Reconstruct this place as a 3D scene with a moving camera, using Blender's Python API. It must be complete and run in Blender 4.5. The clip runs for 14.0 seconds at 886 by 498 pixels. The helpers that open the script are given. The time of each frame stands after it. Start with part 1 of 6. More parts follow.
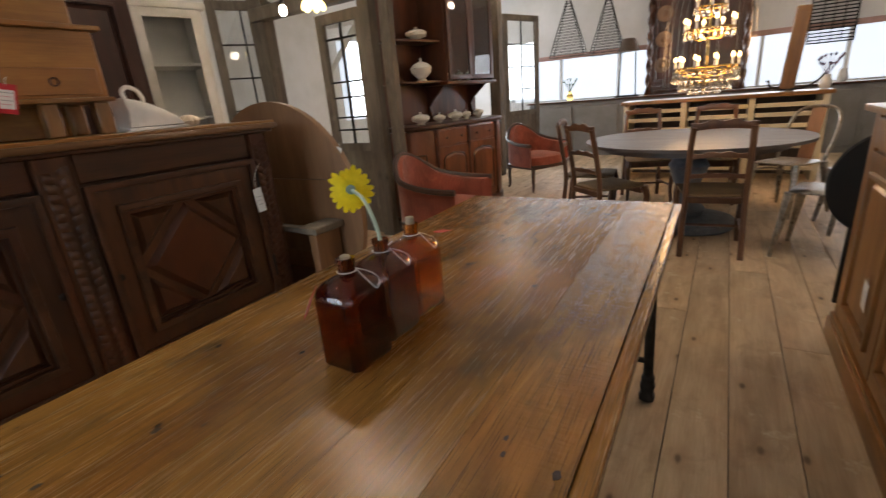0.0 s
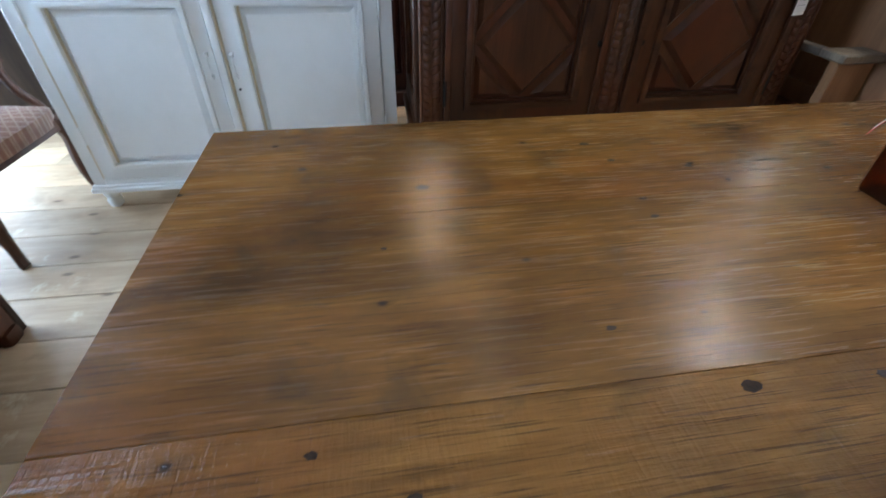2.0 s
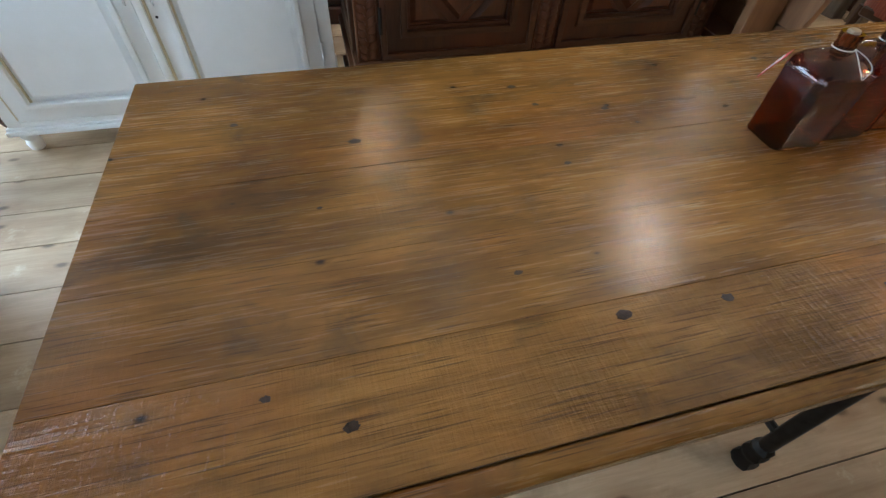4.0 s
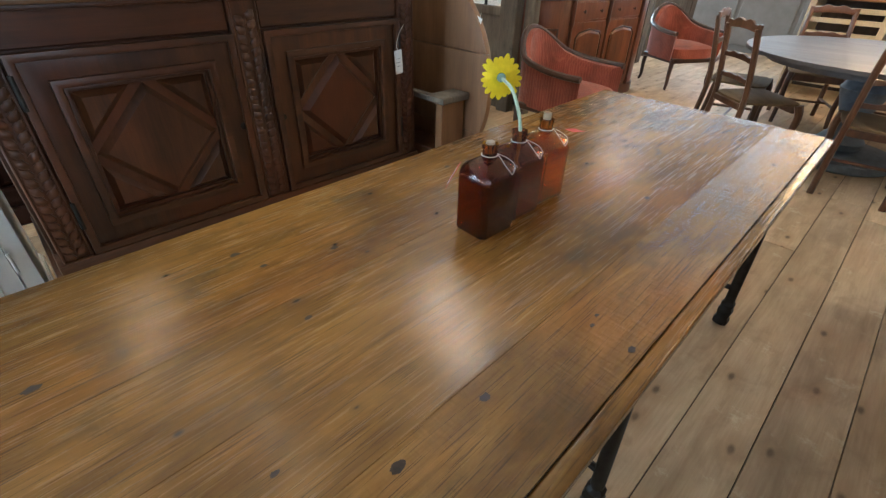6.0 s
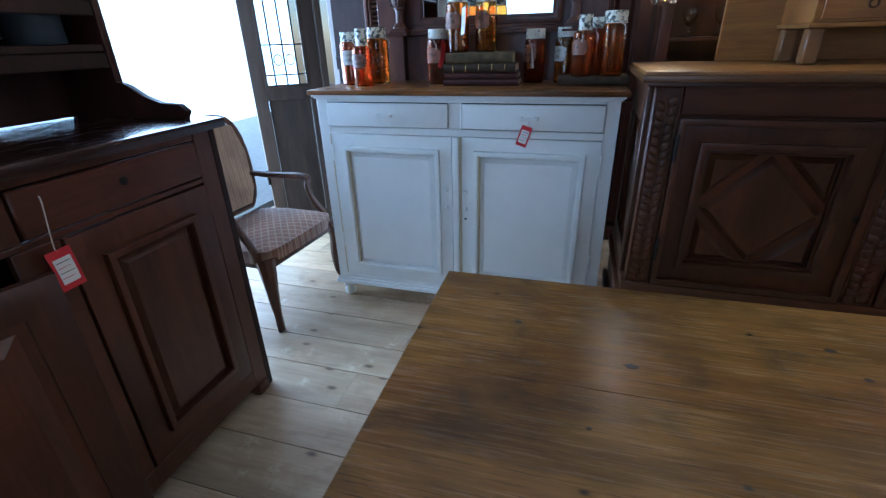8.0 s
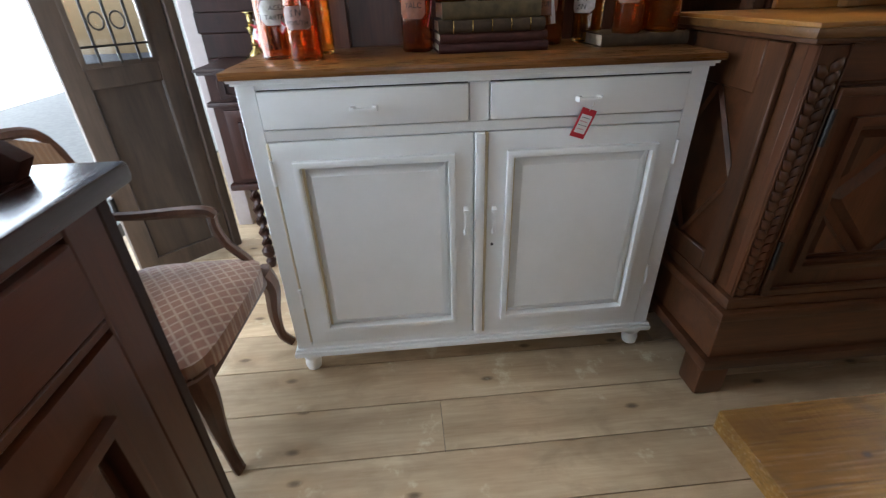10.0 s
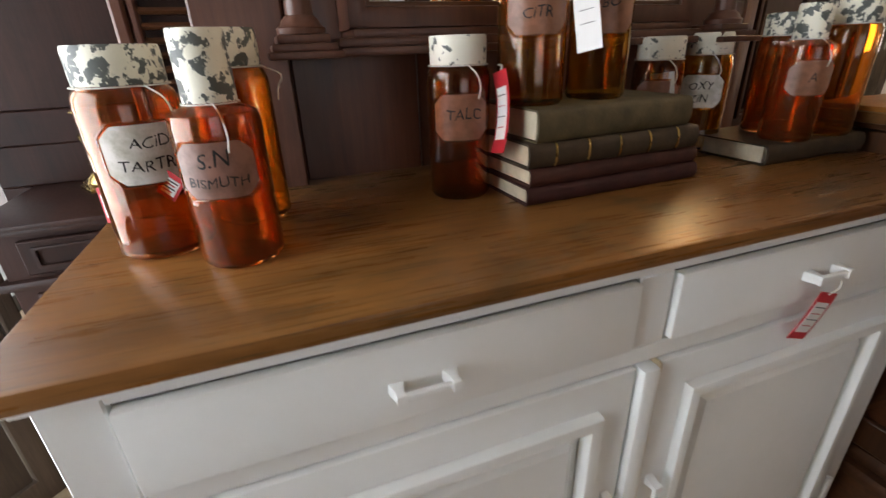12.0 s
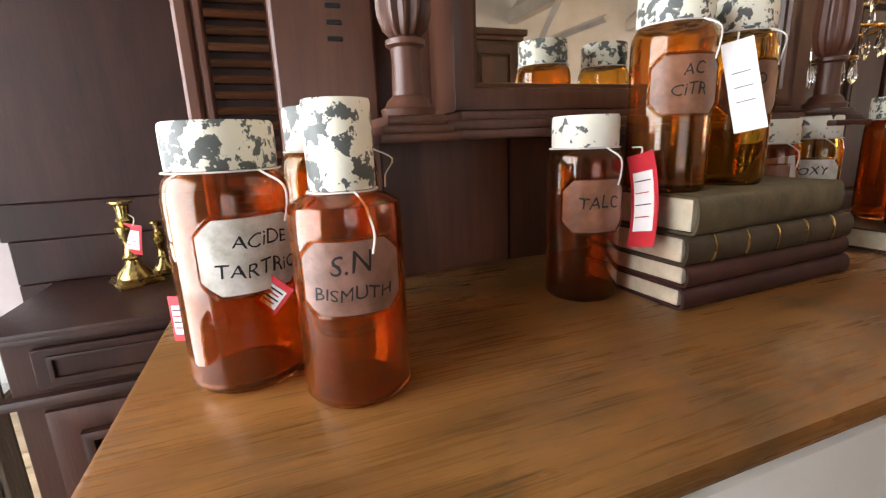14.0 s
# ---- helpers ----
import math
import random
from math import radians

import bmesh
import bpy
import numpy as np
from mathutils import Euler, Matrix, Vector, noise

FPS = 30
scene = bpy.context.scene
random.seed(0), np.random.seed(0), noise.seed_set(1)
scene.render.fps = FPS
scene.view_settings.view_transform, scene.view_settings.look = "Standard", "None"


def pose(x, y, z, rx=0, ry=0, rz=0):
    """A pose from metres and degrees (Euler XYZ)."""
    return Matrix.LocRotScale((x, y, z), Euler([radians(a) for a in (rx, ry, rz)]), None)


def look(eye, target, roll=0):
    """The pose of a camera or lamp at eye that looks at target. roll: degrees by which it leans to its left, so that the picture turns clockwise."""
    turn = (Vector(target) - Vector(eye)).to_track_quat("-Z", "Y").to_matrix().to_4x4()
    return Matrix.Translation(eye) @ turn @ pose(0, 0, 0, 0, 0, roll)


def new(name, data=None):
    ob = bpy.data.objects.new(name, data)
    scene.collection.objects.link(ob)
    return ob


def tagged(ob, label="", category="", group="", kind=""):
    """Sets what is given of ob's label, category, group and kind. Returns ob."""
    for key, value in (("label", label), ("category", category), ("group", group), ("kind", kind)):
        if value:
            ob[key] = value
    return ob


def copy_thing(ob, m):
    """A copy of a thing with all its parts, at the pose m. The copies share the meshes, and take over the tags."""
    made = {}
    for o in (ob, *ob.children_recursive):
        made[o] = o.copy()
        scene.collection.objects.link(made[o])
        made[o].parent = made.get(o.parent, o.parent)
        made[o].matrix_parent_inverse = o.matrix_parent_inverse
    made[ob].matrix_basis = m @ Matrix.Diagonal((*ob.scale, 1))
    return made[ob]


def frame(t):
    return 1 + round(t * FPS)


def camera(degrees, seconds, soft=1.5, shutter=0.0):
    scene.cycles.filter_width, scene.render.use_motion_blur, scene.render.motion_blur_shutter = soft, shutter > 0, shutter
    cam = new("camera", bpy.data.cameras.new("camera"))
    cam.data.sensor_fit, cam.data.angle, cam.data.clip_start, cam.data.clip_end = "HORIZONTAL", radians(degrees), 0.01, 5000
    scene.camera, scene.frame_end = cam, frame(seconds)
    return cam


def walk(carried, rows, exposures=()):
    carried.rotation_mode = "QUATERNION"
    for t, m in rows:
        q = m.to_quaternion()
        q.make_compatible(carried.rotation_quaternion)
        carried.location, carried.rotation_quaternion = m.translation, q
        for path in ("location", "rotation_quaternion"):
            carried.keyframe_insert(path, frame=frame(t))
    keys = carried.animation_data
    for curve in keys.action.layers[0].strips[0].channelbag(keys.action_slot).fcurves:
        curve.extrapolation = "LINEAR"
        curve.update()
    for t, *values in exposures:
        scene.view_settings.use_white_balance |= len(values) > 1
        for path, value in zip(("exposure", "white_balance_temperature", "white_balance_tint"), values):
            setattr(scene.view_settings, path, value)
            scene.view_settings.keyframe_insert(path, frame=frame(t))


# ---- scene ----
cam = camera(89.1, 14.0, 1.3, 0.22)
PATH = [
    (0, (0.383, 0.541, 1.157), (-0.636, 2.144, 0.531), -4.8),
    (0.5, (0.357, 0.425, 1.158), (-1.017, 1.727, 0.512), -3.4),
    (1, (0.347, 0.322, 1.146), (-1.275, 1.203, 0.374), -1.6),
    (1.5, (0.361, 0.241, 1.127), (-1.309, 0.712, 0.133), 0.3),
    (2, (0.373, 0.196, 1.106), (-1.179, 0.431, -0.133), 1.0),
    (2.2, (0.377, 0.177, 1.096), (-1.107, 0.36, -0.232), 1.7),
    (4.3, (0.398, 0.256, 1.207), (-0.835, 0.681, -0.309), 2.7),
    (4.5, (0.4, 0.27, 1.208), (-0.826, 0.787, -0.286), 2.7),
    (5, (0.403, 0.305, 1.213), (-0.808, 1.05, -0.194), 2.6),
    (5.5, (0.396, 0.35, 1.227), (-0.806, 1.354, -0.018), 2.1),
    (6, (0.394, 0.382, 1.24), (-0.78, 1.562, 0.131), 1.5),
    (6.5, (0.395, 0.384, 1.248), (-0.908, 1.53, 0.254), 0.5),
    (7, (0.386, 0.324, 1.266), (-1.226, 1.12, 0.39), -0.4),
    (7.5, (0.372, 0.217, 1.252), (-1.428, 0.297, 0.384), 0.9),
    (8, (0.395, 0.129, 1.243), (-1.339, -0.402, 0.399), -1.6),
    (8.2, (0.4, 0.045, 1.242), (-1.334, -0.488, 0.401), -1.6),
    (10.3, (-0.352, -0.643, 1.218), (-2.061, -0.377, 0.212), -1.5),
    (10.5, (-0.444, -0.666, 1.223), (-2.139, -0.321, 0.219), -1.3),
    (11, (-0.706, -0.663, 1.215), (-2.376, -0.199, 0.217), -1.0),
    (11.5, (-0.926, -0.702, 1.239), (-2.613, -0.125, 0.333), -1.3),
    (12, (-1.099, -0.796, 1.271), (-2.818, -0.182, 0.453), -2.1),
    (12.5, (-1.217, -0.885, 1.285), (-2.973, -0.229, 0.586), -1.8),
    (13, (-1.254, -0.905, 1.273), (-3.065, -0.251, 0.731), -2.3),
    (13.5, (-1.271, -0.903, 1.26), (-3.091, -0.252, 0.749), -2.4),
    (14, (-1.271, -0.905, 1.261), (-3.096, -0.228, 0.799), -2.3),
]
EXPOSURES = [
    (0.0, -0.38, 6500, 13), (1.0, -0.25, 6200, 10), (1.5, -0.12, 5600, 9), (2.0, -0.05, 5300, 8), (4.5, 0.15, 5600, 6), (6.0, 0.3, 5500, 4), (6.5, 0.28, 5200, 4), (7.0, -0.12, 4900, 5),
    (7.5, -0.05, 4200, 4), (8.0, -0.65, 4600, 7), (8.2, -0.75, 4600, 7), (10.3, -0.6, 6600, 15), (11.5, -0.78, 6900, 16), (12.0, -0.75, 7300, 18), (12.5, -0.2, 8200, 20), (14.0, -0.22, 7400, 20),
]
walk(cam, [(t, look(eye, target, roll)) for t, eye, target, roll in PATH], EXPOSURES)

# ---- light ----
world = bpy.data.worlds.new("world")
scene.world = world
world.use_nodes = True
_n = world.node_tree.nodes
_sky = _n.new("ShaderNodeTexSky")
_sky.sky_type, _sky.sun_disc, _sky.sun_elevation, _sky.sun_rotation = "NISHITA", False, radians(35), radians(200)
world.node_tree.links.new(_sky.outputs[0], _n["Background"].inputs[0])
_n["Background"].inputs[1].default_value = 0.12


def area_lamp(name, m, sx, sy, watts, colour):
    data = bpy.data.lights.new(name, "AREA")
    data.shape, data.size, data.size_y, data.energy, data.color = "RECTANGLE", sx, sy, watts, colour
    ob = new(name, data)
    ob.matrix_world = m
    return ob


def bulb_lamp(p, watts, colour=(1.0, 0.72, 0.42), radius=0.035):
    data = bpy.data.lights.new("bulb_light", "POINT")
    data.energy, data.color, data.shadow_soft_size = watts, colour, radius
    ob = new("bulb_light", data)
    ob.location = p
    return ob


# daylight in the doorway on the south side and in the north windows
area_lamp("doorway_daylight", look((-1.75, -2.28, 1.25), (-1.75, 2.0, 0.7)), 2.1, 2.1, 132, (0.72, 0.86, 1.0))
# added cool fill from the unseen east side, for the cabinet fronts
area_lamp("east_window_daylight", look((3.38, -0.6, 1.55), (0.0, -0.3, 0.8)), 2.2, 1.2, 17, (0.80, 0.90, 1.0))
area_lamp("window_daylight", look((-0.6, 9.42, 1.55), (-0.6, 0.0, 0.6)), 6.0, 1.0, 85, (0.9, 0.95, 1.0))
# added fill from an unseen west opening, brightens the far end wall
area_lamp("west_window_daylight", look((-5.15, 7.75, 1.6), (0.0, 8.2, 1.5)), 2.2, 1.2, 90, (0.85, 0.92, 1.0))
# the last three bulbs are added out of view to brighten floor and far end
BULBS = [(-1.4, 2.35, 2.7), (-1.45, 0.83, 2.7), (-3.6, 0.7, 2.7), (-2.35, 6.8, 2.7), (-2.6, 3.24, 1.91), (1.7, -0.7, 2.7), (1.35, 3.5, 2.4), (0.9, 7.4, 2.7)]
for p, watts in zip(BULBS, (48, 5, 11, 24, 7, 1, 44, 18)):
    bulb_lamp(p, watts, (1.0, 0.82, 0.6), 0.05)


# ---- materials ----
class Net:
    """Short-hand for a node material."""

    def __init__(self, name):
        self.m = bpy.data.materials.new(name)
        self.m.use_nodes = True
        self.t = self.m.node_tree
        self.bsdf = self.t.nodes["Principled BSDF"]
        self.co = self.n("ShaderNodeTexCoord").outputs["Object"]

    def n(self, kind, **values):
        node = self.t.nodes.new(kind)
        for key, value in values.items():
            node.inputs[key.replace("_", " ")].default_value = value
        return node

    def link(self, a, b):
        self.t.links.new(a, b)

    def mapped(self, scale, co=None, turn=(0, 0, 0)):
        node = self.n("ShaderNodeMapping")
        node.inputs["Scale"].default_value, node.inputs["Rotation"].default_value = scale, turn
        self.link(co or self.co, node.inputs["Vector"])
        return node.outputs[0]

    def noise(self, scale, detail=4.0, co=None, rough=0.55, warp=0.0):
        node = self.n("ShaderNodeTexNoise", Scale=scale, Detail=detail, Roughness=rough, Distortion=warp)
        self.link(co or self.co, node.inputs["Vector"])
        return node.outputs["Fac"]

    def ramp(self, fac, *stops):
        node = self.n("ShaderNodeValToRGB")
        el = node.color_ramp.elements
        while len(el) < len(stops):
            el.new(0.5)
        for e, (at, c) in zip(el, stops):
            e.position, e.color = at, (*c, 1) if len(c) == 3 else c
        self.link(fac, node.inputs[0])
        return node.outputs[0]

    def mix(self, fac, a, b, how="MIX"):
        node = self.n("ShaderNodeMix")
        node.data_type, node.blend_type = "RGBA", how
        for socket, value in ((node.inputs[0], fac), (node.inputs[6], a), (node.inputs[7], b)):
            if isinstance(value, (int, float)):
                socket.default_value = value
            elif isinstance(value, tuple):
                socket.default_value = (*value, 1)
            else:
                self.link(value, socket)
        return node.outputs[2]

    def maths(self, how, a, b):
        node = self.n("ShaderNodeMath")
        node.operation = how
        for socket, value in zip(node.inputs, (a, b)):
            if isinstance(value, (int, float)):
                socket.default_value = value
            else:
                self.link(value, socket)
        return node.outputs[0]

    def done(self, colour, rough=0.5, bump=None, depth=0.002, strength=0.5, **more):
        for key, value in (("Base Color", colour), ("Roughness", rough), *((k.replace("_", " "), v) for k, v in more.items())):
            if isinstance(value, tuple):
                self.bsdf.inputs[key].default_value = (*value, 1) if len(value) == 3 else value
            elif isinstance(value, (int, float)):
                self.bsdf.inputs[key].default_value = value
            else:
                self.link(value, self.bsdf.inputs[key])
        if bump is not None:
            node = self.n("ShaderNodeBump", Strength=strength, Distance=depth)
            self.link(bump, node.inputs["Height"])
            self.link(node.outputs[0], self.bsdf.inputs["Normal"])
            self.link(node.outputs[0], self.bsdf.inputs["Coat Normal"])
        return self.m


def wood(name, dark, light, along=0, rough=0.4, stain=0.5, grain=1.0, knots=0.0, coat=0.0, relief=0.0015, worn=0.0, red=0.0, patch=0.0, spec=0.5, vary=0.35, hard=0.0, ridge=0.5):
    """Sawn timber with its grain along one axis of the object."""
    net = Net(name)
    info = net.n("ShaderNodeObjectInfo")
    shift = net.n("ShaderNodeVectorMath")
    shift.operation = "MULTIPLY_ADD"
    net.link(net.co, shift.inputs[0])
    shift.inputs[1].default_value = (1, 1, 1)
    comb = net.n("ShaderNodeCombineXYZ")
    for axis in range(3):
        net.link(net.maths("MULTIPLY", info.outputs["Random"], (37.0, 53.0, 19.0)[axis]), comb.inputs[axis])
    net.link(comb.outputs[0], shift.inputs[2])
    co = shift.outputs[0]
    s = [1.0, 1.0, 1.0]
    s[along] = 0.06
    fine = net.noise(160 * grain, 5, net.mapped(s, co), 0.65)
    s[along] = 0.09
    bands = net.noise(16 * grain, 4, net.mapped(s, co), 0.6, 0.6)
    s[along] = 0.35
    blotch = net.noise(3.2, 4, net.mapped(s, co), 0.6, 0.4)
    tone = net.maths("ADD", net.maths("MULTIPLY", bands, 0.62), net.maths("MULTIPLY", fine, 0.38))
    colour = net.ramp(tone, (0.28 + hard, dark), (0.5, tuple(0.5 * (a + b) for a, b in zip(dark, light))), (0.72 - hard, light))
    shade = net.ramp(blotch, (0.3, (1 - stain, 1 - stain * 1.05, 1 - stain * 1.1)), (0.62, (1, 1, 1)))
    colour = net.mix(1.0, colour, shade, "MULTIPLY")
    value = net.maths("ADD", net.maths("MULTIPLY", info.outputs["Random"], vary), 1.0 - vary / 2)
    grey = net.n("ShaderNodeCombineXYZ")
    for axis in range(3):
        net.link(value, grey.inputs[axis])
    colour = net.mix(1.0, colour, grey.outputs[0], "MULTIPLY")
    if knots:
        s = [1.0, 1.0, 1.0]
        s[along] = 0.5
        cell = net.n("ShaderNodeTexVoronoi", Scale=knots, Randomness=1.0)
        cell.voronoi_dimensions = "3D" if along == 2 else "2D"
        net.link(net.mapped(s, co), cell.inputs["Vector"])
        halo = net.ramp(cell.outputs["Distance"], (0.06, (0.6, 0.6, 0.6)), (0.2, (0, 0, 0)))
        colour = net.mix(halo, colour, dark)
        spot = net.ramp(net.maths("ADD", cell.outputs["Distance"], net.maths("MULTIPLY", fine, 0.03)), (0.035, (1, 1, 1)), (0.075, (0, 0, 0)))
        colour = net.mix(spot, colour, tuple(0.35 * c for c in dark))
    if red:
        warm = net.ramp(net.noise(2.3, 3, net.mapped((1, 1, 1), co)), (0.48, (0, 0, 0)), (0.66, (1, 1, 1)))
        colour = net.mix(net.maths("MULTIPLY", warm, red), colour, (light[0] * 0.95, light[1] * 0.62, light[2] * 0.5))
    if patch:
        s = [1.0, 1.0, 1.0]
        s[along] = 0.55
        dull = net.ramp(net.noise(8.0, 6, net.mapped(s, co), 0.62, 0.5), (0.52, (0, 0, 0)), (0.70, (1, 1, 1)))
        colour = net.mix(net.maths("MULTIPLY", dull, patch), colour, tuple(0.6 * c + 0.003 for c in dark))
    if worn:
        rub = net.ramp(net.noise(7, 6, net.mapped((1, 1, 1), co), 0.7), (0.6, (0, 0, 0)), (0.72, (1, 1, 1)))
        colour = net.mix(net.maths("MULTIPLY", rub, worn), colour, tuple(min(1.0, 1.9 * c + 0.03) for c in light))
    r = net.maths("ADD", net.maths("MULTIPLY", fine, 0.25), rough - 0.12)
    return net.done(colour, r, net.maths("ADD", net.maths("MULTIPLY", fine, 0.6), bands), relief, ridge, Coat_Weight=coat, Coat_Roughness=0.17 if ridge < 0.6 else 0.10, Specular_IOR_Level=spec)


def paint(name, colour, rough=0.45, dirt=0.25, scale=5.0, chips=None, relief=0.0006, bare=0.51, flake=38):
    net = Net(name)
    grime = net.ramp(net.noise(scale, 6, rough=0.65), (0.3, (1 - dirt, 1 - dirt, 1 - dirt * 1.2)), (0.6, (1, 1, 1)))
    c = net.mix(1.0, colour, grime, "MULTIPLY")
    fine = net.noise(90, 4)
    if chips:
        chip = net.ramp(net.noise(flake, 5, rough=0.64), (bare, (0, 0, 0)), (bare + 0.012, (1, 1, 1)))
        c = net.mix(chip, c, chips)
    return net.done(c, net.maths("ADD", net.maths("MULTIPLY", fine, 0.2), rough - 0.1), net.noise(60, 5), relief, 0.6)


def metal(name, colour, rough=0.35, dirt=0.5):
    net = Net(name)
    n = net.noise(30, 5)
    c = net.mix(1.0, colour, net.ramp(n, (0.35, (1 - dirt,) * 3), (0.65, (1, 1, 1))), "MULTIPLY")
    return net.done(c, net.maths("ADD", net.maths("MULTIPLY", n, 0.3), rough - 0.15), net.noise(120, 3), 0.0004, 0.4, Metallic=1.0)


def glass(name, colour, rough=0.02, ior=1.45, film=0.0):
    """Glass; film: how far a dry milky film inside clouds it."""
    net = Net(name)
    return net.done(net.mix(net.noise(9, 3), colour, tuple(0.85 * c for c in colour)), rough, None, Transmission_Weight=1.0 - film, IOR=ior)


def glow(name, colour, strength):
    net = Net(name)
    return net.done(colour, 0.5, None, Emission_Color=colour, Emission_Strength=strength)


def plain(name, colour, rough=0.6, bump=0.0005, vary=0.2, scale=20):
    net = Net(name)
    n = net.noise(scale, 5)
    return net.done(net.mix(1.0, colour, net.ramp(n, (0.3, (1 - vary,) * 3), (0.7, (1, 1, 1))), "MULTIPLY"), rough, net.noise(scale * 6, 4), bump, 0.5, Specular_IOR_Level=0.3)


def varnished(name, saw=(0.49, 0.60), ridge=0.0012, turn=0.0, tones=((0.142, 0.063, 0.014), (0.242, 0.114, 0.025), (0.348, 0.180, 0.041)), knots=True, gloss=(0.06, 0.19)):
    """Old varnished pine: fine open grain, dull stains, reddish and grey patches, saw marks across the grain in places."""
    net = Net(name)
    if turn:
        net.co = net.mapped((1, 1, 1), None, (0, 0, radians(turn)))
    info = net.n("ShaderNodeObjectInfo")
    comb = net.n("ShaderNodeCombineXYZ")
    for axis in range(3):
        net.link(net.maths("MULTIPLY", info.outputs["Random"], (37.0, 53.0, 19.0)[axis]), comb.inputs[axis])
    shift = net.n("ShaderNodeVectorMath")
    shift.operation = "ADD"
    net.link(net.co, shift.inputs[0])
    net.link(comb.outputs[0], shift.inputs[1])
    co = shift.outputs[0]
    rings = net.noise(22, 5, net.mapped((1, 0.11, 1), co), 0.62, 1.2)
    fine = net.noise(230, 4, net.mapped((1, 0.035, 1), co), 0.65)
    tone = net.maths("ADD", net.maths("MULTIPLY", rings, 0.7), net.maths("MULTIPLY", fine, 0.3))
    colour = net.ramp(tone, (0.30, tones[0]), (0.5, tones[1]), (0.70, tones[2]))
    red = net.ramp(net.noise(3.4, 4, net.mapped((1, 0.5, 1), co)), (0.50, (0, 0, 0)), (0.68, (0.4, 0.4, 0.4)))
    colour = net.mix(red, colour, (0.29, 0.10, 0.022))
    cloud = net.ramp(net.noise(4.2, 6, net.mapped((1, 0.5, 1), net.co), 0.62, 0.3), (0.35, (0.42, 0.41, 0.39)), (0.56, (1, 1, 1)))
    colour = net.mix(1.0, colour, cloud, "MULTIPLY")
    stain = net.ramp(net.noise(9, 6, net.mapped((1, 0.7, 1), co), 0.6, 0.5), (0.57, (0, 0, 0)), (0.72, (0.65, 0.65, 0.65)))
    colour = net.mix(stain, colour, (0.050, 0.036, 0.016))
    pores = net.ramp(net.noise(380, 2, net.mapped((1, 0.022, 1), co)), (0.34, (0.7, 0.7, 0.7)), (0.42, (0, 0, 0)))
    colour = net.mix(pores, colour, (0.05, 0.024, 0.008))
    if knots:
        cell = net.n("ShaderNodeTexVoronoi", Scale=6.5, Randomness=1.0)
        cell.voronoi_dimensions = "2D"
        net.link(net.mapped((1, 0.6, 1), co), cell.inputs["Vector"])
        some = net.ramp(cell.outputs["Color"], (0.45, (1, 1, 1)), (0.7, (0, 0, 0)))
        ring = net.maths("ADD", cell.outputs["Distance"], net.maths("MULTIPLY", some, 0.05))
        ring = net.maths("ADD", ring, net.maths("MULTIPLY", fine, 0.03))
        colour = net.mix(net.ramp(ring, (0.03, (0.5, 0.5, 0.5)), (0.13, (0, 0, 0))), colour, (0.10, 0.045, 0.012))
        colour = net.mix(net.ramp(ring, (0.03, (1, 1, 1)), (0.055, (0, 0, 0))), colour, (0.03, 0.016, 0.007))
    sawn = net.ramp(net.noise(3.6, 3, net.mapped((1, 0.8, 1), net.co)), (saw[0], (0, 0, 0)), (saw[1], (1, 1, 1)))
    chatter = net.noise(120, 4, net.mapped((0.16, 1, 1), co), 0.6, 0.4)
    relief = net.maths("ADD", net.maths("MULTIPLY", rings, 0.9), net.maths("MULTIPLY", fine, 0.42))
    relief = net.maths("ADD", relief, net.maths("MULTIPLY", net.maths("MULTIPLY", chatter, sawn), 0.55))
    rough = net.maths("ADD", net.maths("MULTIPLY", net.noise(14, 5, net.mapped((1, 0.3, 1), co)), 0.2), net.ramp(fine, (0.42, (gloss[0],) * 3), (0.60, (gloss[1],) * 3)))
    return net.done(colour, rough, relief, ridge, 1.0, Specular_IOR_Level=0.34)


PINE = varnished("pine_top")
PINE_SAWN = varnished("saw_marked_pine_top", (0.28, 0.42), 0.0032, gloss=(0.03, 0.15))
HONEY = varnished("honey_top", (0.80, 0.90), 0.0005, 90, ((0.135, 0.053, 0.013), (0.205, 0.085, 0.022), (0.275, 0.122, 0.033)), False, (0.17, 0.24))
FLOOR = wood("floor_pine", (0.40, 0.265, 0.145), (0.74, 0.575, 0.37), 1, 0.5, 0.35, 0.7, 4.2, 0.0, 0.0018, 0.3, 0.1, 0.5, 0.4, 0.3)
OAK_X = wood("dark_oak_across", (0.027, 0.0105, 0.0046), (0.130, 0.050, 0.020), 0, 0.36, 0.55, 1.0, 0.0, 0.1, 0.0012, 0.0, 0.3, 0.3, 0.35)
OAK_Z = wood("dark_oak_upright", (0.027, 0.0105, 0.0046), (0.130, 0.050, 0.020), 2, 0.36, 0.55, 1.0, 0.0, 0.1, 0.0012, 0.0, 0.5, 0.3, 0.35)
LIGHT_OAK = wood("light_oak", (0.17, 0.064, 0.010), (0.45, 0.21, 0.044), 0, 0.34, 0.5, 0.9, 0.0, 0.1, 0.0012, 0.0, 0.3, 0.4)
LIGHT_OAK_Z = wood("light_oak_upright", (0.14, 0.058, 0.014), (0.36, 0.17, 0.048), 2, 0.42, 0.4, 0.9, 0.0, 0.15)
RED_OAK = wood("red_brown_wood", (0.05, 0.017, 0.010), (0.155, 0.06, 0.034), 2, 0.4, 0.4, 0.8, 0.0, 0.1, 0.001, 0.0, 0.2, 0.3, 0.4)
PLUM = wood("plum_dark_wood", (0.011, 0.0038, 0.0028), (0.054, 0.0185, 0.0115), 2, 0.42, 0.6, 0.8, 0.0, 0.0, 0.001, 0.0, 0.2, 0.5, 0.24)
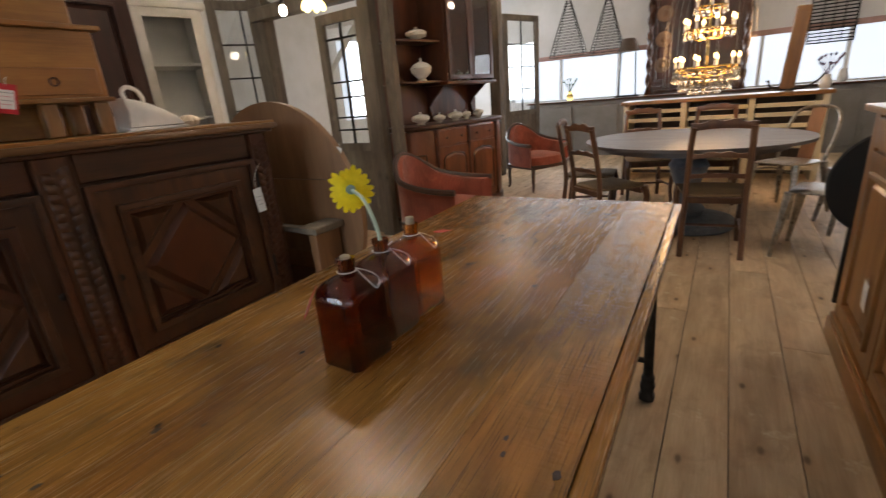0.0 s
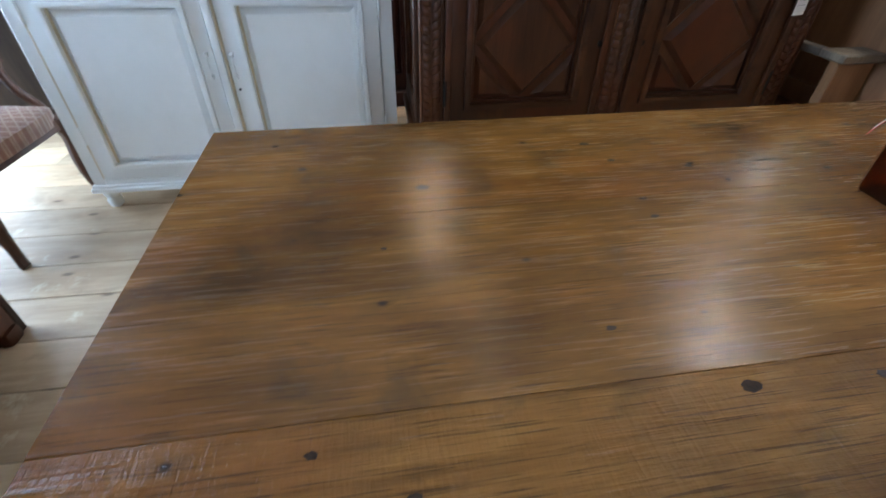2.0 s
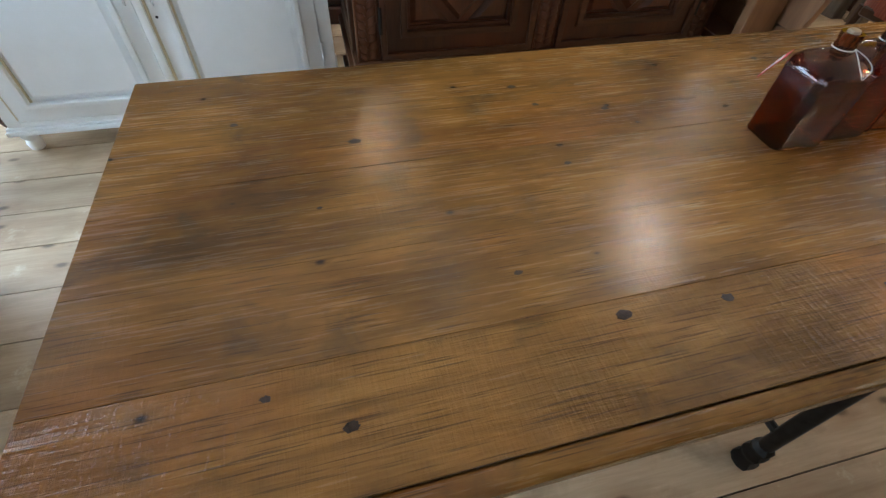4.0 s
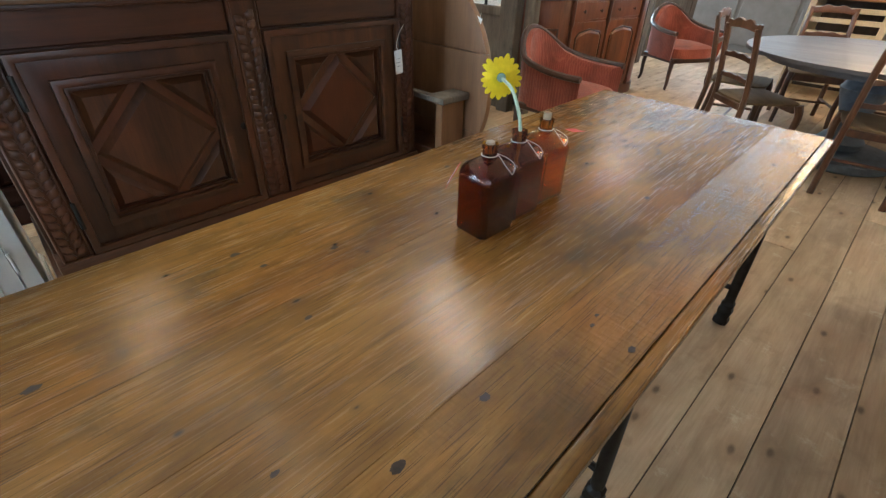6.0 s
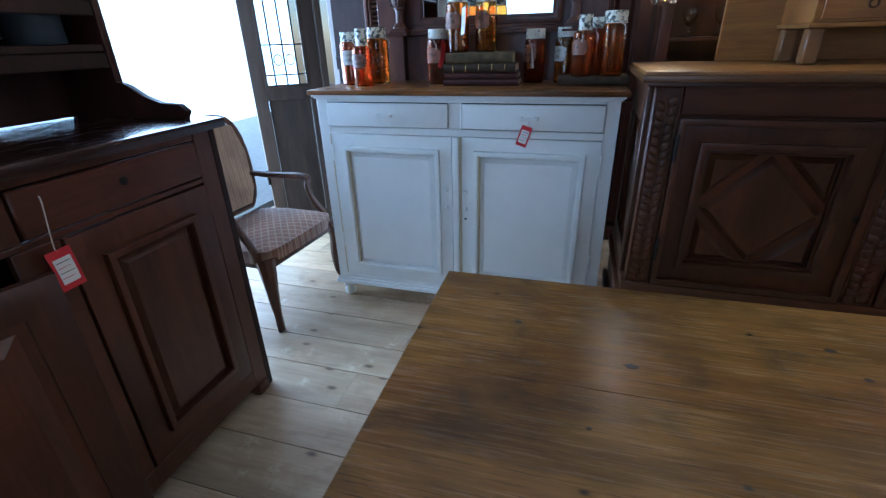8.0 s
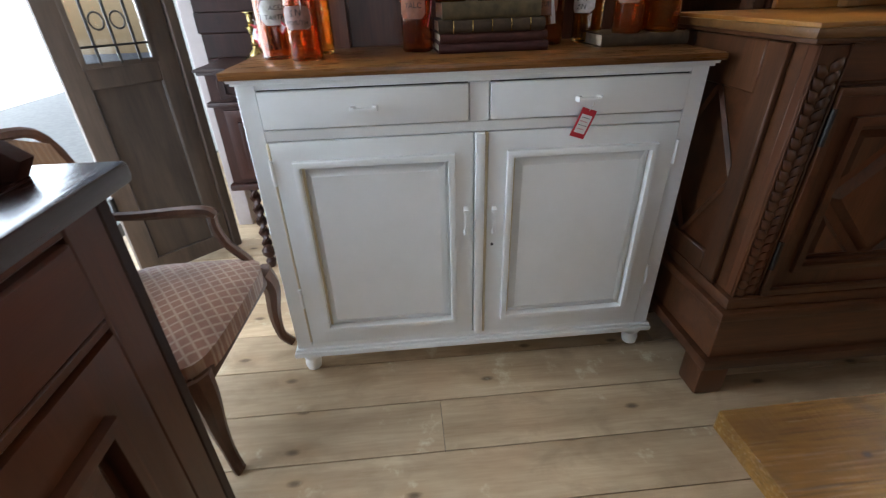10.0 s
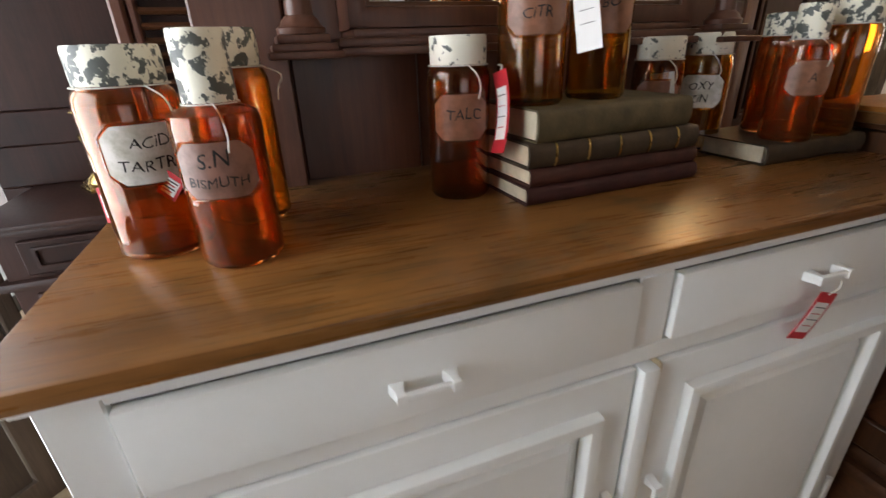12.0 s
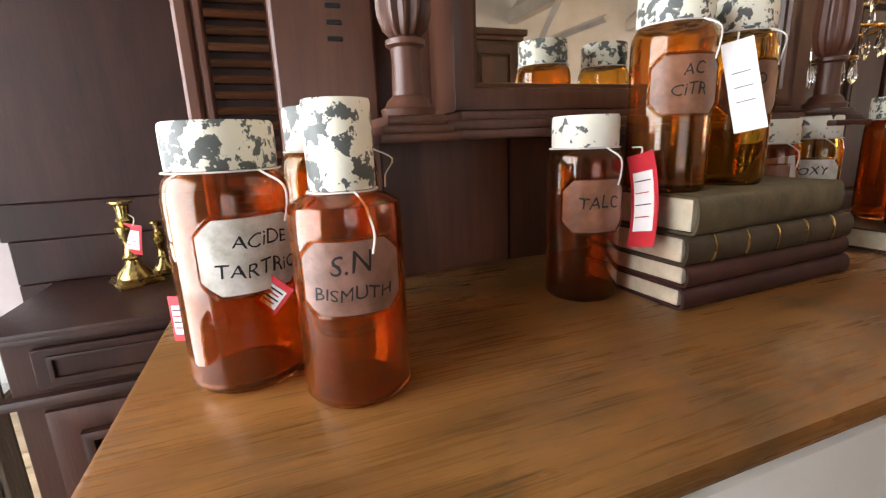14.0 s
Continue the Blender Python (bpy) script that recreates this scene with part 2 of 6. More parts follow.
WORN_OAK = wood("worn_oak_edge", (0.075, 0.032, 0.010), (0.27, 0.125, 0.038), 0, 0.32, 0.5, 1.0, 0.0, 0.15, 0.0010, 0.1, 0.2, 0.3)
POLISHED = wood("polished_dark_wood", (0.012, 0.005, 0.004), (0.045, 0.017, 0.012), 0, 0.24, 0.4, 0.7, 0.0, 0.3, 0.0006, 0.0, 0.0, 0.3, 0.5)
CHERRY = wood("warm_mahogany_panel", (0.10, 0.030, 0.011), (0.29, 0.10, 0.036), 2, 0.32, 0.45, 0.8, 0.0, 0.2, 0.0008, 0.0, 0.2, 0.3, 0.45)
MAHOG = wood("mahogany", (0.038, 0.012, 0.006), (0.122, 0.041, 0.018), 2, 0.34, 0.5, 0.8, 0.0, 0.15, 0.0008, 0.0, 0.3, 0.4, 0.4)
MAHOG_X = wood("mahogany_across", (0.038, 0.012, 0.006), (0.122, 0.041, 0.018), 0, 0.34, 0.5, 0.8, 0.0, 0.15, 0.0008, 0.0, 0.3, 0.4, 0.4)
GREYWOOD = wood("weathered_grey_wood", (0.06, 0.045, 0.03), (0.22, 0.175, 0.125), 2, 0.75, 0.55, 1.0, 7.0, 0.0, 0.005, 0.2, 0.0, 0.4)
BROWN_OLD = wood("old_brown_door_wood", (0.042, 0.028, 0.020), (0.135, 0.094, 0.066), 2, 0.7, 0.5, 0.9, 0.0, 0.0, 0.003)
CHAIRWOOD = wood("chair_wood", (0.06, 0.025, 0.012), (0.18, 0.08, 0.036), 2, 0.35, 0.4, 1.0, 0.0, 0.3)
WALNUT = wood("walnut_table", (0.16, 0.075, 0.032), (0.3, 0.155, 0.07), 2, 0.4, 0.4, 0.9, 0.0, 0.1)
WHITE = paint("white_paint", (0.84, 0.85, 0.83), 0.40, 0.06, 4.0)
CREAM = paint("cream_edge_paint", (0.66, 0.56, 0.38), 0.5, 0.2, 9.0)
PLASTER = paint("white_plaster", (0.74, 0.73, 0.71), 0.8, 0.16, 1.6, None, 0.003)
GREYPAINT = paint("grey_paint", (0.22, 0.21, 0.2), 0.6, 0.25, 3.0)
CAPS = paint("chipped_white_cap", (0.80, 0.77, 0.64), 0.5, 0.15, 12.0, (0.085, 0.095, 0.085), 0.0018, 0.512, 62)
CAPS_SOUND = paint("lightly_chipped_white_cap", (0.78, 0.76, 0.65), 0.5, 0.12, 12.0, (0.09, 0.10, 0.09), 0.0012, 0.585, 62)
IRON = metal("dark_iron", (0.05, 0.048, 0.045), 0.5, 0.4)
STEEL = metal("bare_steel", (0.42, 0.37, 0.3), 0.32, 0.5)
BRASS = metal("brass", (0.62, 0.45, 0.17), 0.25, 0.35)
BLACK = plain("black", (0.012, 0.011, 0.01), 0.7)
MIRROR = Net("mirror_silver").done((0.86, 0.86, 0.83), 0.015, None, Metallic=1.0)


# ---- building helpers ----
def empty_thing(name, m, label, category, group="", kind=""):
    ob = new(name)
    ob.empty_display_size = 0.1
    ob.matrix_world = m
    return tagged(ob, label, category, group, kind)


def mesh_of(bm, name, smooth=False):
    data = bpy.data.meshes.new(name)
    bm.normal_update()
    bm.to_mesh(data)
    bm.free()
    if smooth:
        data.shade_smooth()
        data.set_sharp_from_angle(angle=radians(38))
    return data


def part(name, bm, material, parent, label="", smooth=True):
    ob = new(name, mesh_of(bm, name, smooth))
    ob.data.materials.append(material)
    ob.parent = parent
    return tagged(ob, label)


def thing(name, bm, material, m, label, category, group="", kind="", smooth=True):
    ob = new(name, mesh_of(bm, name, smooth))
    ob.data.materials.append(material)
    ob.matrix_world = m
    return tagged(ob, label, category, group, kind)


def B(*boxes, bevel=0.004, seg=1, bm=None):
    """Bevelled boxes (x0, x1, y0, y1, z0, z1) in one mesh."""
    bm = bm or bmesh.new()
    for x0, x1, y0, y1, z0, z1 in boxes:
        got = bmesh.ops.create_cube(bm, size=1.0, matrix=Matrix.LocRotScale(((x0 + x1) / 2, (y0 + y1) / 2, (z0 + z1) / 2), None, (abs(x1 - x0), abs(y1 - y0), abs(z1 - z0))))
        w = min(bevel, 0.3 * min(abs(x1 - x0), abs(y1 - y0), abs(z1 - z0)))
        if w > 0:
            edges = list({e for v in got["verts"] for e in v.link_edges})
            bmesh.ops.bevel(bm, geom=edges, offset=w, segments=seg, profile=0.6, affect="EDGES")
    return bm


def lathe(profile, seg=20, at=(0, 0, 0), bm=None, flute=0, depth=0.0, axis="z"):
    """A turned shape from (radius, height) pairs."""
    bm = bm or bmesh.new()
    rings = []
    for r, h in profile:
        ring = []
        for i in range(seg):
            a = 2 * math.pi * i / seg
            rr = max(r, 1e-5) * (1 - depth * (0.5 + 0.5 * math.cos(flute * a)) if flute else 1)
            x, y = rr * math.cos(a), rr * math.sin(a)
            p = (x, y, h) if axis == "z" else (h, x, y) if axis == "x" else (x, h, y)
            ring.append(bm.verts.new(Vector(at) + Vector(p)))
        rings.append(ring)
    for a, b in zip(rings, rings[1:]):
        for i in range(seg):
            j = (i + 1) % seg
            bm.faces.new((a[i], a[j], b[j], b[i]))
    for ring, flip in ((rings[0], True), (rings[-1], False)):
        bm.faces.new(list(reversed(ring)) if flip else ring)
    bmesh.ops.recalc_face_normals(bm, faces=bm.faces)
    return bm


def tube(points, radius, seg=8, bm=None, taper=None, flat=1.0):
    """A round bar through the points; taper: one radius for each point."""
    bm = bm or bmesh.new()
    pts = [Vector(p) for p in points]
    rings, up = [], None
    for i, p in enumerate(pts):
        d = (pts[min(i + 1, len(pts) - 1)] - pts[max(i - 1, 0)]).normalized()
        if up is None:
            up = Vector((0, 0, 1)) if abs(d.z) < 0.9 else Vector((1, 0, 0))
        side = d.cross(up).normalized()
        up = side.cross(d).normalized()
        r = taper[i] if taper else radius
        rings.append([bm.verts.new(p + r * (math.cos(a) * side + flat * math.sin(a) * up)) for a in (2 * math.pi * k / seg for k in range(seg))])
    for a, b in zip(rings, rings[1:]):
        for i in range(seg):
            j = (i + 1) % seg
            bm.faces.new((a[i], a[j], b[j], b[i]))
    bm.faces.new(list(reversed(rings[0])))
    bm.faces.new(rings[-1])
    bmesh.ops.recalc_face_normals(bm, faces=bm.faces)
    return bm


def spline(points, steps=6):
    """Points on a smooth curve through the given ones."""
    p = [Vector(q) for q in points]
    p = [2 * p[0] - p[1]] + p + [2 * p[-1] - p[-2]]
    out = []
    for a, b, c, d in zip(p, p[1:], p[2:], p[3:]):
        for k in range(steps):
            t = k / steps
            out.append(0.5 * (2 * b + (c - a) * t + (2 * a - 5 * b + 4 * c - d) * t * t + (3 * b - a - 3 * c + d) * t ** 3))
    return out + [p[-2]]


def slab(outline, z0, z1, bevel=0.004, bm=None, plane="xy"):
    """An outline in a plane pulled to a thickness; plane xz runs along y."""
    bm = bm or bmesh.new()
    put = (lambda a, b, c: (a, b, c)) if plane == "xy" else (lambda a, b, c: (a, c, b)) if plane == "xz" else (lambda a, b, c: (c, a, b))
    low = [bm.verts.new(put(a, b, z0)) for a, b in outline]
    high = [bm.verts.new(put(a, b, z1)) for a, b in outline]
    n = len(low)
    faces = [bm.faces.new(low), bm.faces.new(high)] + [bm.faces.new((low[i], low[(i + 1) % n], high[(i + 1) % n], high[i])) for i in range(n)]
    bmesh.ops.recalc_face_normals(bm, faces=faces)
    if bevel:
        edges = list({e for f in faces[:2] for e in f.edges})
        bmesh.ops.bevel(bm, geom=edges, offset=bevel, segments=2, profile=0.6, affect="EDGES")
    return bm


def frustum(outline, inset, y0, y1, bm=None):
    """A raised field over an outline in the xz plane, sloping in from y0 to y1."""
    bm = bm or bmesh.new()
    c = sum((Vector(p) for p in outline), Vector((0, 0))) / len(outline)
    inner = []
    n = len(outline)
    for i in range(n):
        p, q, r = Vector(outline[i - 1]), Vector(outline[i]), Vector(outline[(i + 1) % n])
        u, v = (p - q).normalized(), (r - q).normalized()
        b = (u + v).normalized()
        inner.append(q + b * inset / max(0.2, abs(u.cross(b))))
    lo = [bm.verts.new((x, y0, z)) for x, z in outline]
    hi = [bm.verts.new((x, y1, z)) for x, z in inner]
    fs = [bm.faces.new(hi)] + [bm.faces.new((lo[i], lo[(i + 1) % n], hi[(i + 1) % n], hi[i])) for i in range(n)]
    bmesh.ops.recalc_face_normals(bm, faces=fs)
    if fs[0].normal.y > 0 and y1 < y0:
        bmesh.ops.reverse_faces(bm, faces=fs)
    return bm


def rect(x0, x1, z0, z1):
    return [(x0, z0), (x1, z0), (x1, z1), (x0, z1)]


def frame_strip(x0, x1, z0, z1, w, y0, y1, bm=None, bevel=0.004):
    """A rectangular frame in one piece, w wide, between depths y0 and y1."""
    bm = bm or bmesh.new()
    rings = [[bm.verts.new((x, y, z)) for x, z in rect(x0 + o, x1 - o, z0 + o, z1 - o)] for o, y in ((0, y0), (0, y1), (w, y1), (w, y0))]
    faces = []
    for p, q in zip(rings, rings[1:] + rings[:1]):
        faces += [bm.faces.new((p[i], p[(i + 1) % 4], q[(i + 1) % 4], q[i])) for i in range(4)]
    bmesh.ops.recalc_face_normals(bm, faces=faces)
    flat = min(bevel, 0.3 * w, 0.3 * abs(y1 - y0))
    edges = list({e for ring in rings for v in ring for e in v.link_edges if e.other_vert(v) in ring})
    bmesh.ops.bevel(bm, geom=edges, offset=flat, segments=2, profile=0.6, affect="EDGES")
    return bm


def rod(p, q, r, seg=8, bm=None):
    return tube([p, q], r, seg, bm)


# ---- the room ----
X0, X1, Y0, Y1, TOP = -5.2, 3.4, -2.3, 9.6, 3.3
thing("ground", B((-14, 12, -14, -2.45, -0.12, -0.02), bevel=0), plain("pale_paving", (0.42, 0.41, 0.39), 0.85, 0.002), Matrix(), "pale paved ground outside the open doorway", "ground", kind="structure")
thing("subfloor", B((X0, X1, Y0, Y1, -0.12, -0.025), bevel=0), BLACK, Matrix(), "dark gap under the floor boards", "floor", kind="structure")
# the opening between y 6.6 and 8.9 is added for the west fill lamp
thing("wall_west", B((X0 - 0.2, X0, Y0 - 0.2, 6.6, 0, TOP), (X0 - 0.2, X0, 8.9, Y1 + 0.2, 0, TOP), (X0 - 0.2, X0, 6.6, 8.9, 0, 0.95), (X0 - 0.2, X0, 6.6, 8.9, 2.25, TOP), bevel=0), PLASTER, Matrix(), "white plastered wall of the shop", "wall", kind="structure")
# the opening in the unseen east wall is added to suit the fill lamp
thing("wall_east", B((X1, X1 + 0.2, Y0 - 0.2, -1.75, 0, TOP), (X1, X1 + 0.2, 0.55, Y1 + 0.2, 0, TOP), (X1, X1 + 0.2, -1.75, 0.55, 0, 0.9), (X1, X1 + 0.2, -1.75, 0.55, 2.2, TOP), bevel=0), PLASTER, Matrix(), "white plastered wall of the shop", "wall", kind="structure")
thing("wall_south", B((X0, -4.4, Y0 - 0.2, Y0, 0, TOP), (-0.7, X1, Y0 - 0.2, Y0, 0, TOP), (-4.4, -0.7, Y0 - 0.2, Y0, 2.45, TOP), bevel=0), PLASTER, Matrix(), "white plastered wall with a wide bright doorway", "wall", kind="structure")
thing("wall_north", B((X0, -3.4, Y1, Y1 + 0.2, 0, TOP), (2.6, X1, Y1, Y1 + 0.2, 0, TOP), (-3.4, 2.6, Y1, Y1 + 0.2, 0, 0.98), (-3.4, 2.6, Y1, Y1 + 0.2, 1.72, TOP), bevel=0), PLASTER, Matrix(), "white plastered end wall with a long low window", "wall", kind="structure")
thing("ceiling", B((X0 - 0.2, X1 + 0.2, Y0 - 0.2, Y1 + 0.2, TOP, TOP + 0.15), bevel=0), PLASTER, Matrix(), "white boarded ceiling above the trusses", "ceiling", kind="structure")
thing("backdrop", B((-9, 4, -6.1, -6.0, -0.02, 5), bevel=0), glow("bright_day", (0.8, 0.92, 1.0), 6.0), Matrix(), "overexposed daylight outside the doorway", "backdrop", kind="structure")
thing("backdrop", B((-6, 6, 11.5, 11.6, -0.5, 5), bevel=0), glow("bright_day_north", (0.86, 0.93, 1.0), 0.95), Matrix(), "bright daylight beyond the far window", "backdrop", kind="structure")

# glowing sheet behind the added east opening
thing("backdrop", B((5.5, 5.6, -6, 5, -0.5, 5), bevel=0), bpy.data.materials["bright_day_north"], Matrix(), "glowing sheet beyond the added, unseen east opening", "backdrop", kind="structure")

# glowing sheet behind the added west opening
thing("backdrop", B((-7.6, -7.5, 3, 12, -0.5, 5), bevel=0), bpy.data.materials["bright_day_north"], Matrix(), "glowing sheet beyond the added, unseen west opening", "backdrop", kind="structure")

# white timber trusses
TRUSS = paint("white_beam_paint", (0.74, 0.72, 0.68), 0.6, 0.2, 3.0)
truss = empty_thing("roof_truss", pose(0, 0, 0), "white-painted timber roof truss under the ceiling", "truss", "roof trusses", "structure")
bm = B((X0, X1, -0.07, 0.07, 2.78, 2.94), bevel=0.006)
part("tie_beam", bm, TRUSS, truss)
for i in range(8):
    a, b = X0 + i * 1.075, X0 + (i + 1) * 1.075
    za, zb = (2.94, 3.28) if i % 2 == 0 else (3.28, 2.94)
    part("brace", tube([(a, 0, za), (b, 0, zb)], 0.045, 4), TRUSS, truss, smooth=False)
for x, s in ((X0, 1), (X1, -1)):
    part("knee_brace", tube([(x, 0, 1.75), (x + s * 1.1, 0, 2.8)], 0.05, 4), TRUSS, truss, smooth=False)
    part("strut", tube([(x + s * 0.05, 0, 2.4), (x + s * 1.9, 0, 2.4)], 0.04, 4), TRUSS, truss, smooth=False)
truss.location = (0, -1.6, 0)
for y in (0.4, 2.4, 4.4, 6.4, 8.4):
    copy_thing(truss, pose(0, y, 0))

# string of bulbs; the last three of BULBS are unseen additions for fill
BULB = glow("bulb_glass", (1.0, 0.86, 0.62), 30.0)
for x, y, z in BULBS:
    lamp = empty_thing("hanging_bulb", pose(x, y, z), "bare warm bulb hanging from a black cable", "bulb", "hanging bulbs")
    part("bulb", lathe([(0.004, -0.045), (0.022, -0.038), (0.03, -0.015), (0.026, 0.012), (0.014, 0.035)], 12), BULB, lamp, "glowing glass bulb").visible_shadow = False
    part("socket", lathe([(0.016, 0.03), (0.018, 0.04), (0.016, 0.075), (0.005, 0.085)], 10), BLACK, lamp)
    part("cable", rod((0, 0, 0.08), (0, 0, TOP - z), 0.004, 6), BLACK, lamp)


def pendant():
    p = empty_thing("pendant_lamp", pose(-2.45, 3.42, 1.93), "small glowing pendant lamp with yellow glass petals", "lamp")
    SHADE = glow("yellow_lamp_glass", (1.0, 0.78, 0.32), 5.0)
    for k in range(6):
        m = Matrix.Rotation(k * math.pi / 3, 4, "Z")
        part("petal_shade", tube(spline([(0.01, 0, 0.03), (0.05, 0, 0.02), (0.085, 0, -0.03)], 4), 0.03, 8, taper=[0.012, 0.018, 0.024, 0.028, 0.03, 0.03, 0.028, 0.024, 0.012]), SHADE, p).matrix_local = m
    part("cap", lathe([(0.03, 0.03), (0.03, 0.05), (0.008, 0.07)], 12), BRASS, p)
    part("cable", rod((0, 0, 0.06), (0, 0, TOP - 1.93), 0.004, 6), BLACK, p)


pendant()


# ---- the long pine table ----
def pine_table():
    t = empty_thing("dining_table", pose(-0.0027, 0.0097, 0, 0, 0, 0.9), "long pine plank table with dark iron legs and worn varnish", "table")
    xs = [-0.615]
    for w in (0.175, 0.195, 0.20, 0.162):
        xs.append(xs[-1] + w)
    xs.append(0.279)
    for i, (a, b) in enumerate(zip(xs, xs[1:])):
        part("plank", B((a + 0.0001, b - 0.0001, -0.165, 2.525, 0.655, 0.690 + (0.0003 if i % 2 else 0)), bevel=0.0005), PINE_SAWN if i == 4 else PINE, t)
    part("edge_lip", B((0.2795, 0.309, -0.165, 2.525, 0.657, 0.687), bevel=0.006, seg=3), PINE, t)
    part("apron", B((-0.56, -0.535, -0.1, 2.45, 0.59, 0.654), (0.20, 0.225, -0.1, 2.45, 0.60, 0.654), (-0.535, 0.20, -0.1, -0.075, 0.60, 0.654), (-0.535, 0.20, 2.425, 2.45, 0.60, 0.654)), PINE, t)
    for y in (0.03, 1.10, 2.145):
        for x in (-0.57, 0.262):
            s = 1 if x > 0 else -1
            leg = part("leg", rod((x, y, 0.10), (x - 0.012 * s, y, 0.655), 0.018, 10), IRON, t, "dark iron leg")
            part("foot", lathe([(0.012, 0.0), (0.03, 0.006), (0.033, 0.022), (0.024, 0.04), (0.028, 0.055), (0.031, 0.07), (0.024, 0.085), (0.028, 0.1), (0.018, 0.115)], 10, (x, y, 0), flute=4, depth=0.12), IRON, leg, "cast iron claw foot")
        part("stretcher", rod((-0.57, y, 0.17), (0.262, y, 0.17), 0.011, 8), IRON, t, "iron cross bar")
    KNOT = plain("dark_knot", (0.040, 0.021, 0.009), 0.75, 0.001, 0.6, 150)
    spots = ((0.01, 1.55, 9), (-0.35, 0.80, 8), (-0.327, 0.268, 11), (0.11, 2.10, 9), (0.16, 1.02, 5), (-0.19, 0.64, 6), (0.035, 0.458, 6), (0.15, 0.106, 6), (-0.39, 0.657, 7), (-0.157, 0.19, 4), (-0.468, 0.633, 9), (0.139, 0.734, 9), (0.134, 0.574, 11), (0.203, 0.197, 9), (0.244, 0.985, 8), (0.168, 0.989, 5), (-0.5, 1.3, 8), (-0.42, 0.05, 7), (0.03, 2.2, 6), (-0.2, 1.9, 7))
    rng = random.Random(11)
    for x, y, r in spots:
        x, y, r = x + 0.0157 * y, y - 0.0097, r * 0.001
        pts = [(x + r * 0.7 * rng.uniform(0.75, 1.2) * math.cos(k * 0.39), y + r * 1.1 * rng.uniform(0.8, 1.2) * math.sin(k * 0.39)) for k in range(16)]
        part("knot", slab(pts, 0.6885, 0.69055, 0.0), KNOT, t, "dark knot in the wood")
    return t


pine_table()


# ---- cabinets ----
def raised_door(name, parent, x0, x1, z0, z1, y, mat, panel_mat, edge=None, stile=0.062, label=""):
    """A framed door with a moulding and a raised field; front face at y, towards -y."""
    door = part(name, frame_strip(x0, x1, z0, z1, stile, y, y + 0.022), mat, parent, label)
    a, b, c, d = x0 + stile, x1 - stile, z0 + stile, z1 - stile
    part("panel", B((a, b, y + 0.012, y + 0.02, c, d), bevel=0), panel_mat, door)
    part("moulding", frame_strip(a, b, c, d, 0.020, y - 0.015, y + 0.012, bevel=0.008), mat, door)
    if edge:
        part("worn_edge", B((a + 0.0195, a + 0.027, y + 0.006, y + 0.0125, c + 0.02, d - 0.02), bevel=0), edge, door, "yellowed bare edge")
    part("raised_field", frustum(rect(a + 0.028, b - 0.028, c + 0.028, d - 0.028), 0.02, y + 0.0125, y - 0.005), panel_mat, door, smooth=False)
    return door


def bar_pull(parent, x, z, y, mat, upright=False, size=0.064, label="white-painted pull"):
    """A straight bar on two flared ends, standing out from a face at y."""
    bm = B((-size * 0.46, size * 0.46, -0.022, -0.015, -0.0045, 0.0045), bevel=0.002, seg=2)
    for k in (-1, 1):
        c = k * size * 0.47
        slab([(c - 0.009, 0.0), (c + 0.009, 0.0), (c + 0.0045, -0.014), (c + 0.005, -0.024), (c - 0.005, -0.024), (c - 0.0045, -0.014)], -0.0075, 0.0075, 0.002, bm)
    if upright:
        bmesh.ops.rotate(bm, verts=bm.verts, matrix=Matrix.Rotation(radians(90), 3, "Y"))
    bmesh.ops.translate(bm, verts=bm.verts, vec=(x, y, z))
    return part("handle", bm, mat, parent, label)


RED = plain("red_card", (0.55, 0.03, 0.04), 0.5)
CARD = plain("white_card", (0.78, 0.76, 0.73), 0.6, 0.0002, 0.06)
STRING = plain("white_string", (0.72, 0.68, 0.6), 0.8)
INK = plain("ink", (0.02, 0.018, 0.018), 0.6)


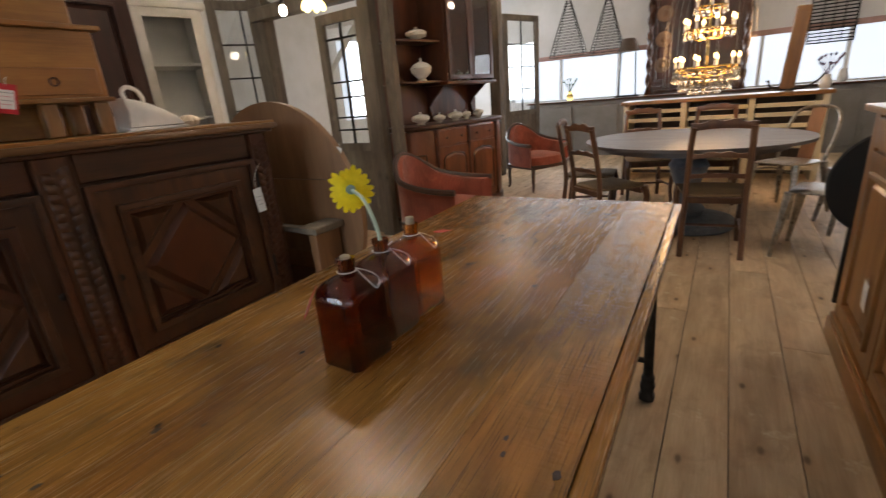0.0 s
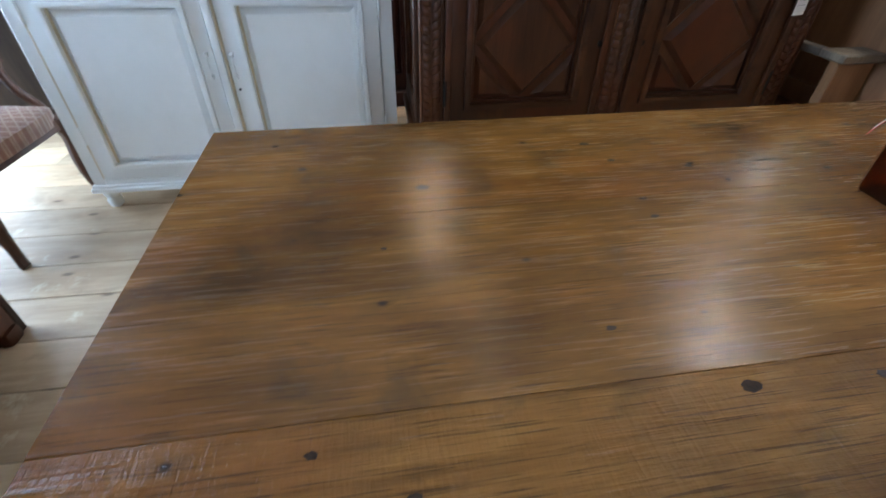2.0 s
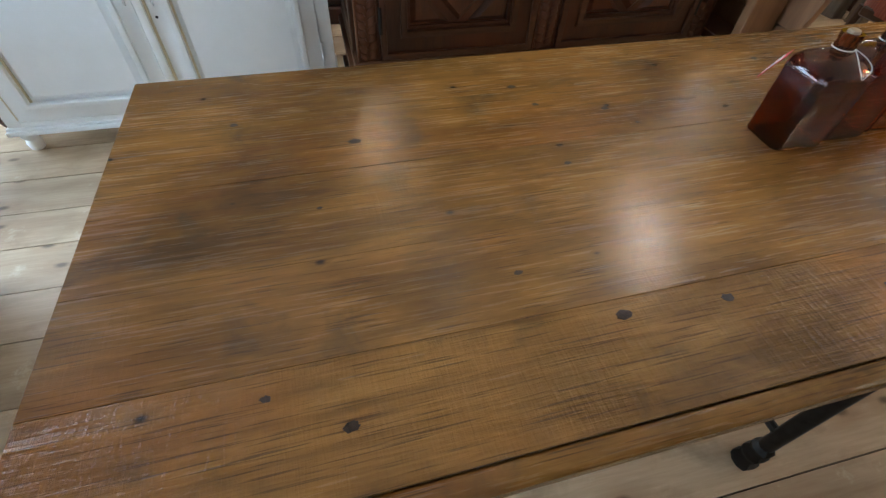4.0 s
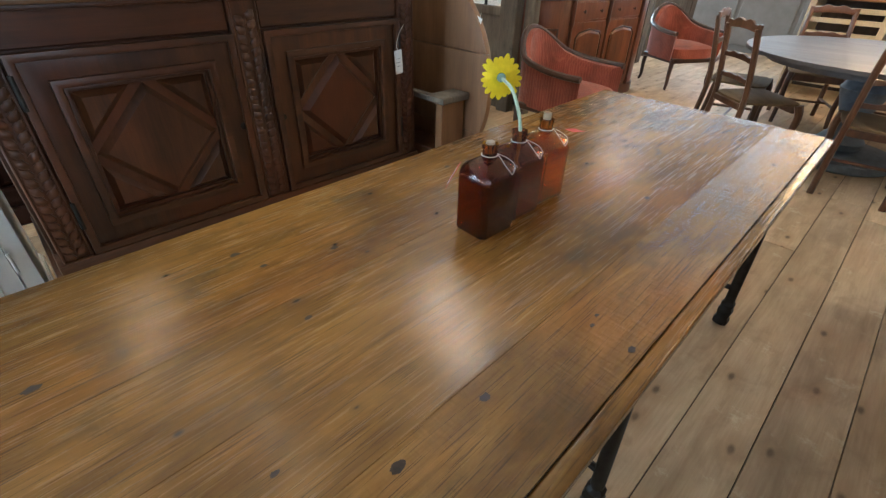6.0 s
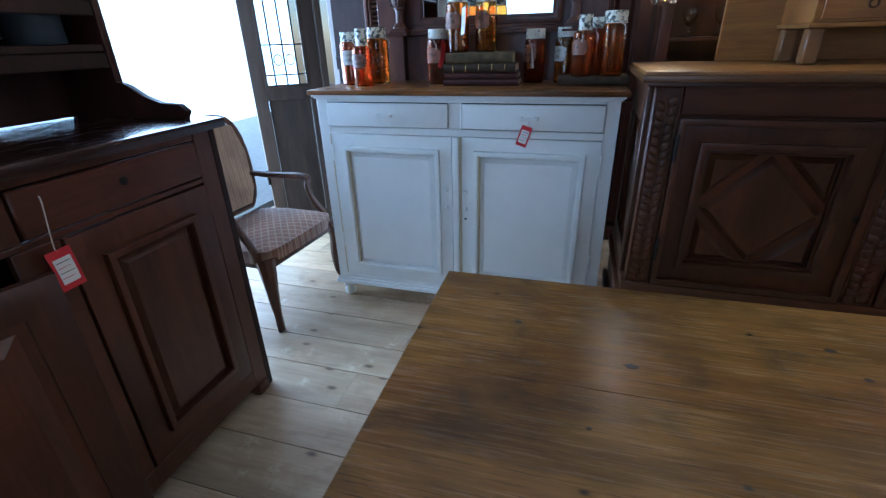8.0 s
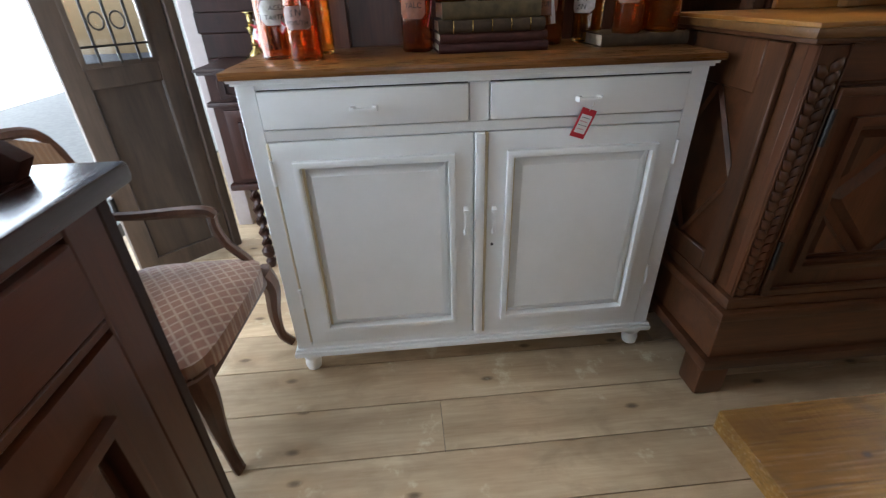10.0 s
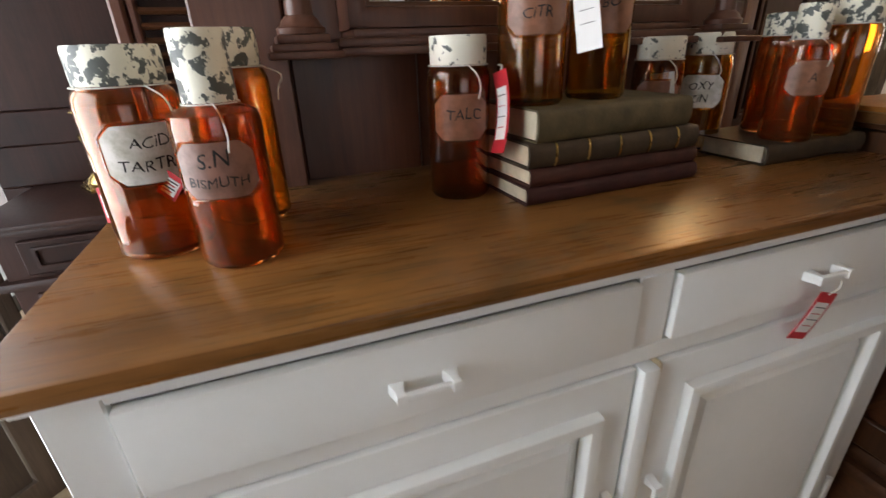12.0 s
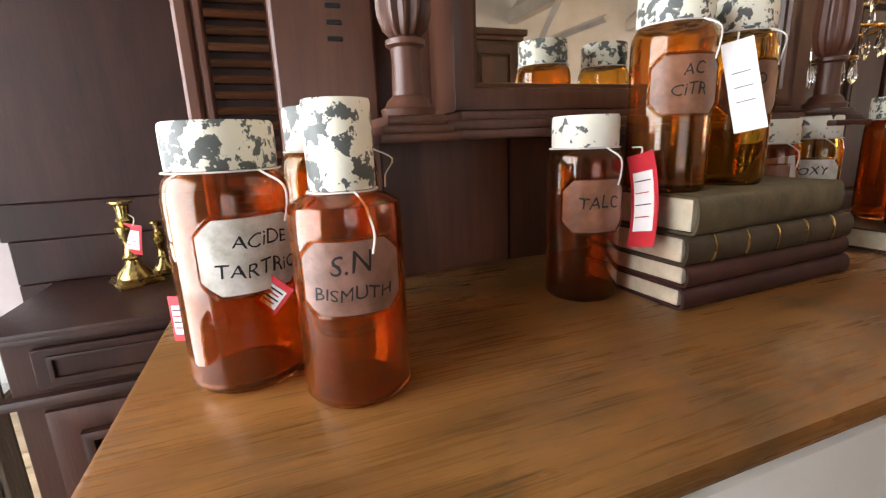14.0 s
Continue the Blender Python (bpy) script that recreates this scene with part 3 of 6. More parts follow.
def price_tag(m, w=0.045, h=0.085, red=True, curl=0.012, cord=None):
    """A card label on a cord; m: pose of its top middle, hanging down -z, front towards -y."""
    t = empty_thing("price_tag", m, "red and white printed price tag on a string" if red else "plain white paper price tag on a string", "price tag", "price tags")
    def card(x0, x1, z0, z1, y, n=6):
        bm = bmesh.new()
        rows = []
        for i in range(n + 1):
            z = z0 + (z1 - z0) * i / n
            off = curl * (z / h) ** 2
            rows.append([bm.verts.new((x, y + dy + off, z)) for dy in (0, 0.0008) for x in (x0, x1)])
        for a, b in zip(rows, rows[1:]):
            bm.faces.new((a[0], a[1], b[1], b[0])); bm.faces.new((a[3], a[2], b[2], b[3]))
            bm.faces.new((a[2], a[0], b[0], b[2])); bm.faces.new((a[1], a[3], b[3], b[1]))
        bm.faces.new(rows[0][:2] + rows[0][:1:-1]); bm.faces.new(rows[-1][:2] + rows[-1][:1:-1])
        bmesh.ops.recalc_face_normals(bm, faces=bm.faces)
        return bm
    part("card", card(-w / 2, w / 2, -h, 0, 0), RED if red else CARD, t, smooth=False)
    if red:
        part("paper_field", card(-w * 0.36, w * 0.36, -h * 0.84, -h * 0.2, -0.0008), CARD, t, "white paper field", smooth=False)
        for i in range(4):
            z = -h * (0.3 + 0.13 * i)
            part("print_line", B((-w * 0.3, w * (0.28 - 0.08 * (i % 2)), -0.0016 + curl * (z / h) ** 2, -0.0009 + curl * (z / h) ** 2, z - 0.0006, z + 0.0006), bevel=0), RED if i % 2 else INK, t)
    else:
        for i in range(3):
            z = -h * (0.35 + 0.16 * i)
            part("print_line", B((-w * 0.3, w * 0.28, -0.0008 + curl * (z / h) ** 2, -0.0002 + curl * (z / h) ** 2, z - 0.0004, z + 0.0004), bevel=0), INK, t)
    if cord:
        part("cord", tube(spline([(0, 0.0004, -0.004), *cord], 4), 0.0011, 5), STRING, t)
    return t


def white_cabinet():
    c = empty_thing("cabinet", pose(-1.475, -1.02, 0, 0, 0, 90), "white-painted two-door cabinet with two drawers and a honey wooden top", "cabinet")
    part("body", B((0.0, 1.29, 0.02, 0.47, 0.115, 1.018), bevel=0.003), WHITE, c)
    part("face_frame", B((0.0, 0.05, 0.0, 0.02, 0.115, 1.018), (1.24, 1.29, 0.0, 0.02, 0.115, 1.018), (0.05, 1.24, 0.0, 0.02, 1.004, 1.018), (0.05, 1.24, 0.0, 0.02, 0.868, 0.897), (0.05, 1.24, 0.0, 0.02, 0.115, 0.137), (0.617, 0.671, 0.0, 0.02, 0.897, 1.004), bevel=0.002), WHITE, c)
    part("plinth_moulding", B((-0.014, 1.304, -0.016, 0.47, 0.085, 0.105), (-0.008, 1.298, -0.009, 0.47, 0.105, 0.117), bevel=0.005, seg=2), WHITE, c)
    part("cornice", B((-0.008, 1.298, -0.010, 0.47, 1.018, 1.026), (-0.015, 1.305, -0.018, 0.475, 1.026, 1.034), bevel=0.004, seg=2), WHITE, c)
    top = part("worktop", B((-0.027, 1.317, -0.030, 0.485, 1.034, 1.055), bevel=0.006, seg=2), HONEY, c, "honey-brown varnished wooden top")
    for x in (0.035, 1.255):
        for y in (0.03, 0.43):
            part("foot", lathe([(0.018, 0.0), (0.026, 0.006), (0.03, 0.03), (0.024, 0.05), (0.032, 0.062), (0.032, 0.086)], 14, (x, y, 0)), WHITE, c, "white bun foot")
    for a, b in ((0.053, 0.613), (0.675, 1.237)):
        d = part("drawer", B((a, b, -0.009, 0.018, 0.901, 1.0), bevel=0.004, seg=2), WHITE, c)
        bar_pull(d, (a + b) / 2 - 0.005, 0.948, -0.009, WHITE)
        # black strip stands in for the shade in the slit above the drawer
        part("dark_gap", B((a, b, 0.0045, 0.006, 1.0005, 1.0035), bevel=0), BLACK, d)
    left = raised_door("door", c, 0.056, 0.628, 0.14, 0.865, -0.006, WHITE, WHITE, CREAM, 0.055)
    right = raised_door("door", c, 0.672, 1.237, 0.14, 0.865, -0.006, WHITE, WHITE, CREAM, 0.055)
    part("closing_strip", B((0.632, 0.662, -0.018, 0.01, 0.138, 0.866), bevel=0.008, seg=2), WHITE, right)
    part("closing_edge", B((0.6625, 0.671, -0.010, 0.012, 0.138, 0.866), bevel=0.003), CREAM, right, "bare cream edge of worn paint")
    part("hinge_edge", B((0.0485, 0.055, -0.004, 0.012, 0.145, 0.862), bevel=0.002), CREAM, left, "bare cream edge of worn paint")
    bar_pull(left, 0.604, 0.59, -0.006, WHITE, True, 0.085)
    bar_pull(right, 0.692, 0.587, -0.006, WHITE, True, 0.085)
    part("keyhole", lathe([(0.005, 0.0), (0.005, -0.0012)], 10, (0.69, -0.006, 0.50), axis="y"), BLACK, right, "black keyhole")
    for z in (0.3, 0.74):
        for x, d in ((0.052, left), (1.243, right)):
            part("hinge", rod((x, -0.008, z), (x, -0.008, z + 0.075), 0.0055, 8), WHITE, d)


white_cabinet()


def carved_stile(x0, x1, z0, z1, y, bm=None):
    """A flat stile with overlapping carved leaves up its face."""
    bm = B((x0, x1, y, y + 0.03, z0, z1), bevel=0.003, bm=bm)
    n = int((z1 - z0 - 0.03) / 0.028)
    w = (x1 - x0)
    for i in range(n):
        z = z0 + 0.02 + i * 0.028
        for s in (-1, 1):
            bmesh.ops.create_icosphere(bm, subdivisions=1, radius=1.0, matrix=Matrix.Translation(((x0 + x1) / 2 + s * w * 0.2, y - 0.001, z + 0.007 * s)) @ Matrix.Rotation(s * radians(38), 4, "Y") @ Matrix.Diagonal((w * 0.17, 0.010, 0.021, 1)))
    for s in (-1, 1):
        B(((x0 + x1) / 2 + s * w * 0.44 - 0.003, (x0 + x1) / 2 + s * w * 0.44 + 0.003, y - 0.006, y, z0, z1), bevel=0.002, bm=bm)
    return bm


def diamond_door(parent, x0, x1, z0, z1, y):
    door = part("door", frame_strip(x0, x1, z0, z1, 0.075, y, y + 0.03), OAK_Z, parent, "dark oak door with a carved diamond panel")
    part("outer_moulding", frame_strip(x0 - 0.004, x1 + 0.004, z0 - 0.004, z1 + 0.004, 0.022, y - 0.016, y + 0.002, bevel=0.007), OAK_X, door)
    a, b, c, d = x0 + 0.075, x1 - 0.075, z0 + 0.075, z1 - 0.075
    part("panel", B((a, b, y + 0.022, y + 0.03, c, d), bevel=0), OAK_Z, door)
    part("inner_moulding", frame_strip(a - 0.006, b + 0.006, c - 0.006, d + 0.006, 0.024, y - 0.012, y + 0.02, bevel=0.008), OAK_X, door)
    part("bead", frame_strip(a + 0.018, b - 0.018, c + 0.018, d - 0.018, 0.012, y + 0.004, y + 0.022, bevel=0.004), OAK_X, door)
    mx, mz, g = (a + b) / 2, (c + d) / 2, 0.034
    hx, hz = (b - a) / 2 - g, (d - c) / 2 - g
    part("diamond", frustum([(mx, mz - hz), (mx + hx, mz), (mx, mz + hz), (mx - hx, mz)], 0.018, y + 0.022, y + 0.002), OAK_Z, door, "raised diamond field", smooth=False)
    e = 0.022
    for sx in (-1, 1):
        for sz in (-1, 1):
            tri = [(mx + sx * hx, mz + sz * hz), (mx + sx * e * 1.6, mz + sz * hz), (mx + sx * hx, mz + sz * e * 1.6)]
            if sx * sz < 0:
                tri.reverse()
            part("corner_field", frustum(tri, 0.016, y + 0.022, y + 0.004), OAK_Z, door, smooth=False)
    return door


def oak_sideboard():
    s = empty_thing("sideboard", pose(-1.225, 0.33, 0, 0, 0, 90), "dark carved oak sideboard with two diamond-panelled doors", "sideboard")
    part("body", B((0.02, 1.45, 0.03, 0.54, 0.38, 1.095), bevel=0.003), OAK_X, s)
    part("frieze", B((0.1, 0.68, 0.008, 0.03, 1.005, 1.095), (0.785, 1.372, 0.008, 0.03, 1.005, 1.095), bevel=0.004), OAK_X, s)
    for a, b in ((0.015, 0.098), (0.684, 0.781), (1.374, 1.455)):
        part("carved_stile", carved_stile(a, b, 0.405, 1.092, -0.002), OAK_Z, s, "stile carved with overlapping leaves")
    diamond_door(s, 0.105, 0.678, 0.41, 0.995, 0.0)
    diamond_door(s, 0.788, 1.368, 0.41, 0.995, 0.0)
    top = part("top", B((-0.03, 1.50, -0.036, 0.55, 1.106, 1.128), bevel=0.006, seg=2), WORN_OAK, s, "moulded oak top worn to a lighter brown")
    part("under_moulding", B((-0.012, 1.482, -0.02, 0.55, 1.094, 1.1065), bevel=0.005, seg=2), OAK_X, top)
    part("top_board", B((-0.022, 1.492, -0.028, 0.55, 1.127, 1.138), bevel=0.005, seg=2), LIGHT_OAK, top)
    part("base_moulding", B((0.0, 1.47, -0.018, 0.545, 0.365, 0.405), (-0.016, 1.486, -0.034, 0.545, 0.33, 0.365), bevel=0.01, seg=2), OAK_X, s)
    part("plinth", B((0.0, 1.47, -0.016, 0.545, 0.175, 0.33), bevel=0.004), OAK_X, s)
    part("plinth_foot_moulding", B((-0.02, 1.49, -0.036, 0.545, 0.135, 0.175), bevel=0.008, seg=2), OAK_X, s)
    for x in (0.05, 1.42):
        for y in (0.04, 0.48):
            part("foot", B((x - 0.05, x + 0.05, y - 0.05, y + 0.05, 0.0, 0.135), bevel=0.012, seg=2), OAK_Z, s)
    # side panel with its diamond
    side = part("side_panel", B((0.002, 0.02, 0.07, 0.14, 0.405, 1.09), (0.002, 0.02, 0.45, 0.52, 0.405, 1.09), (0.002, 0.02, 0.14, 0.45, 0.96, 1.09), (0.002, 0.02, 0.14, 0.45, 0.405, 0.48), bevel=0.004), OAK_Z, s)
    bm = bmesh.new()
    for p, q in (((0.14, 0.72), (0.295, 0.96)), ((0.295, 0.96), (0.45, 0.72)), ((0.45, 0.72), (0.295, 0.48)), ((0.295, 0.48), (0.14, 0.72))):
        tube([(0.016, *p), (0.016, *q)], 0.009, 4, bm)
    part("side_diamond", bm, OAK_Z, side)
    for x, d in ((0.655, -1), (0.81, 1)):
        part("escutcheon", lathe([(0.012, 0.0), (0.012, -0.003), (0.004, -0.005)], 8, (x, 0.0, 0.7), axis="y"), IRON, s, "small iron lock plate")
    for z in (0.5, 0.86):
        for x in (0.103, 1.37):
            part("hinge", rod((x, -0.012, z), (x, -0.012, z + 0.09), 0.007, 8), IRON, s)


oak_sideboard()


def dark_dresser():
    """Two-door dresser with shelves above, facing +y; its left-hand door stands ajar."""
    d = empty_thing("dresser", pose(0.47, -0.97, 0, 0, 0, 180), "dark brown wooden dresser with open shelves, one door ajar", "dresser")
    W = 1.25
    part("side", B((0.0, 0.025, 0.0, 0.5, 0.0, 1.01), bevel=0.003), PLUM, d)
    part("side", B((W - 0.025, W, 0.0, 0.5, 0.0, 1.01), bevel=0.003), PLUM, d)
    part("back", B((0.025, W - 0.025, 0.48, 0.5, 0.06, 1.01), bevel=0), PLUM, d)
    part("bottom", B((0.025, W - 0.025, 0.02, 0.48, 0.09, 0.11), bevel=0), PLUM, d)
    part("face_frame", B((0.025, 0.09, 0.0, 0.022, 0.0, 1.01), (W - 0.09, W - 0.025, 0.0, 0.022, 0.0, 1.01), (0.62, 0.72, 0.0, 0.022, 0.12, 0.86), (0.09, W - 0.09, 0.0, 0.022, 0.86, 0.875), (0.09, W - 0.09, 0.0, 0.022, 0.05, 0.12), (0.6, 0.65, 0.0, 0.022, 0.875, 0.99), (0.09, W - 0.09, 0.0, 0.022, 0.99, 1.01), bevel=0.003), MAHOG, d)
    for a, b in ((0.095, 0.595), (0.655, W - 0.095)):
        w = part("drawer", B((a, b, -0.006, 0.016, 0.88, 0.986), bevel=0.004), MAHOG_X, d)
        part("keyhole_plate", lathe([(0.011, 0.0), (0.011, -0.002), (0.004, -0.003)], 12, ((a + b) / 2, -0.006, 0.94), axis="y"), IRON, w, "small iron keyhole plate")
    raised_door("door", d, 0.725, W - 0.095, 0.125, 0.855, -0.004, MAHOG, MAHOG, None, 0.07)
    ajar = part("door", frame_strip(0, 0.53, 0.0, 0.73, 0.07, -0.022, 0.0), MAHOG, d, "door standing ajar")
    part("panel", B((0.07, 0.46, -0.014, -0.006, 0.07, 0.66), bevel=0), MAHOG, ajar)
    part("raised_field", frustum(rect(0.09, 0.44, 0.09, 0.64), 0.03, -0.014, -0.026), MAHOG, ajar, smooth=False)
    ajar.matrix_local = pose(0.09, -0.002, 0.125, 0, 0, -15)
    part("top", B((-0.025, W + 0.025, -0.028, 0.52, 1.012, 1.042), bevel=0.01, seg=2), POLISHED, d, "dark polished top")
    for x in (0.03, W - 0.09):
        part("foot", B((x, x + 0.06, -0.012, 0.05, 0.0, 0.05), bevel=0.012, seg=2), MAHOG, d)
    for x in (0.02, W - 0.045):
        curve = [(0.52, 1.042), (0.06, 1.042), (0.045, 1.065), (0.07, 1.085), (0.14, 1.09), (0.2, 1.11), (0.25, 1.14), (0.285, 1.15), (0.285, 2.0), (0.52, 2.0)]
        part("upper_side", slab([(x, z) for x, z in curve], x, x + 0.025, 0.003, plane="yz"), PLUM, d)
    part("upper_back", B((0.045, W - 0.045, 0.5, 0.515, 1.043, 2.0), bevel=0), PLUM, d)
    for z in (1.235, 1.55, 1.9):
        part("shelf", B((0.045, W - 0.045, 0.29, 0.499, z, z + 0.022), bevel=0.003), PLUM, d)
    part("shelf_rail", B((0.045, W - 0.045, 0.287, 0.3, 1.19, 1.2345), (0.045, W - 0.045, 0.287, 0.3, 1.33, 1.37), bevel=0.003), PLUM, d)
    part("cornice", B((-0.01, W + 0.01, 0.24, 0.53, 2.0, 2.06), bevel=0.015, seg=2), PLUM, d)


dark_dresser()

# ---- glass jars and bottles ----
AMBER = glass("amber_glass", (0.93, 0.48, 0.12), 0.02, film=0.015)
AMBER_RED = glass("red_amber_glass", (0.85, 0.33, 0.10), 0.02, film=0.035)
AMBER_YEL = glass("yellow_amber_glass", (0.95, 0.64, 0.20), 0.02)
AMBER_DARK = glass("dark_amber_glass", (0.66, 0.24, 0.07), 0.02, film=0.02)
BROWN_GLASS = glass("brown_bottle_glass", (0.48, 0.155, 0.037), 0.03)
LABEL_WHITE = paint("worn_white_label", (0.74, 0.71, 0.66), 0.5, 0.45, 45.0)
LABEL_PINK = paint("faded_pink_label", (0.25, 0.12, 0.09), 0.4, 0.5, 40.0)
LABEL_DARK = paint("stained_brown_label", (0.24, 0.095, 0.05), 0.4, 0.45, 40.0)
CORK = plain("cork", (0.42, 0.32, 0.21), 0.85, 0.001, 0.35, 90)


def bent(bm, r):
    """Wraps a mesh drawn flat in x and z round an upright cylinder, facing -y."""
    for v in bm.verts:
        a, rad = v.co.x / r, r - v.co.y
        v.co.x, v.co.y = rad * math.sin(a), -rad * math.cos(a)
    return bm


def letters(text, size):
    """A flat mesh of writing in x and z, centred."""
    curve = bpy.data.curves.new("writing", "FONT")
    curve.body, curve.size, curve.align_x, curve.align_y, curve.offset = text, size, "CENTER", "CENTER", 0.0
    curve.resolution_u = 3
    ob = bpy.data.objects.new("writing", curve)
    scene.collection.objects.link(ob)
    bpy.context.view_layer.update()
    data = bpy.data.meshes.new_from_object(ob.evaluated_get(bpy.context.evaluated_depsgraph_get()))
    bm = bmesh.new()
    bm.from_mesh(data)
    bpy.data.objects.remove(ob)
    bpy.data.meshes.remove(data)
    for v in bm.verts:
        # an uneven, slightly leaning hand
        x, z = v.co.x / size, v.co.y / size
        v.co = Vector((x + 0.10 * z + 0.03 * math.sin(9 * z + 2.1 * x), 0, z * (1 + 0.12 * math.sin(2.3 * x + 1)) + 0.07 * math.sin(3.1 * x + 0.5))) * size
    return bm


def octagon(w, h, c):
    return [(-w + c, -h), (w - c, -h), (w, -h + c), (w, h - c), (w - c, h), (-w + c, h), (-w, h - c), (-w, -h + c)]


def label_plate(w, h, c, r, off, thick):
    """A cut-corner plate bent round the jar."""
    bm = bmesh.new()
    n = 12
    cols = []
    for i in range(n + 1):
        x = -w + 2 * w * i / n
        hz = h - max(0.0, abs(x) - (w - c))
        cols.append([bm.verts.new((x, y, z)) for y in (-off - thick, -off) for z in (-hz, hz)])
    for a, b in zip(cols, cols[1:]):
        bm.faces.new((a[0], b[0], b[1], a[1])); bm.faces.new((a[3], b[3], b[2], a[2]))
        bm.faces.new((a[1], b[1], b[3], a[3])); bm.faces.new((a[2], b[2], b[0], a[0]))
    bm.faces.new((cols[0][0], cols[0][1], cols[0][3], cols[0][2]))
    bm.faces.new((cols[-1][2], cols[-1][3], cols[-1][1], cols[-1][0]))
    bmesh.ops.recalc_face_normals(bm, faces=bm.faces)
    return bent(bm, r)


def apothecary_jar(x, y, z, r, body, cap_r, cap_h, turn, lines, plate, glass_mat, label, rim_h=0.011, lid=None):
    """Straight jar with a shoulder, a painted lid and a moulded label; turn: where the label faces, degrees about z, 0 being -y."""
    j = empty_thing("jar", pose(x, y, z, 0, 0, turn), label, "jar", "apothecary jars")
    n = cap_r * 0.96
    outer = [(0.001, 0.003), (r * 0.9, 0.0), (r, 0.006), (r, body - 0.016), (r * 0.97, body - 0.006), (n + (r - n) * 0.45, body), (n, body + 0.004), (n, body + rim_h)]
    w = 0.0035
    inner = [(max(a - w, 0.001), h + (w if h < 0.01 else 0)) for a, h in reversed(outer)]
    inner[-1] = (0.001, 0.008)
    prof = outer + [(n - w, body + rim_h)] + inner[1:]
    bm = bmesh.new()
    seg, rings = 36, []
    for a, h in prof:
        rings.append([bm.verts.new((a * math.cos(2 * math.pi * i / seg), a * math.sin(2 * math.pi * i / seg), h)) for i in range(seg)])
    for p, q in zip(rings, rings[1:]):
        for i in range(seg):
            bm.faces.new((p[i], p[(i + 1) % seg], q[(i + 1) % seg], q[i]))
    bm.faces.new(list(reversed(rings[0])))
    bm.faces.new(rings[-1])
    bmesh.ops.recalc_face_normals(bm, faces=bm.faces)
    part("glass_body", bm, glass_mat, j, "amber glass body")
    part("lid", lathe([(cap_r * 0.98, 0), (cap_r, 0.002), (cap_r * 1.005, cap_h * 0.5), (cap_r, cap_h - 0.003), (cap_r * 0.965, cap_h)], 32, (0, 0, body + rim_h - 0.006)), lid or CAPS, j, "chipped cream-painted lid")
    if lines:
        lw, lh = r * 0.86, body * 0.168
        lz = body * 0.655
        bm = label_plate(lw, lh, lh * 0.42, r, 0.0006, 0.0012)
        bmesh.ops.translate(bm, verts=bm.verts, vec=(0, 0, lz))
        pl = part("label_plate", bm, plate, j, "worn moulded label with handwritten black letters")
        # moulded glass border
        bm = bmesh.new()
        pts = octagon(lw + 0.002, lh + 0.002, lh * 0.42)
        path = []
        for (a, b), (c, d) in zip(pts, pts[1:] + pts[:1]):
            path += [(a + (c - a) * k / 5, b + (d - b) * k / 5) for k in range(5)]
        path.append(path[0])
        rr = r + 0.001
        tube([(rr * math.sin(px / rr), -rr * math.cos(px / rr), lz + pz) for px, pz in path], 0.0018, 6, bm)
        part("label_border", bm, glass_mat, j, "raised glass border")
        for text, size, dz, dx in lines:
            bm = letters(text, size)
            for v in bm.verts:
                v.co.y = -0.0022
            bent(bm, r)
            bmesh.ops.translate(bm, verts=bm.verts, vec=(0, 0, lz + dz))
            a = dx / r
            bmesh.ops.rotate(bm, verts=bm.verts, matrix=Matrix.Rotation(a, 3, "Z"))
            part("writing", bm, INK, pl, smooth=False)
    part("string", tube(spline([(n * 1.1 * math.cos(a), n * 1.1 * math.sin(a), body + 0.004) for a in [k * 0.5 for k in range(13)]], 3), 0.0008, 5), STRING, j)
    part("string_end", tube(spline([(0.3 * n, -1.06 * n, body + 0.004), (0.55 * n, -1.5 * n, body - 0.008), (0.7 * n, -r * 1.04, body - 0.025), (0.62 * n, -r * 1.03, body - 0.04)], 4), 0.001, 5), STRING, j)
    return j


Z = 1.055
apothecary_jar(-1.640, -0.852, Z, 0.0455, 0.168, 0.0265, 0.068, 84, [("S.N", 0.022, 0.011, 0.0), ("BISMUTH", 0.0145, -0.012, 0.0)], LABEL_PINK, AMBER_RED, "amber apothecary jar labelled S.N BISMUTH with a tall chipped lid")
apothecary_jar(-1.712, -0.943, Z, 0.0515, 0.186, 0.045, 0.039, 112, [("ACiDE", 0.0165, 0.012, 0.006), ("TARTRiQ", 0.0175, -0.012, 0.004)], LABEL_WHITE, AMBER_RED, "amber apothecary jar labelled ACIDE TARTRIQ with a white label")
apothecary_jar(-1.790, -0.842, Z, 0.052, 0.198, 0.045, 0.044, 150, [], LABEL_DARK, AMBER, "amber apothecary jar with a chipped cream lid")
apothecary_jar(-1.755, -0.528, Z, 0.047, 0.188, 0.041, 0.038, 72, [("TALC", 0.021, 0.004, 0.004)], LABEL_DARK, AMBER_DARK, "dark amber apothecary jar labelled TALC", lid=CAPS_SOUND)
apothecary_jar(-1.725, -0.425, Z + 0.134, 0.049, 0.192, 0.043, 0.040, 68, [("AC", 0.018, 0.016, 0.004), ("CiTR", 0.019, -0.006, 0.0)], LABEL_DARK, AMBER, "amber apothecary jar labelled AC CITR standing on books")
apothecary_jar(-1.735, -0.300, Z + 0.134, 0.046, 0.190, 0.041, 0.040, 68, [("BO", 0.019, 0.008, 0.0)], LABEL_DARK, AMBER_YEL, "amber apothecary jar labelled BO standing on books")
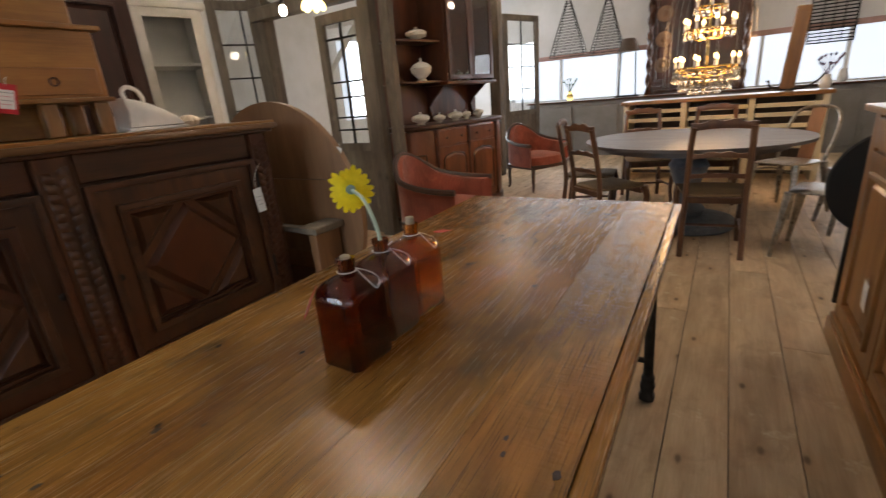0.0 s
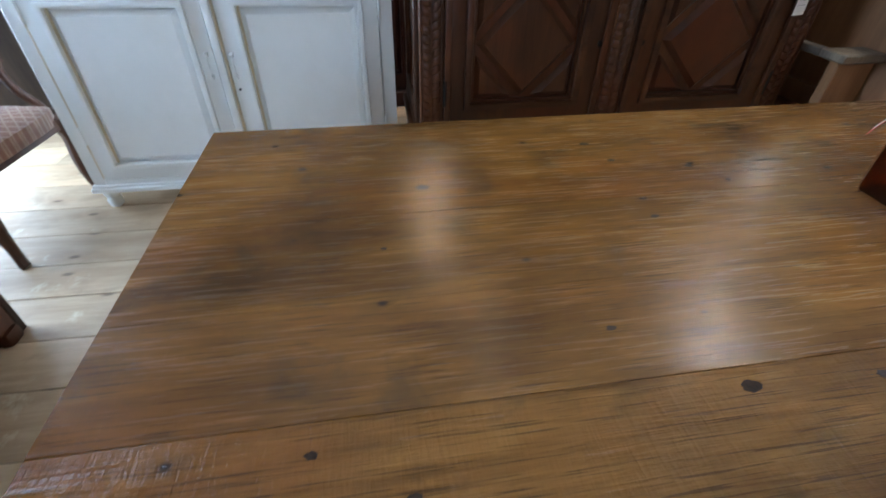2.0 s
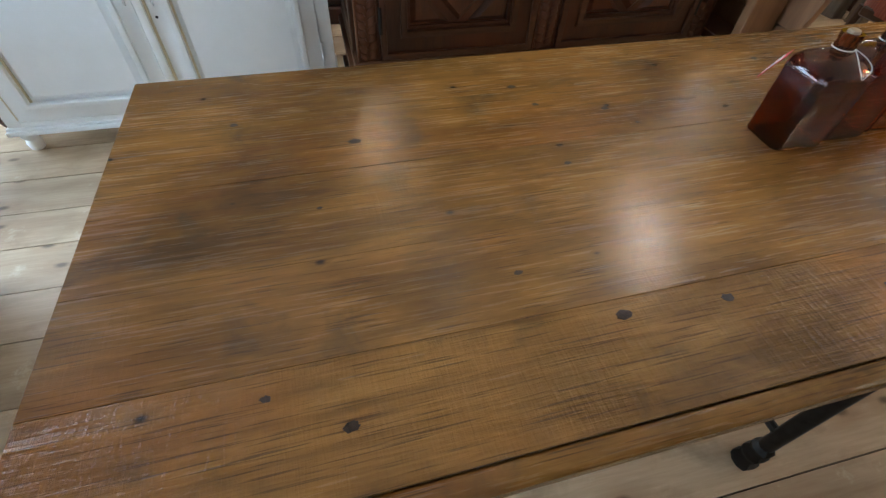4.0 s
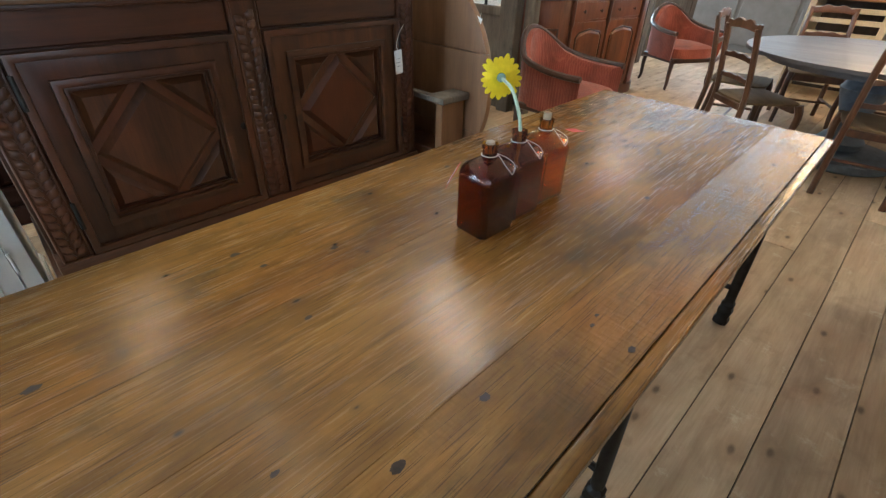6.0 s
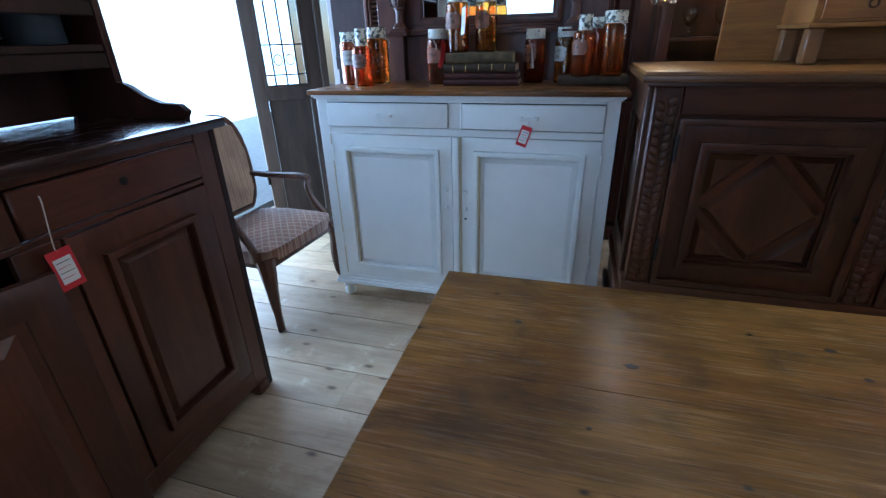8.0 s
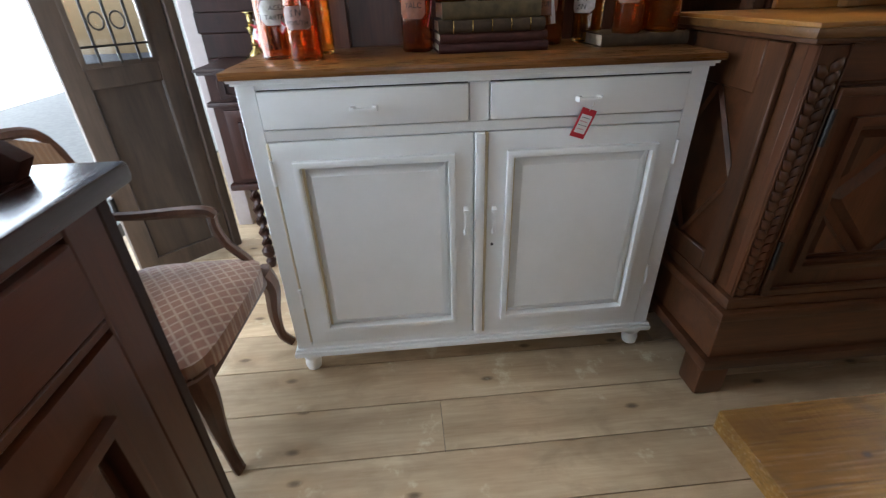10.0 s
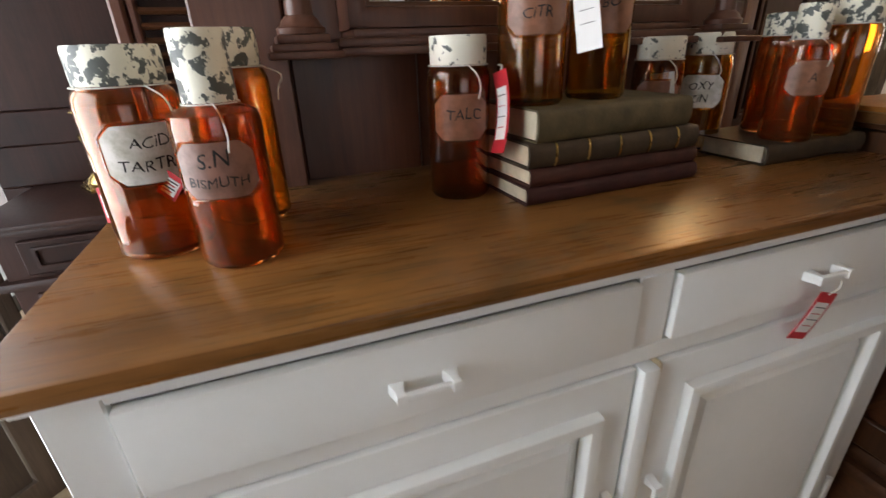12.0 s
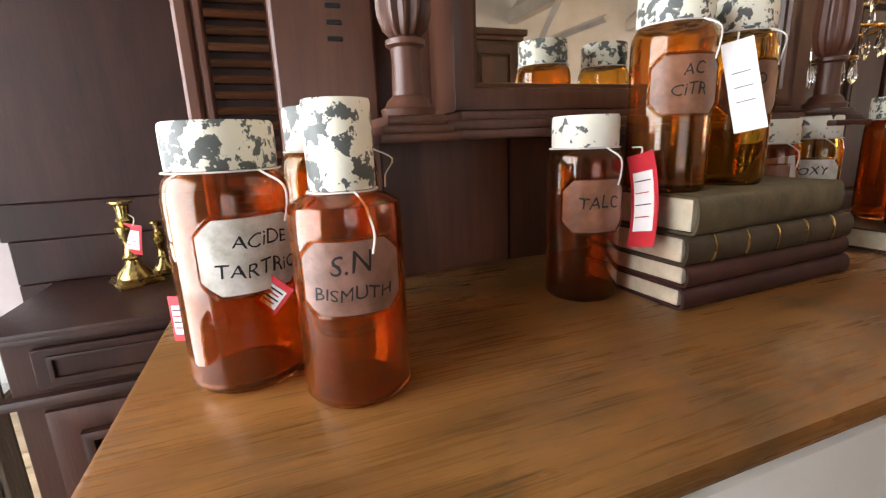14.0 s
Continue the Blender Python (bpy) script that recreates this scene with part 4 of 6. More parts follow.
apothecary_jar(-1.815, -0.095, Z, 0.045, 0.178, 0.041, 0.038, 52, [("QUE", 0.018, 0.0, 0.0)], LABEL_DARK, AMBER_DARK, "dark amber apothecary jar labelled QUE", lid=CAPS_SOUND)
apothecary_jar(-1.830, 0.040, Z, 0.048, 0.182, 0.043, 0.038, 40, [("OXY", 0.02, 0.01, 0.0), ("ZiN", 0.02, -0.014, 0.0)], LABEL_WHITE, AMBER_YEL, "yellow amber apothecary jar labelled OXY ZI", lid=CAPS_SOUND)
apothecary_jar(-1.690, 0.112, Z + 0.036, 0.044, 0.168, 0.026, 0.055, 60, [("A", 0.02, 0.0, 0.0)], LABEL_DARK, AMBER_RED, "red amber apothecary jar with a tall chipped lid on a book")
apothecary_jar(-1.765, 0.165, Z + 0.036, 0.046, 0.175, 0.042, 0.038, 60, [], LABEL_DARK, AMBER_RED, "red amber apothecary jar with a cream lid on a book")
apothecary_jar(-1.695, 0.225, Z + 0.036, 0.047, 0.190, 0.043, 0.042, 100, [], LABEL_DARK, AMBER, "orange amber apothecary jar with a cream lid on a book")


# ---- books ----
PAGES = plain("old_pages", (0.62, 0.53, 0.38), 0.85, 0.0008, 0.25, 60)


def book(m, length, depth, h, cover, label, bands=0):
    """A book lying flat: spine along x at y=0, its pages showing at the ends and the back."""
    b = empty_thing("book", m, label, "book", "old books")
    t = 0.0028
    spine = [(0.008 * math.sin(a) * -1.0, h / 2 - (h / 2) * math.cos(a)) for a in (math.pi * k / 8 for k in range(9))]
    prof = [(depth, 0), (depth, t)] + [(0.006, t)] + [(y + 0.004, max(t, min(h - t, z))) for y, z in spine] + [(0.006, h - t), (depth, h - t), (depth, h)] + [(y, z) for y, z in reversed(spine)]
    part("cover", slab([(y, z) for y, z in prof], 0.0, length, 0.0, plane="yz"), cover, b, smooth=True)
    part("page_block", B((0.004, length - 0.004, 0.005, depth - 0.006, t + 0.0003, h - t - 0.0003), bevel=0.001), PAGES, b, "yellowed page block")
    for i in range(bands):
        x = length * (0.14 + 0.72 * i / max(1, bands - 1))
        bm = slab([(y - 0.0012, z) for y, z in spine] + [(0.002, h), (0.002, 0)], x - 0.0015, x + 0.0015, 0.0, plane="yz")
        part("gilt_band", bm, BRASS, b, "thin gilt band")
    return b


def leather(name, colour):
    return plain(name, colour, 0.62, 0.0012, 0.5, 35)


GREEN_CLOTH, BLACK_LEATHER, MAROON, MAROON2 = leather("olive_cloth", (0.105, 0.078, 0.038)), leather("black_brown_leather", (0.055, 0.034, 0.018)), leather("maroon_leather", (0.07, 0.021, 0.015)), leather("dark_maroon_leather", (0.058, 0.016, 0.014))
zz = Z
for h, cov, lab, n, ry, dx, ln in ((0.027, MAROON2, "dark maroon leather-bound book at the bottom of a stack", 0, 2.0, 0.0, 0.330), (0.027, MAROON, "maroon leather-bound book in a stack", 0, 2.6, 0.004, 0.322), (0.035, BLACK_LEATHER, "dark brown leather book with thin gilt bands", 5, 1.4, 0.0, 0.315), (0.045, GREEN_CLOTH, "thick olive cloth-bound book on top of a stack", 0, 3.4, 0.012, 0.29)):
    book(pose(-1.646, -0.471 + dx, zz, 0, 0, 90 + ry), ln, 0.165, h, cov, lab, n)
    zz += h
book(pose(-1.655, 0.022, Z, 0, 0, 91), 0.275, 0.17, 0.036, BLACK_LEATHER, "black leather-bound book lying under three jars", 0)


# ---- mirror-backed buffet behind the white cabinet ----
def mirror_buffet():
    b = empty_thing("mirror_buffet", pose(-1.95, -0.90, 0, 0, 0, 90), "red-brown wooden buffet back with turned columns and a framed mirror", "buffet")
    part("back_panel", B((0.15, 0.37, 0.0, 0.03, 0.0, 2.2), bevel=0.003), RED_OAK, b)
    part("back_panel", B((0.373, 0.95, 0.003, 0.03, 0.0, 2.2), bevel=0.003), RED_OAK, b)
    part("back_panel", B((0.953, 1.10, 0.0, 0.03, 0.0, 2.2), bevel=0.003), RED_OAK, b)
    part("side_board", B((0.016, 0.148, -0.035, 0.03, 0.0, 2.2), bevel=0.004), RED_OAK, b)
    for i in range(3):
        part("peg_hole", B((0.085, 0.105, -0.0365, -0.033, 1.395 + 0.02 * i, 1.401 + 0.02 * i), bevel=0.001), BLACK, b)
    part("shelf", B((0.216, 0.914, -0.13, 0.0, 1.263, 1.275), (0.216, 0.914, -0.12, 0.0, 1.275, 1.288), (0.24, 0.90, -0.108, 0.0, 1.288, 1.300), bevel=0.005, seg=2), RED_OAK, b)
    for x in (0.165, 0.965):
        part("corbel", B((x - 0.05, x + 0.05, -0.17, 0.0, 1.262, 1.272), (x - 0.044, x + 0.044, -0.16, 0.0, 1.272, 1.282), (x - 0.036, x + 0.036, -0.15, 0.0, 1.282, 1.294), bevel=0.004, seg=2), RED_OAK, b)
        col = [(0.033, 1.294), (0.034, 1.302), (0.028, 1.306), (0.026, 1.312), (0.019, 1.318), (0.0175, 1.36), (0.0185, 1.372), (0.024, 1.375), (0.024, 1.381), (0.019, 1.384)]
        cp = part("column", lathe(col, 24, (x, -0.118, 0)), RED_OAK, b, "turned wooden column")
        urn = [(0.018, 1.384), (0.027, 1.392), (0.033, 1.41), (0.034, 1.44), (0.031, 1.50), (0.024, 1.56), (0.02, 1.60), (0.028, 1.61), (0.028, 1.63), (0.018, 1.64), (0.017, 1.70), (0.03, 1.72), (0.034, 1.75)]
        part("fluted_urn", lathe(urn, 60, (x, -0.118, 0), flute=12, depth=0.16), RED_OAK, cp, "fluted baluster body")
    part("mirror_frame", frame_strip(0.235, 0.905, 1.300, 1.95, 0.032, -0.10, 0.0, bevel=0.010), RED_OAK, b)
    part("mirror_bead", frame_strip(0.262, 0.878, 1.327, 1.923, 0.011, -0.092, -0.006, bevel=0.004), OAK_X, b)
    part("mirror", B((0.27, 0.87, -0.082, -0.078, 1.335, 1.915), bevel=0), MIRROR, b, "old silvered mirror glass")
    part("cornice", B((0.05, 1.12, -0.19, 0.03, 1.96, 2.02), (0.0, 1.16, -0.23, 0.03, 2.02, 2.08), bevel=0.012, seg=2), RED_OAK, b)


mirror_buffet()


def louvre_shutter():
    s = empty_thing("shutter", pose(-2.02, -1.005, 0, 0, 0, 90), "dark wooden louvred shutter leaning upright behind the buffet", "shutter")
    part("stile", B((0.0, 0.022, 0.0, 0.03, 0.0, 2.1), (0.024, 0.038, 0.004, 0.03, 0.0, 2.1), bevel=0.005), RED_OAK, s)
    part("backing", B((0.038, 0.12, 0.024, 0.03, 0.0, 2.1), bevel=0), PLUM, s)
    for i in range(50):
        z = 0.9 + i * 0.022
        part("slat", tube([(0.039, 0.014, z), (0.12, 0.014, z)], 0.012, 6, flat=0.5), OAK_X, s)


louvre_shutter()


def twisted(p, q, r, turns, bm=None):
    """A barley-twist post."""
    bm = bm or bmesh.new()
    n, seg, rings = int(turns * 10), 12, []
    for i in range(n + 1):
        t = i / n
        a0 = turns * 2 * math.pi * t
        c = Vector(p).lerp(Vector(q), t)
        rings.append([bm.verts.new(c + Vector((math.cos(a), math.sin(a), 0)) * r * (0.78 + 0.3 * math.cos(2 * (a - a0 / 2)))) for a in (2 * math.pi * k / seg for k in range(seg))])
    for a, b in zip(rings, rings[1:]):
        for i in range(seg):
            bm.faces.new((a[i], a[(i + 1) % seg], b[(i + 1) % seg], b[i]))
    bm.faces.new(list(reversed(rings[0])))
    bm.faces.new(rings[-1])
    bmesh.ops.recalc_face_normals(bm, faces=bm.faces)
    return bm


def twist_cupboard():
    c = empty_thing("cupboard", pose(-2.235, -1.35, 0, 0, 0, 90), "plum-dark tall cupboard on barley-twist legs with a small drawer", "cupboard")
    W, D = 0.62, 0.46
    part("body", B((-0.045, W, 0.012, D, 0.47, 0.945), bevel=0.003), PLUM, c)
    part("drawer", B((0.0, 0.56, 0.0, 0.012, 0.845, 0.925), bevel=0.004), PLUM, c)
    part("drawer_moulding", frame_strip(0.025, 0.535, 0.86, 0.91, 0.008, -0.006, 0.0, bevel=0.003), PLUM, c)
    part("waist_moulding", B((-0.06, W, -0.006, D, 0.815, 0.835), bevel=0.006, seg=2), PLUM, c)
    raised_door("door", c, 0.0, 0.56, 0.49, 0.80, 0.0, PLUM, PLUM, None, 0.05)
    part("side_field", frustum([(0.06, 0.52), (0.4, 0.52), (0.4, 0.79), (0.06, 0.79)], 0.02, 0.0, -0.01), PLUM, c, smooth=False).matrix_local = pose(-0.045, 0.46, 0, 0, 0, -90)
    part("top", B((-0.062, W, -0.025, D, 0.945, 0.958), (-0.07, W, -0.035, D, 0.958, 0.97), bevel=0.006, seg=2), PLUM, c)
    part("bottom_moulding", B((-0.055, W, -0.015, D, 0.44, 0.47), bevel=0.008, seg=2), PLUM, c)
    for x in (0.03, W - 0.04):
        for y in (0.03, D - 0.04):
            leg = part("leg", twisted((x, y, 0.13), (x, y, 0.44), 0.024, 5), PLUM, c, "barley-twist leg")
            part("foot", lathe([(0.012, 0.0), (0.022, 0.012), (0.026, 0.04), (0.014, 0.055), (0.03, 0.075), (0.034, 0.1), (0.02, 0.12), (0.02, 0.135)], 12, (x, y, 0)), PLUM, leg)
    back = part("upper_back", B((-0.15, W, 0.345, 0.37, 1.16, 2.25), bevel=0.003), PLUM, c)
    part("back_rail", B((-0.15, W, 0.335, 0.37, 1.075, 1.16), bevel=0.003), PLUM, back)
    part("lower_back", B((-0.14, W, 0.34, 0.37, 0.97, 1.075), bevel=0.003), PLUM, back)
    part("back_end", B((-0.14, -0.072, 0.34, 0.37, 0.88, 0.97), bevel=0.003), PLUM, back)
    part("upper_stile", B((0.33, 0.345, 0.31, 0.345, 1.0, 2.25), (0.35, 0.362, 0.305, 0.345, 1.0, 2.25), (0.366, 0.374, 0.315, 0.345, 1.0, 2.25), bevel=0.004), RED_OAK, c)


twist_cupboard()


def candlestick(x, y, z, s=1.0):
    c = empty_thing("candlestick", pose(x, y, z, 0, 0, 30), "polished brass candlestick with a square foot", "candlestick", "brass candlesticks")
    part("foot", B((-0.036 * s, 0.036 * s, -0.036 * s, 0.036 * s, 0, 0.008 * s), (-0.031 * s, 0.031 * s, -0.031 * s, 0.031 * s, 0.008 * s, 0.014 * s), bevel=0.004, seg=2), BRASS, c)
    prof = [(0.03, 0.014), (0.026, 0.024), (0.014, 0.036), (0.011, 0.045), (0.017, 0.05), (0.011, 0.056), (0.009, 0.07), (0.013, 0.085), (0.019, 0.1), (0.02, 0.107), (0.012, 0.113), (0.015, 0.118), (0.01, 0.124), (0.0105, 0.138), (0.0125, 0.146), (0.02, 0.15), (0.02, 0.153), (0.008, 0.152)]
    part("stem", lathe([(r * s, h * s) for r, h in prof], 20), BRASS, c)


candlestick(-2.465, -1.225, 0.97, 1.25)
candlestick(-2.54, -1.18, 0.97, 0.85)
price_tag(pose(-2.442, -1.205, 1.11, 0, 12, 70), 0.04, 0.07, True, 0.006, [(0, 0.004, 0.012), (-0.012, 0.004, 0.02)])


# ---- old glazed door leaf by the doorway ----
def door_leaf():
    d = empty_thing("door_leaf", pose(-2.195, -1.915, 0, 0, 0, 134.5), "old brown weathered door leaf with an iron-grilled window", "door")
    W = 0.45
    part("lower_panel", B((0.09, W - 0.09, 0.012, 0.035, 0.1, 0.93), bevel=0.003), BROWN_OLD, d)
    part("door_frame", frame_strip(0.0, W, 0.015, 2.15, 0.085, 0.0, 0.045), BROWN_OLD, d)
    part("lock_rail", B((0.085, W - 0.085, 0.0, 0.045, 0.90, 0.985), bevel=0.004), BROWN_OLD, d)
    part("window_bead", frame_strip(0.08, W - 0.08, 0.98, 2.07, 0.02, -0.008, 0.008), BROWN_OLD, d)
    part("pane", B((0.098, W - 0.098, 0.02, 0.024, 0.99, 2.06), bevel=0), CLEAR, d, "clear window glass").visible_shadow = False
    for x in (0.15, 0.225, 0.30):
        part("grille_bar", rod((x, -0.004, 0.99), (x, -0.004, 2.06), 0.006, 6), IRON, d, "iron grille bar")
    for z in (1.06, 1.24, 1.6):
        part("grille_bar", rod((0.1, -0.006, z), (W - 0.1, -0.006, z), 0.005, 6), IRON, d, "iron grille bar")
    for x in (0.187, 0.263):
        part("grille_scroll", tube(spline([(x + 0.026 * math.cos(a), -0.004, 1.15 + 0.032 * math.sin(a)) for a in (k * math.pi / 4 for k in range(9))], 3), 0.004, 5), IRON, d, "iron ring in the grille")
    for z in (0.35, 1.9):
        part("hinge", rod((-0.006, 0.0, z), (-0.006, 0.0, z + 0.1), 0.011, 8), IRON, d, "dark iron hinge")
    part("jamb", B((W + 0.004, W + 0.05, -0.012, 0.06, 0, 2.15), bevel=0.006), BROWN_OLD, d)


CLEAR = glass("clear_glass", (0.96, 0.98, 0.97), 0.0)
door_leaf()
thing("door_post", B((-0.045, 0.045, -0.045, 0.045, 0, 2.45), bevel=0.006), paint("pale_post_paint", (0.36, 0.30, 0.28), 0.6, 0.2), pose(-2.83, -1.60, 0), "pale painted door post beside the cupboard", "post", kind="structure")


# ---- upholstered armchair ----
def fabric(name, base, pattern, scale):
    net = Net(name)
    co = net.mapped((scale, scale, scale), None, (0, 0, radians(45)))
    wave_a, wave_b = net.n("ShaderNodeTexWave", Scale=1.0), net.n("ShaderNodeTexWave", Scale=1.0)
    wave_b.bands_direction = "Y"
    for w in (wave_a, wave_b):
        w.inputs["Distortion"].default_value = 0.6
        net.link(co, w.inputs["Vector"])
    lines = net.maths("MAXIMUM", wave_a.outputs["Fac"], wave_b.outputs["Fac"])
    grid = net.ramp(lines, (0.80, (0, 0, 0)), (0.98, (1, 1, 1)))
    wear = net.ramp(net.noise(7, 5), (0.35, (0.6, 0.6, 0.6)), (0.65, (1, 1, 1)))
    c = net.mix(net.maths("MULTIPLY", grid, 0.85), pattern, base)
    c = net.mix(1.0, c, wear, "MULTIPLY")
    return net.done(c, 0.85, net.maths("ADD", net.noise(260, 2), grid), 0.0015, 0.6, Sheen_Weight=0.2)


def cushion(x0, x1, y0, y1, z0, z1, dome=0.03, round_=0.05, n=10, bm=None, taper=1.0):
    """A padded block, domed on top, with rounded corners in plan; taper: width at the back over the front."""
    bm = bm or bmesh.new()
    grid = []
    for i in range(n + 1):
        row = []
        for j in range(n + 1):
            u, v = 2 * i / n - 1, 2 * j / n - 1
            k = 1 - 0.12 * (abs(u) ** 4) * (abs(v) ** 4)
            y = (y0 + y1) / 2 + v * k * (y1 - y0) / 2
            w = 1 + (taper - 1) * (1 - v) / 2
            x = (x0 + x1) / 2 + u * k * w * (x1 - x0) / 2
            z = z1 + dome * (1 - u * u) * (1 - v * v) - 0.012 * max(abs(u), abs(v)) ** 8
            row.append(bm.verts.new((x, y, z)))
        grid.append(row)
    for i in range(n):
        for j in range(n):
            bm.faces.new((grid[i][j], grid[i + 1][j], grid[i + 1][j + 1], grid[i][j + 1]))
    rim = [grid[i][0] for i in range(n + 1)] + [grid[n][j] for j in range(1, n + 1)] + [grid[i][n] for i in range(n - 1, -1, -1)] + [grid[0][j] for j in range(n - 1, 0, -1)]
    low = [bm.verts.new((v.co.x, v.co.y, z0)) for v in rim]
    m = len(rim)
    for i in range(m):
        bm.faces.new((rim[i], low[i], low[(i + 1) % m], rim[(i + 1) % m]))
    bm.faces.new(low)
    bmesh.ops.recalc_face_normals(bm, faces=bm.faces)
    return bm


def old_armchair(m):
    """Upholstered open armchair; local front +y, middle of the front feet at the origin."""
    PINKFAB = fabric("pink_lattice_fabric", (0.40, 0.27, 0.185), (0.25, 0.115, 0.068), 9.5)
    TAN = fabric("faded_tan_fabric", (0.42, 0.26, 0.15), (0.34, 0.19, 0.10), 12)
    DARKW = wood("dark_walnut", (0.045, 0.020, 0.011), (0.15, 0.066, 0.034), 2, 0.42, 0.4, 1.0, 0.0, 0.05, spec=0.3)
    a = empty_thing("armchair", m, "old open armchair with carved dark legs and a faded lattice-patterned seat", "armchair")
    part("seat", cushion(-0.29, 0.29, -0.50, 0.04, 0.365, 0.44, 0.045, taper=0.86), PINKFAB, a, "faded pink lattice-weave seat")
    part("seat_rail", B((-0.27, 0.27, -0.005, 0.03, 0.335, 0.388), (-0.27, -0.235, -0.48, -0.005, 0.335, 0.388), (0.235, 0.27, -0.48, -0.005, 0.335, 0.388), (-0.27, 0.27, -0.5, -0.47, 0.335, 0.388), bevel=0.012, seg=2), DARKW, a)
    for s in (-1, 1):
        part("front_leg", tube(spline([(s * 0.255, 0.0, 0.38), (s * 0.272, 0.022, 0.30), (s * 0.262, 0.012, 0.18), (s * 0.262, 0.018, 0.07), (s * 0.28, 0.042, 0.012), (s * 0.282, 0.05, 0.0)], 4), 0.02, 8, taper=[0.046 - 0.0023 * k if k < 12 else 0.0195 for k in range(21)]), DARKW, a, "carved cabriole leg")
        part("back_leg", tube(spline([(s * 0.225, -0.48, 0.40), (s * 0.23, -0.50, 0.2), (s * 0.24, -0.54, 0.0)], 4), 0.02, 8, taper=[0.026 - 0.0012 * k for k in range(9)]), DARKW, a)
        part("arm", tube(spline([(s * 0.235, -0.53, 0.645), (s * 0.27, -0.40, 0.63), (s * 0.292, -0.27, 0.628), (s * 0.29, -0.165, 0.628), (s * 0.285, -0.125, 0.61)], 4), 0.018, 8, taper=[0.016, 0.016, 0.017, 0.018, 0.019, 0.02, 0.021, 0.021, 0.022, 0.023, 0.023, 0.023, 0.023, 0.023, 0.023, 0.022, 0.018]), DARKW, a, "curved dark wooden arm")
        part("arm_support", tube(spline([(s * 0.285, -0.14, 0.615), (s * 0.272, -0.135, 0.57), (s * 0.265, -0.10, 0.50), (s * 0.272, -0.045, 0.43), (s * 0.27, -0.03, 0.37)], 4), 0.018, 8), DARKW, a)
    back = [(-0.19, 0.47), (0.19, 0.47), (0.235, 0.56), (0.245, 0.78), (0.2, 0.93), (0.1, 0.975), (-0.1, 0.975), (-0.2, 0.93), (-0.245, 0.78), (-0.235, 0.56)]
    o = part("back_pad", slab(back, -0.03, 0.03, 0.022, plane="xz"), TAN, a, "faded tan upholstered back")
    o.matrix_local = pose(0, -0.475, 0.0, 6, 0, 0)
    path = [(x * 1.06, -0.0, 0.72 + (z - 0.72) * 1.05) for x, z in back]
    f = part("back_frame", tube(spline(path + [path[0]], 3), 0.017, 7), DARKW, a, "carved dark back frame")
    f.matrix_local = pose(0, -0.475, 0.0, 6, 0, 0)
    return a


old_armchair(pose(-1.377, -1.160, 0, 0, 0, -4) @ Matrix.Diagonal((1, 0.88, 0.93, 1)))


# ---- bottles on the table ----
AMBER_BOTTLE = glass("amber_bottle_glass", (0.88, 0.40, 0.06), 0.03)


def square_bottle(x, y, turn, glass_mat, cork, label, tag=False):
    b = empty_thing("bottle", pose(x, y, 0.6905, 0, 0, turn), label, "bottle", "brown glass bottles")
    def ring(w, d, c, z):
        return [(sx * a, sy * e, z) for sx, sy, a, e in ((-1, -1, w - c, d), (1, -1, w - c, d), (1, -1, w, d - c), (1, 1, w, d - c), (1, 1, w - c, d), (-1, 1, w - c, d), (-1, 1, w, d - c), (-1, -1, w, d - c))]
    def skin(rows, bm):
        rings = [[bm.verts.new(p) for p in r] for r in rows]
        for p, q in zip(rings, rings[1:]):
            for i in range(len(p)):
                bm.faces.new((p[i], p[(i + 1) % len(p)], q[(i + 1) % len(p)], q[i]))
        bm.faces.new(list(reversed(rings[0])))
        bm.faces.new(rings[-1])
    bm = bmesh.new()
    W, D = 0.056, 0.048
    outer = [(W * 0.93, D * 0.93, 0.010, 0.0), (W, D, 0.012, 0.008), (W, D, 0.012, 0.135), (W * 0.96, D * 0.96, 0.013, 0.150), (W * 0.8, D * 0.8, 0.016, 0.162), (0.026, 0.026, 0.011, 0.170), (0.0155, 0.0155, 0.0075, 0.174), (0.0145, 0.0145, 0.007, 0.195), (0.0165, 0.0165, 0.008, 0.197), (0.0165, 0.0165, 0.008, 0.206)]
    rows = [ring(*o) for o in outer] + [ring(0.011, 0.011, 0.005, 0.206)] + [ring(max(w - 0.004, 0.01), max(d - 0.004, 0.01), max(c - 0.002, 0.004), z + (0.005 if z < 0.01 else -0.002)) for w, d, c, z in reversed(outer[:-2])]
    skin(rows, bm)
    bmesh.ops.recalc_face_normals(bm, faces=bm.faces)
    part("glass_body", bm, glass_mat, b, "thick brown square glass")
    if cork:
        part("cork", lathe([(0.0098, 0.185), (0.0102, cork - 0.004), (0.0095, cork - 0.001), (0.008, cork)], 14), CORK, b, "pale cork stopper")
    part("string", tube(spline([(0.018 * math.cos(k * 0.7), 0.018 * math.sin(k * 0.7), 0.181) for k in range(10)], 3), 0.0009, 5), STRING, b)
    part("string_loop", tube(spline([(0.017, -0.006, 0.181), (0.03, -0.03, 0.172), (0.034, -0.046, 0.16), (0.024, -0.050, 0.145), (0.012, -0.050, 0.155), (0.008, -0.03, 0.174), (0.014, -0.012, 0.181)], 4), 0.0007, 5), STRING, b)
    return b


square_bottle(-0.193, 1.108, 88, BROWN_GLASS, 0.211, "squat square brown glass bottle with a pale cork")
square_bottle(-0.205, 1.226, 90, BROWN_GLASS, 0, "squat square brown glass bottle holding a yellow flower")
square_bottle(-0.212, 1.345, 87, AMBER_BOTTLE, 0.222, "squat square amber glass bottle with a pale cork")
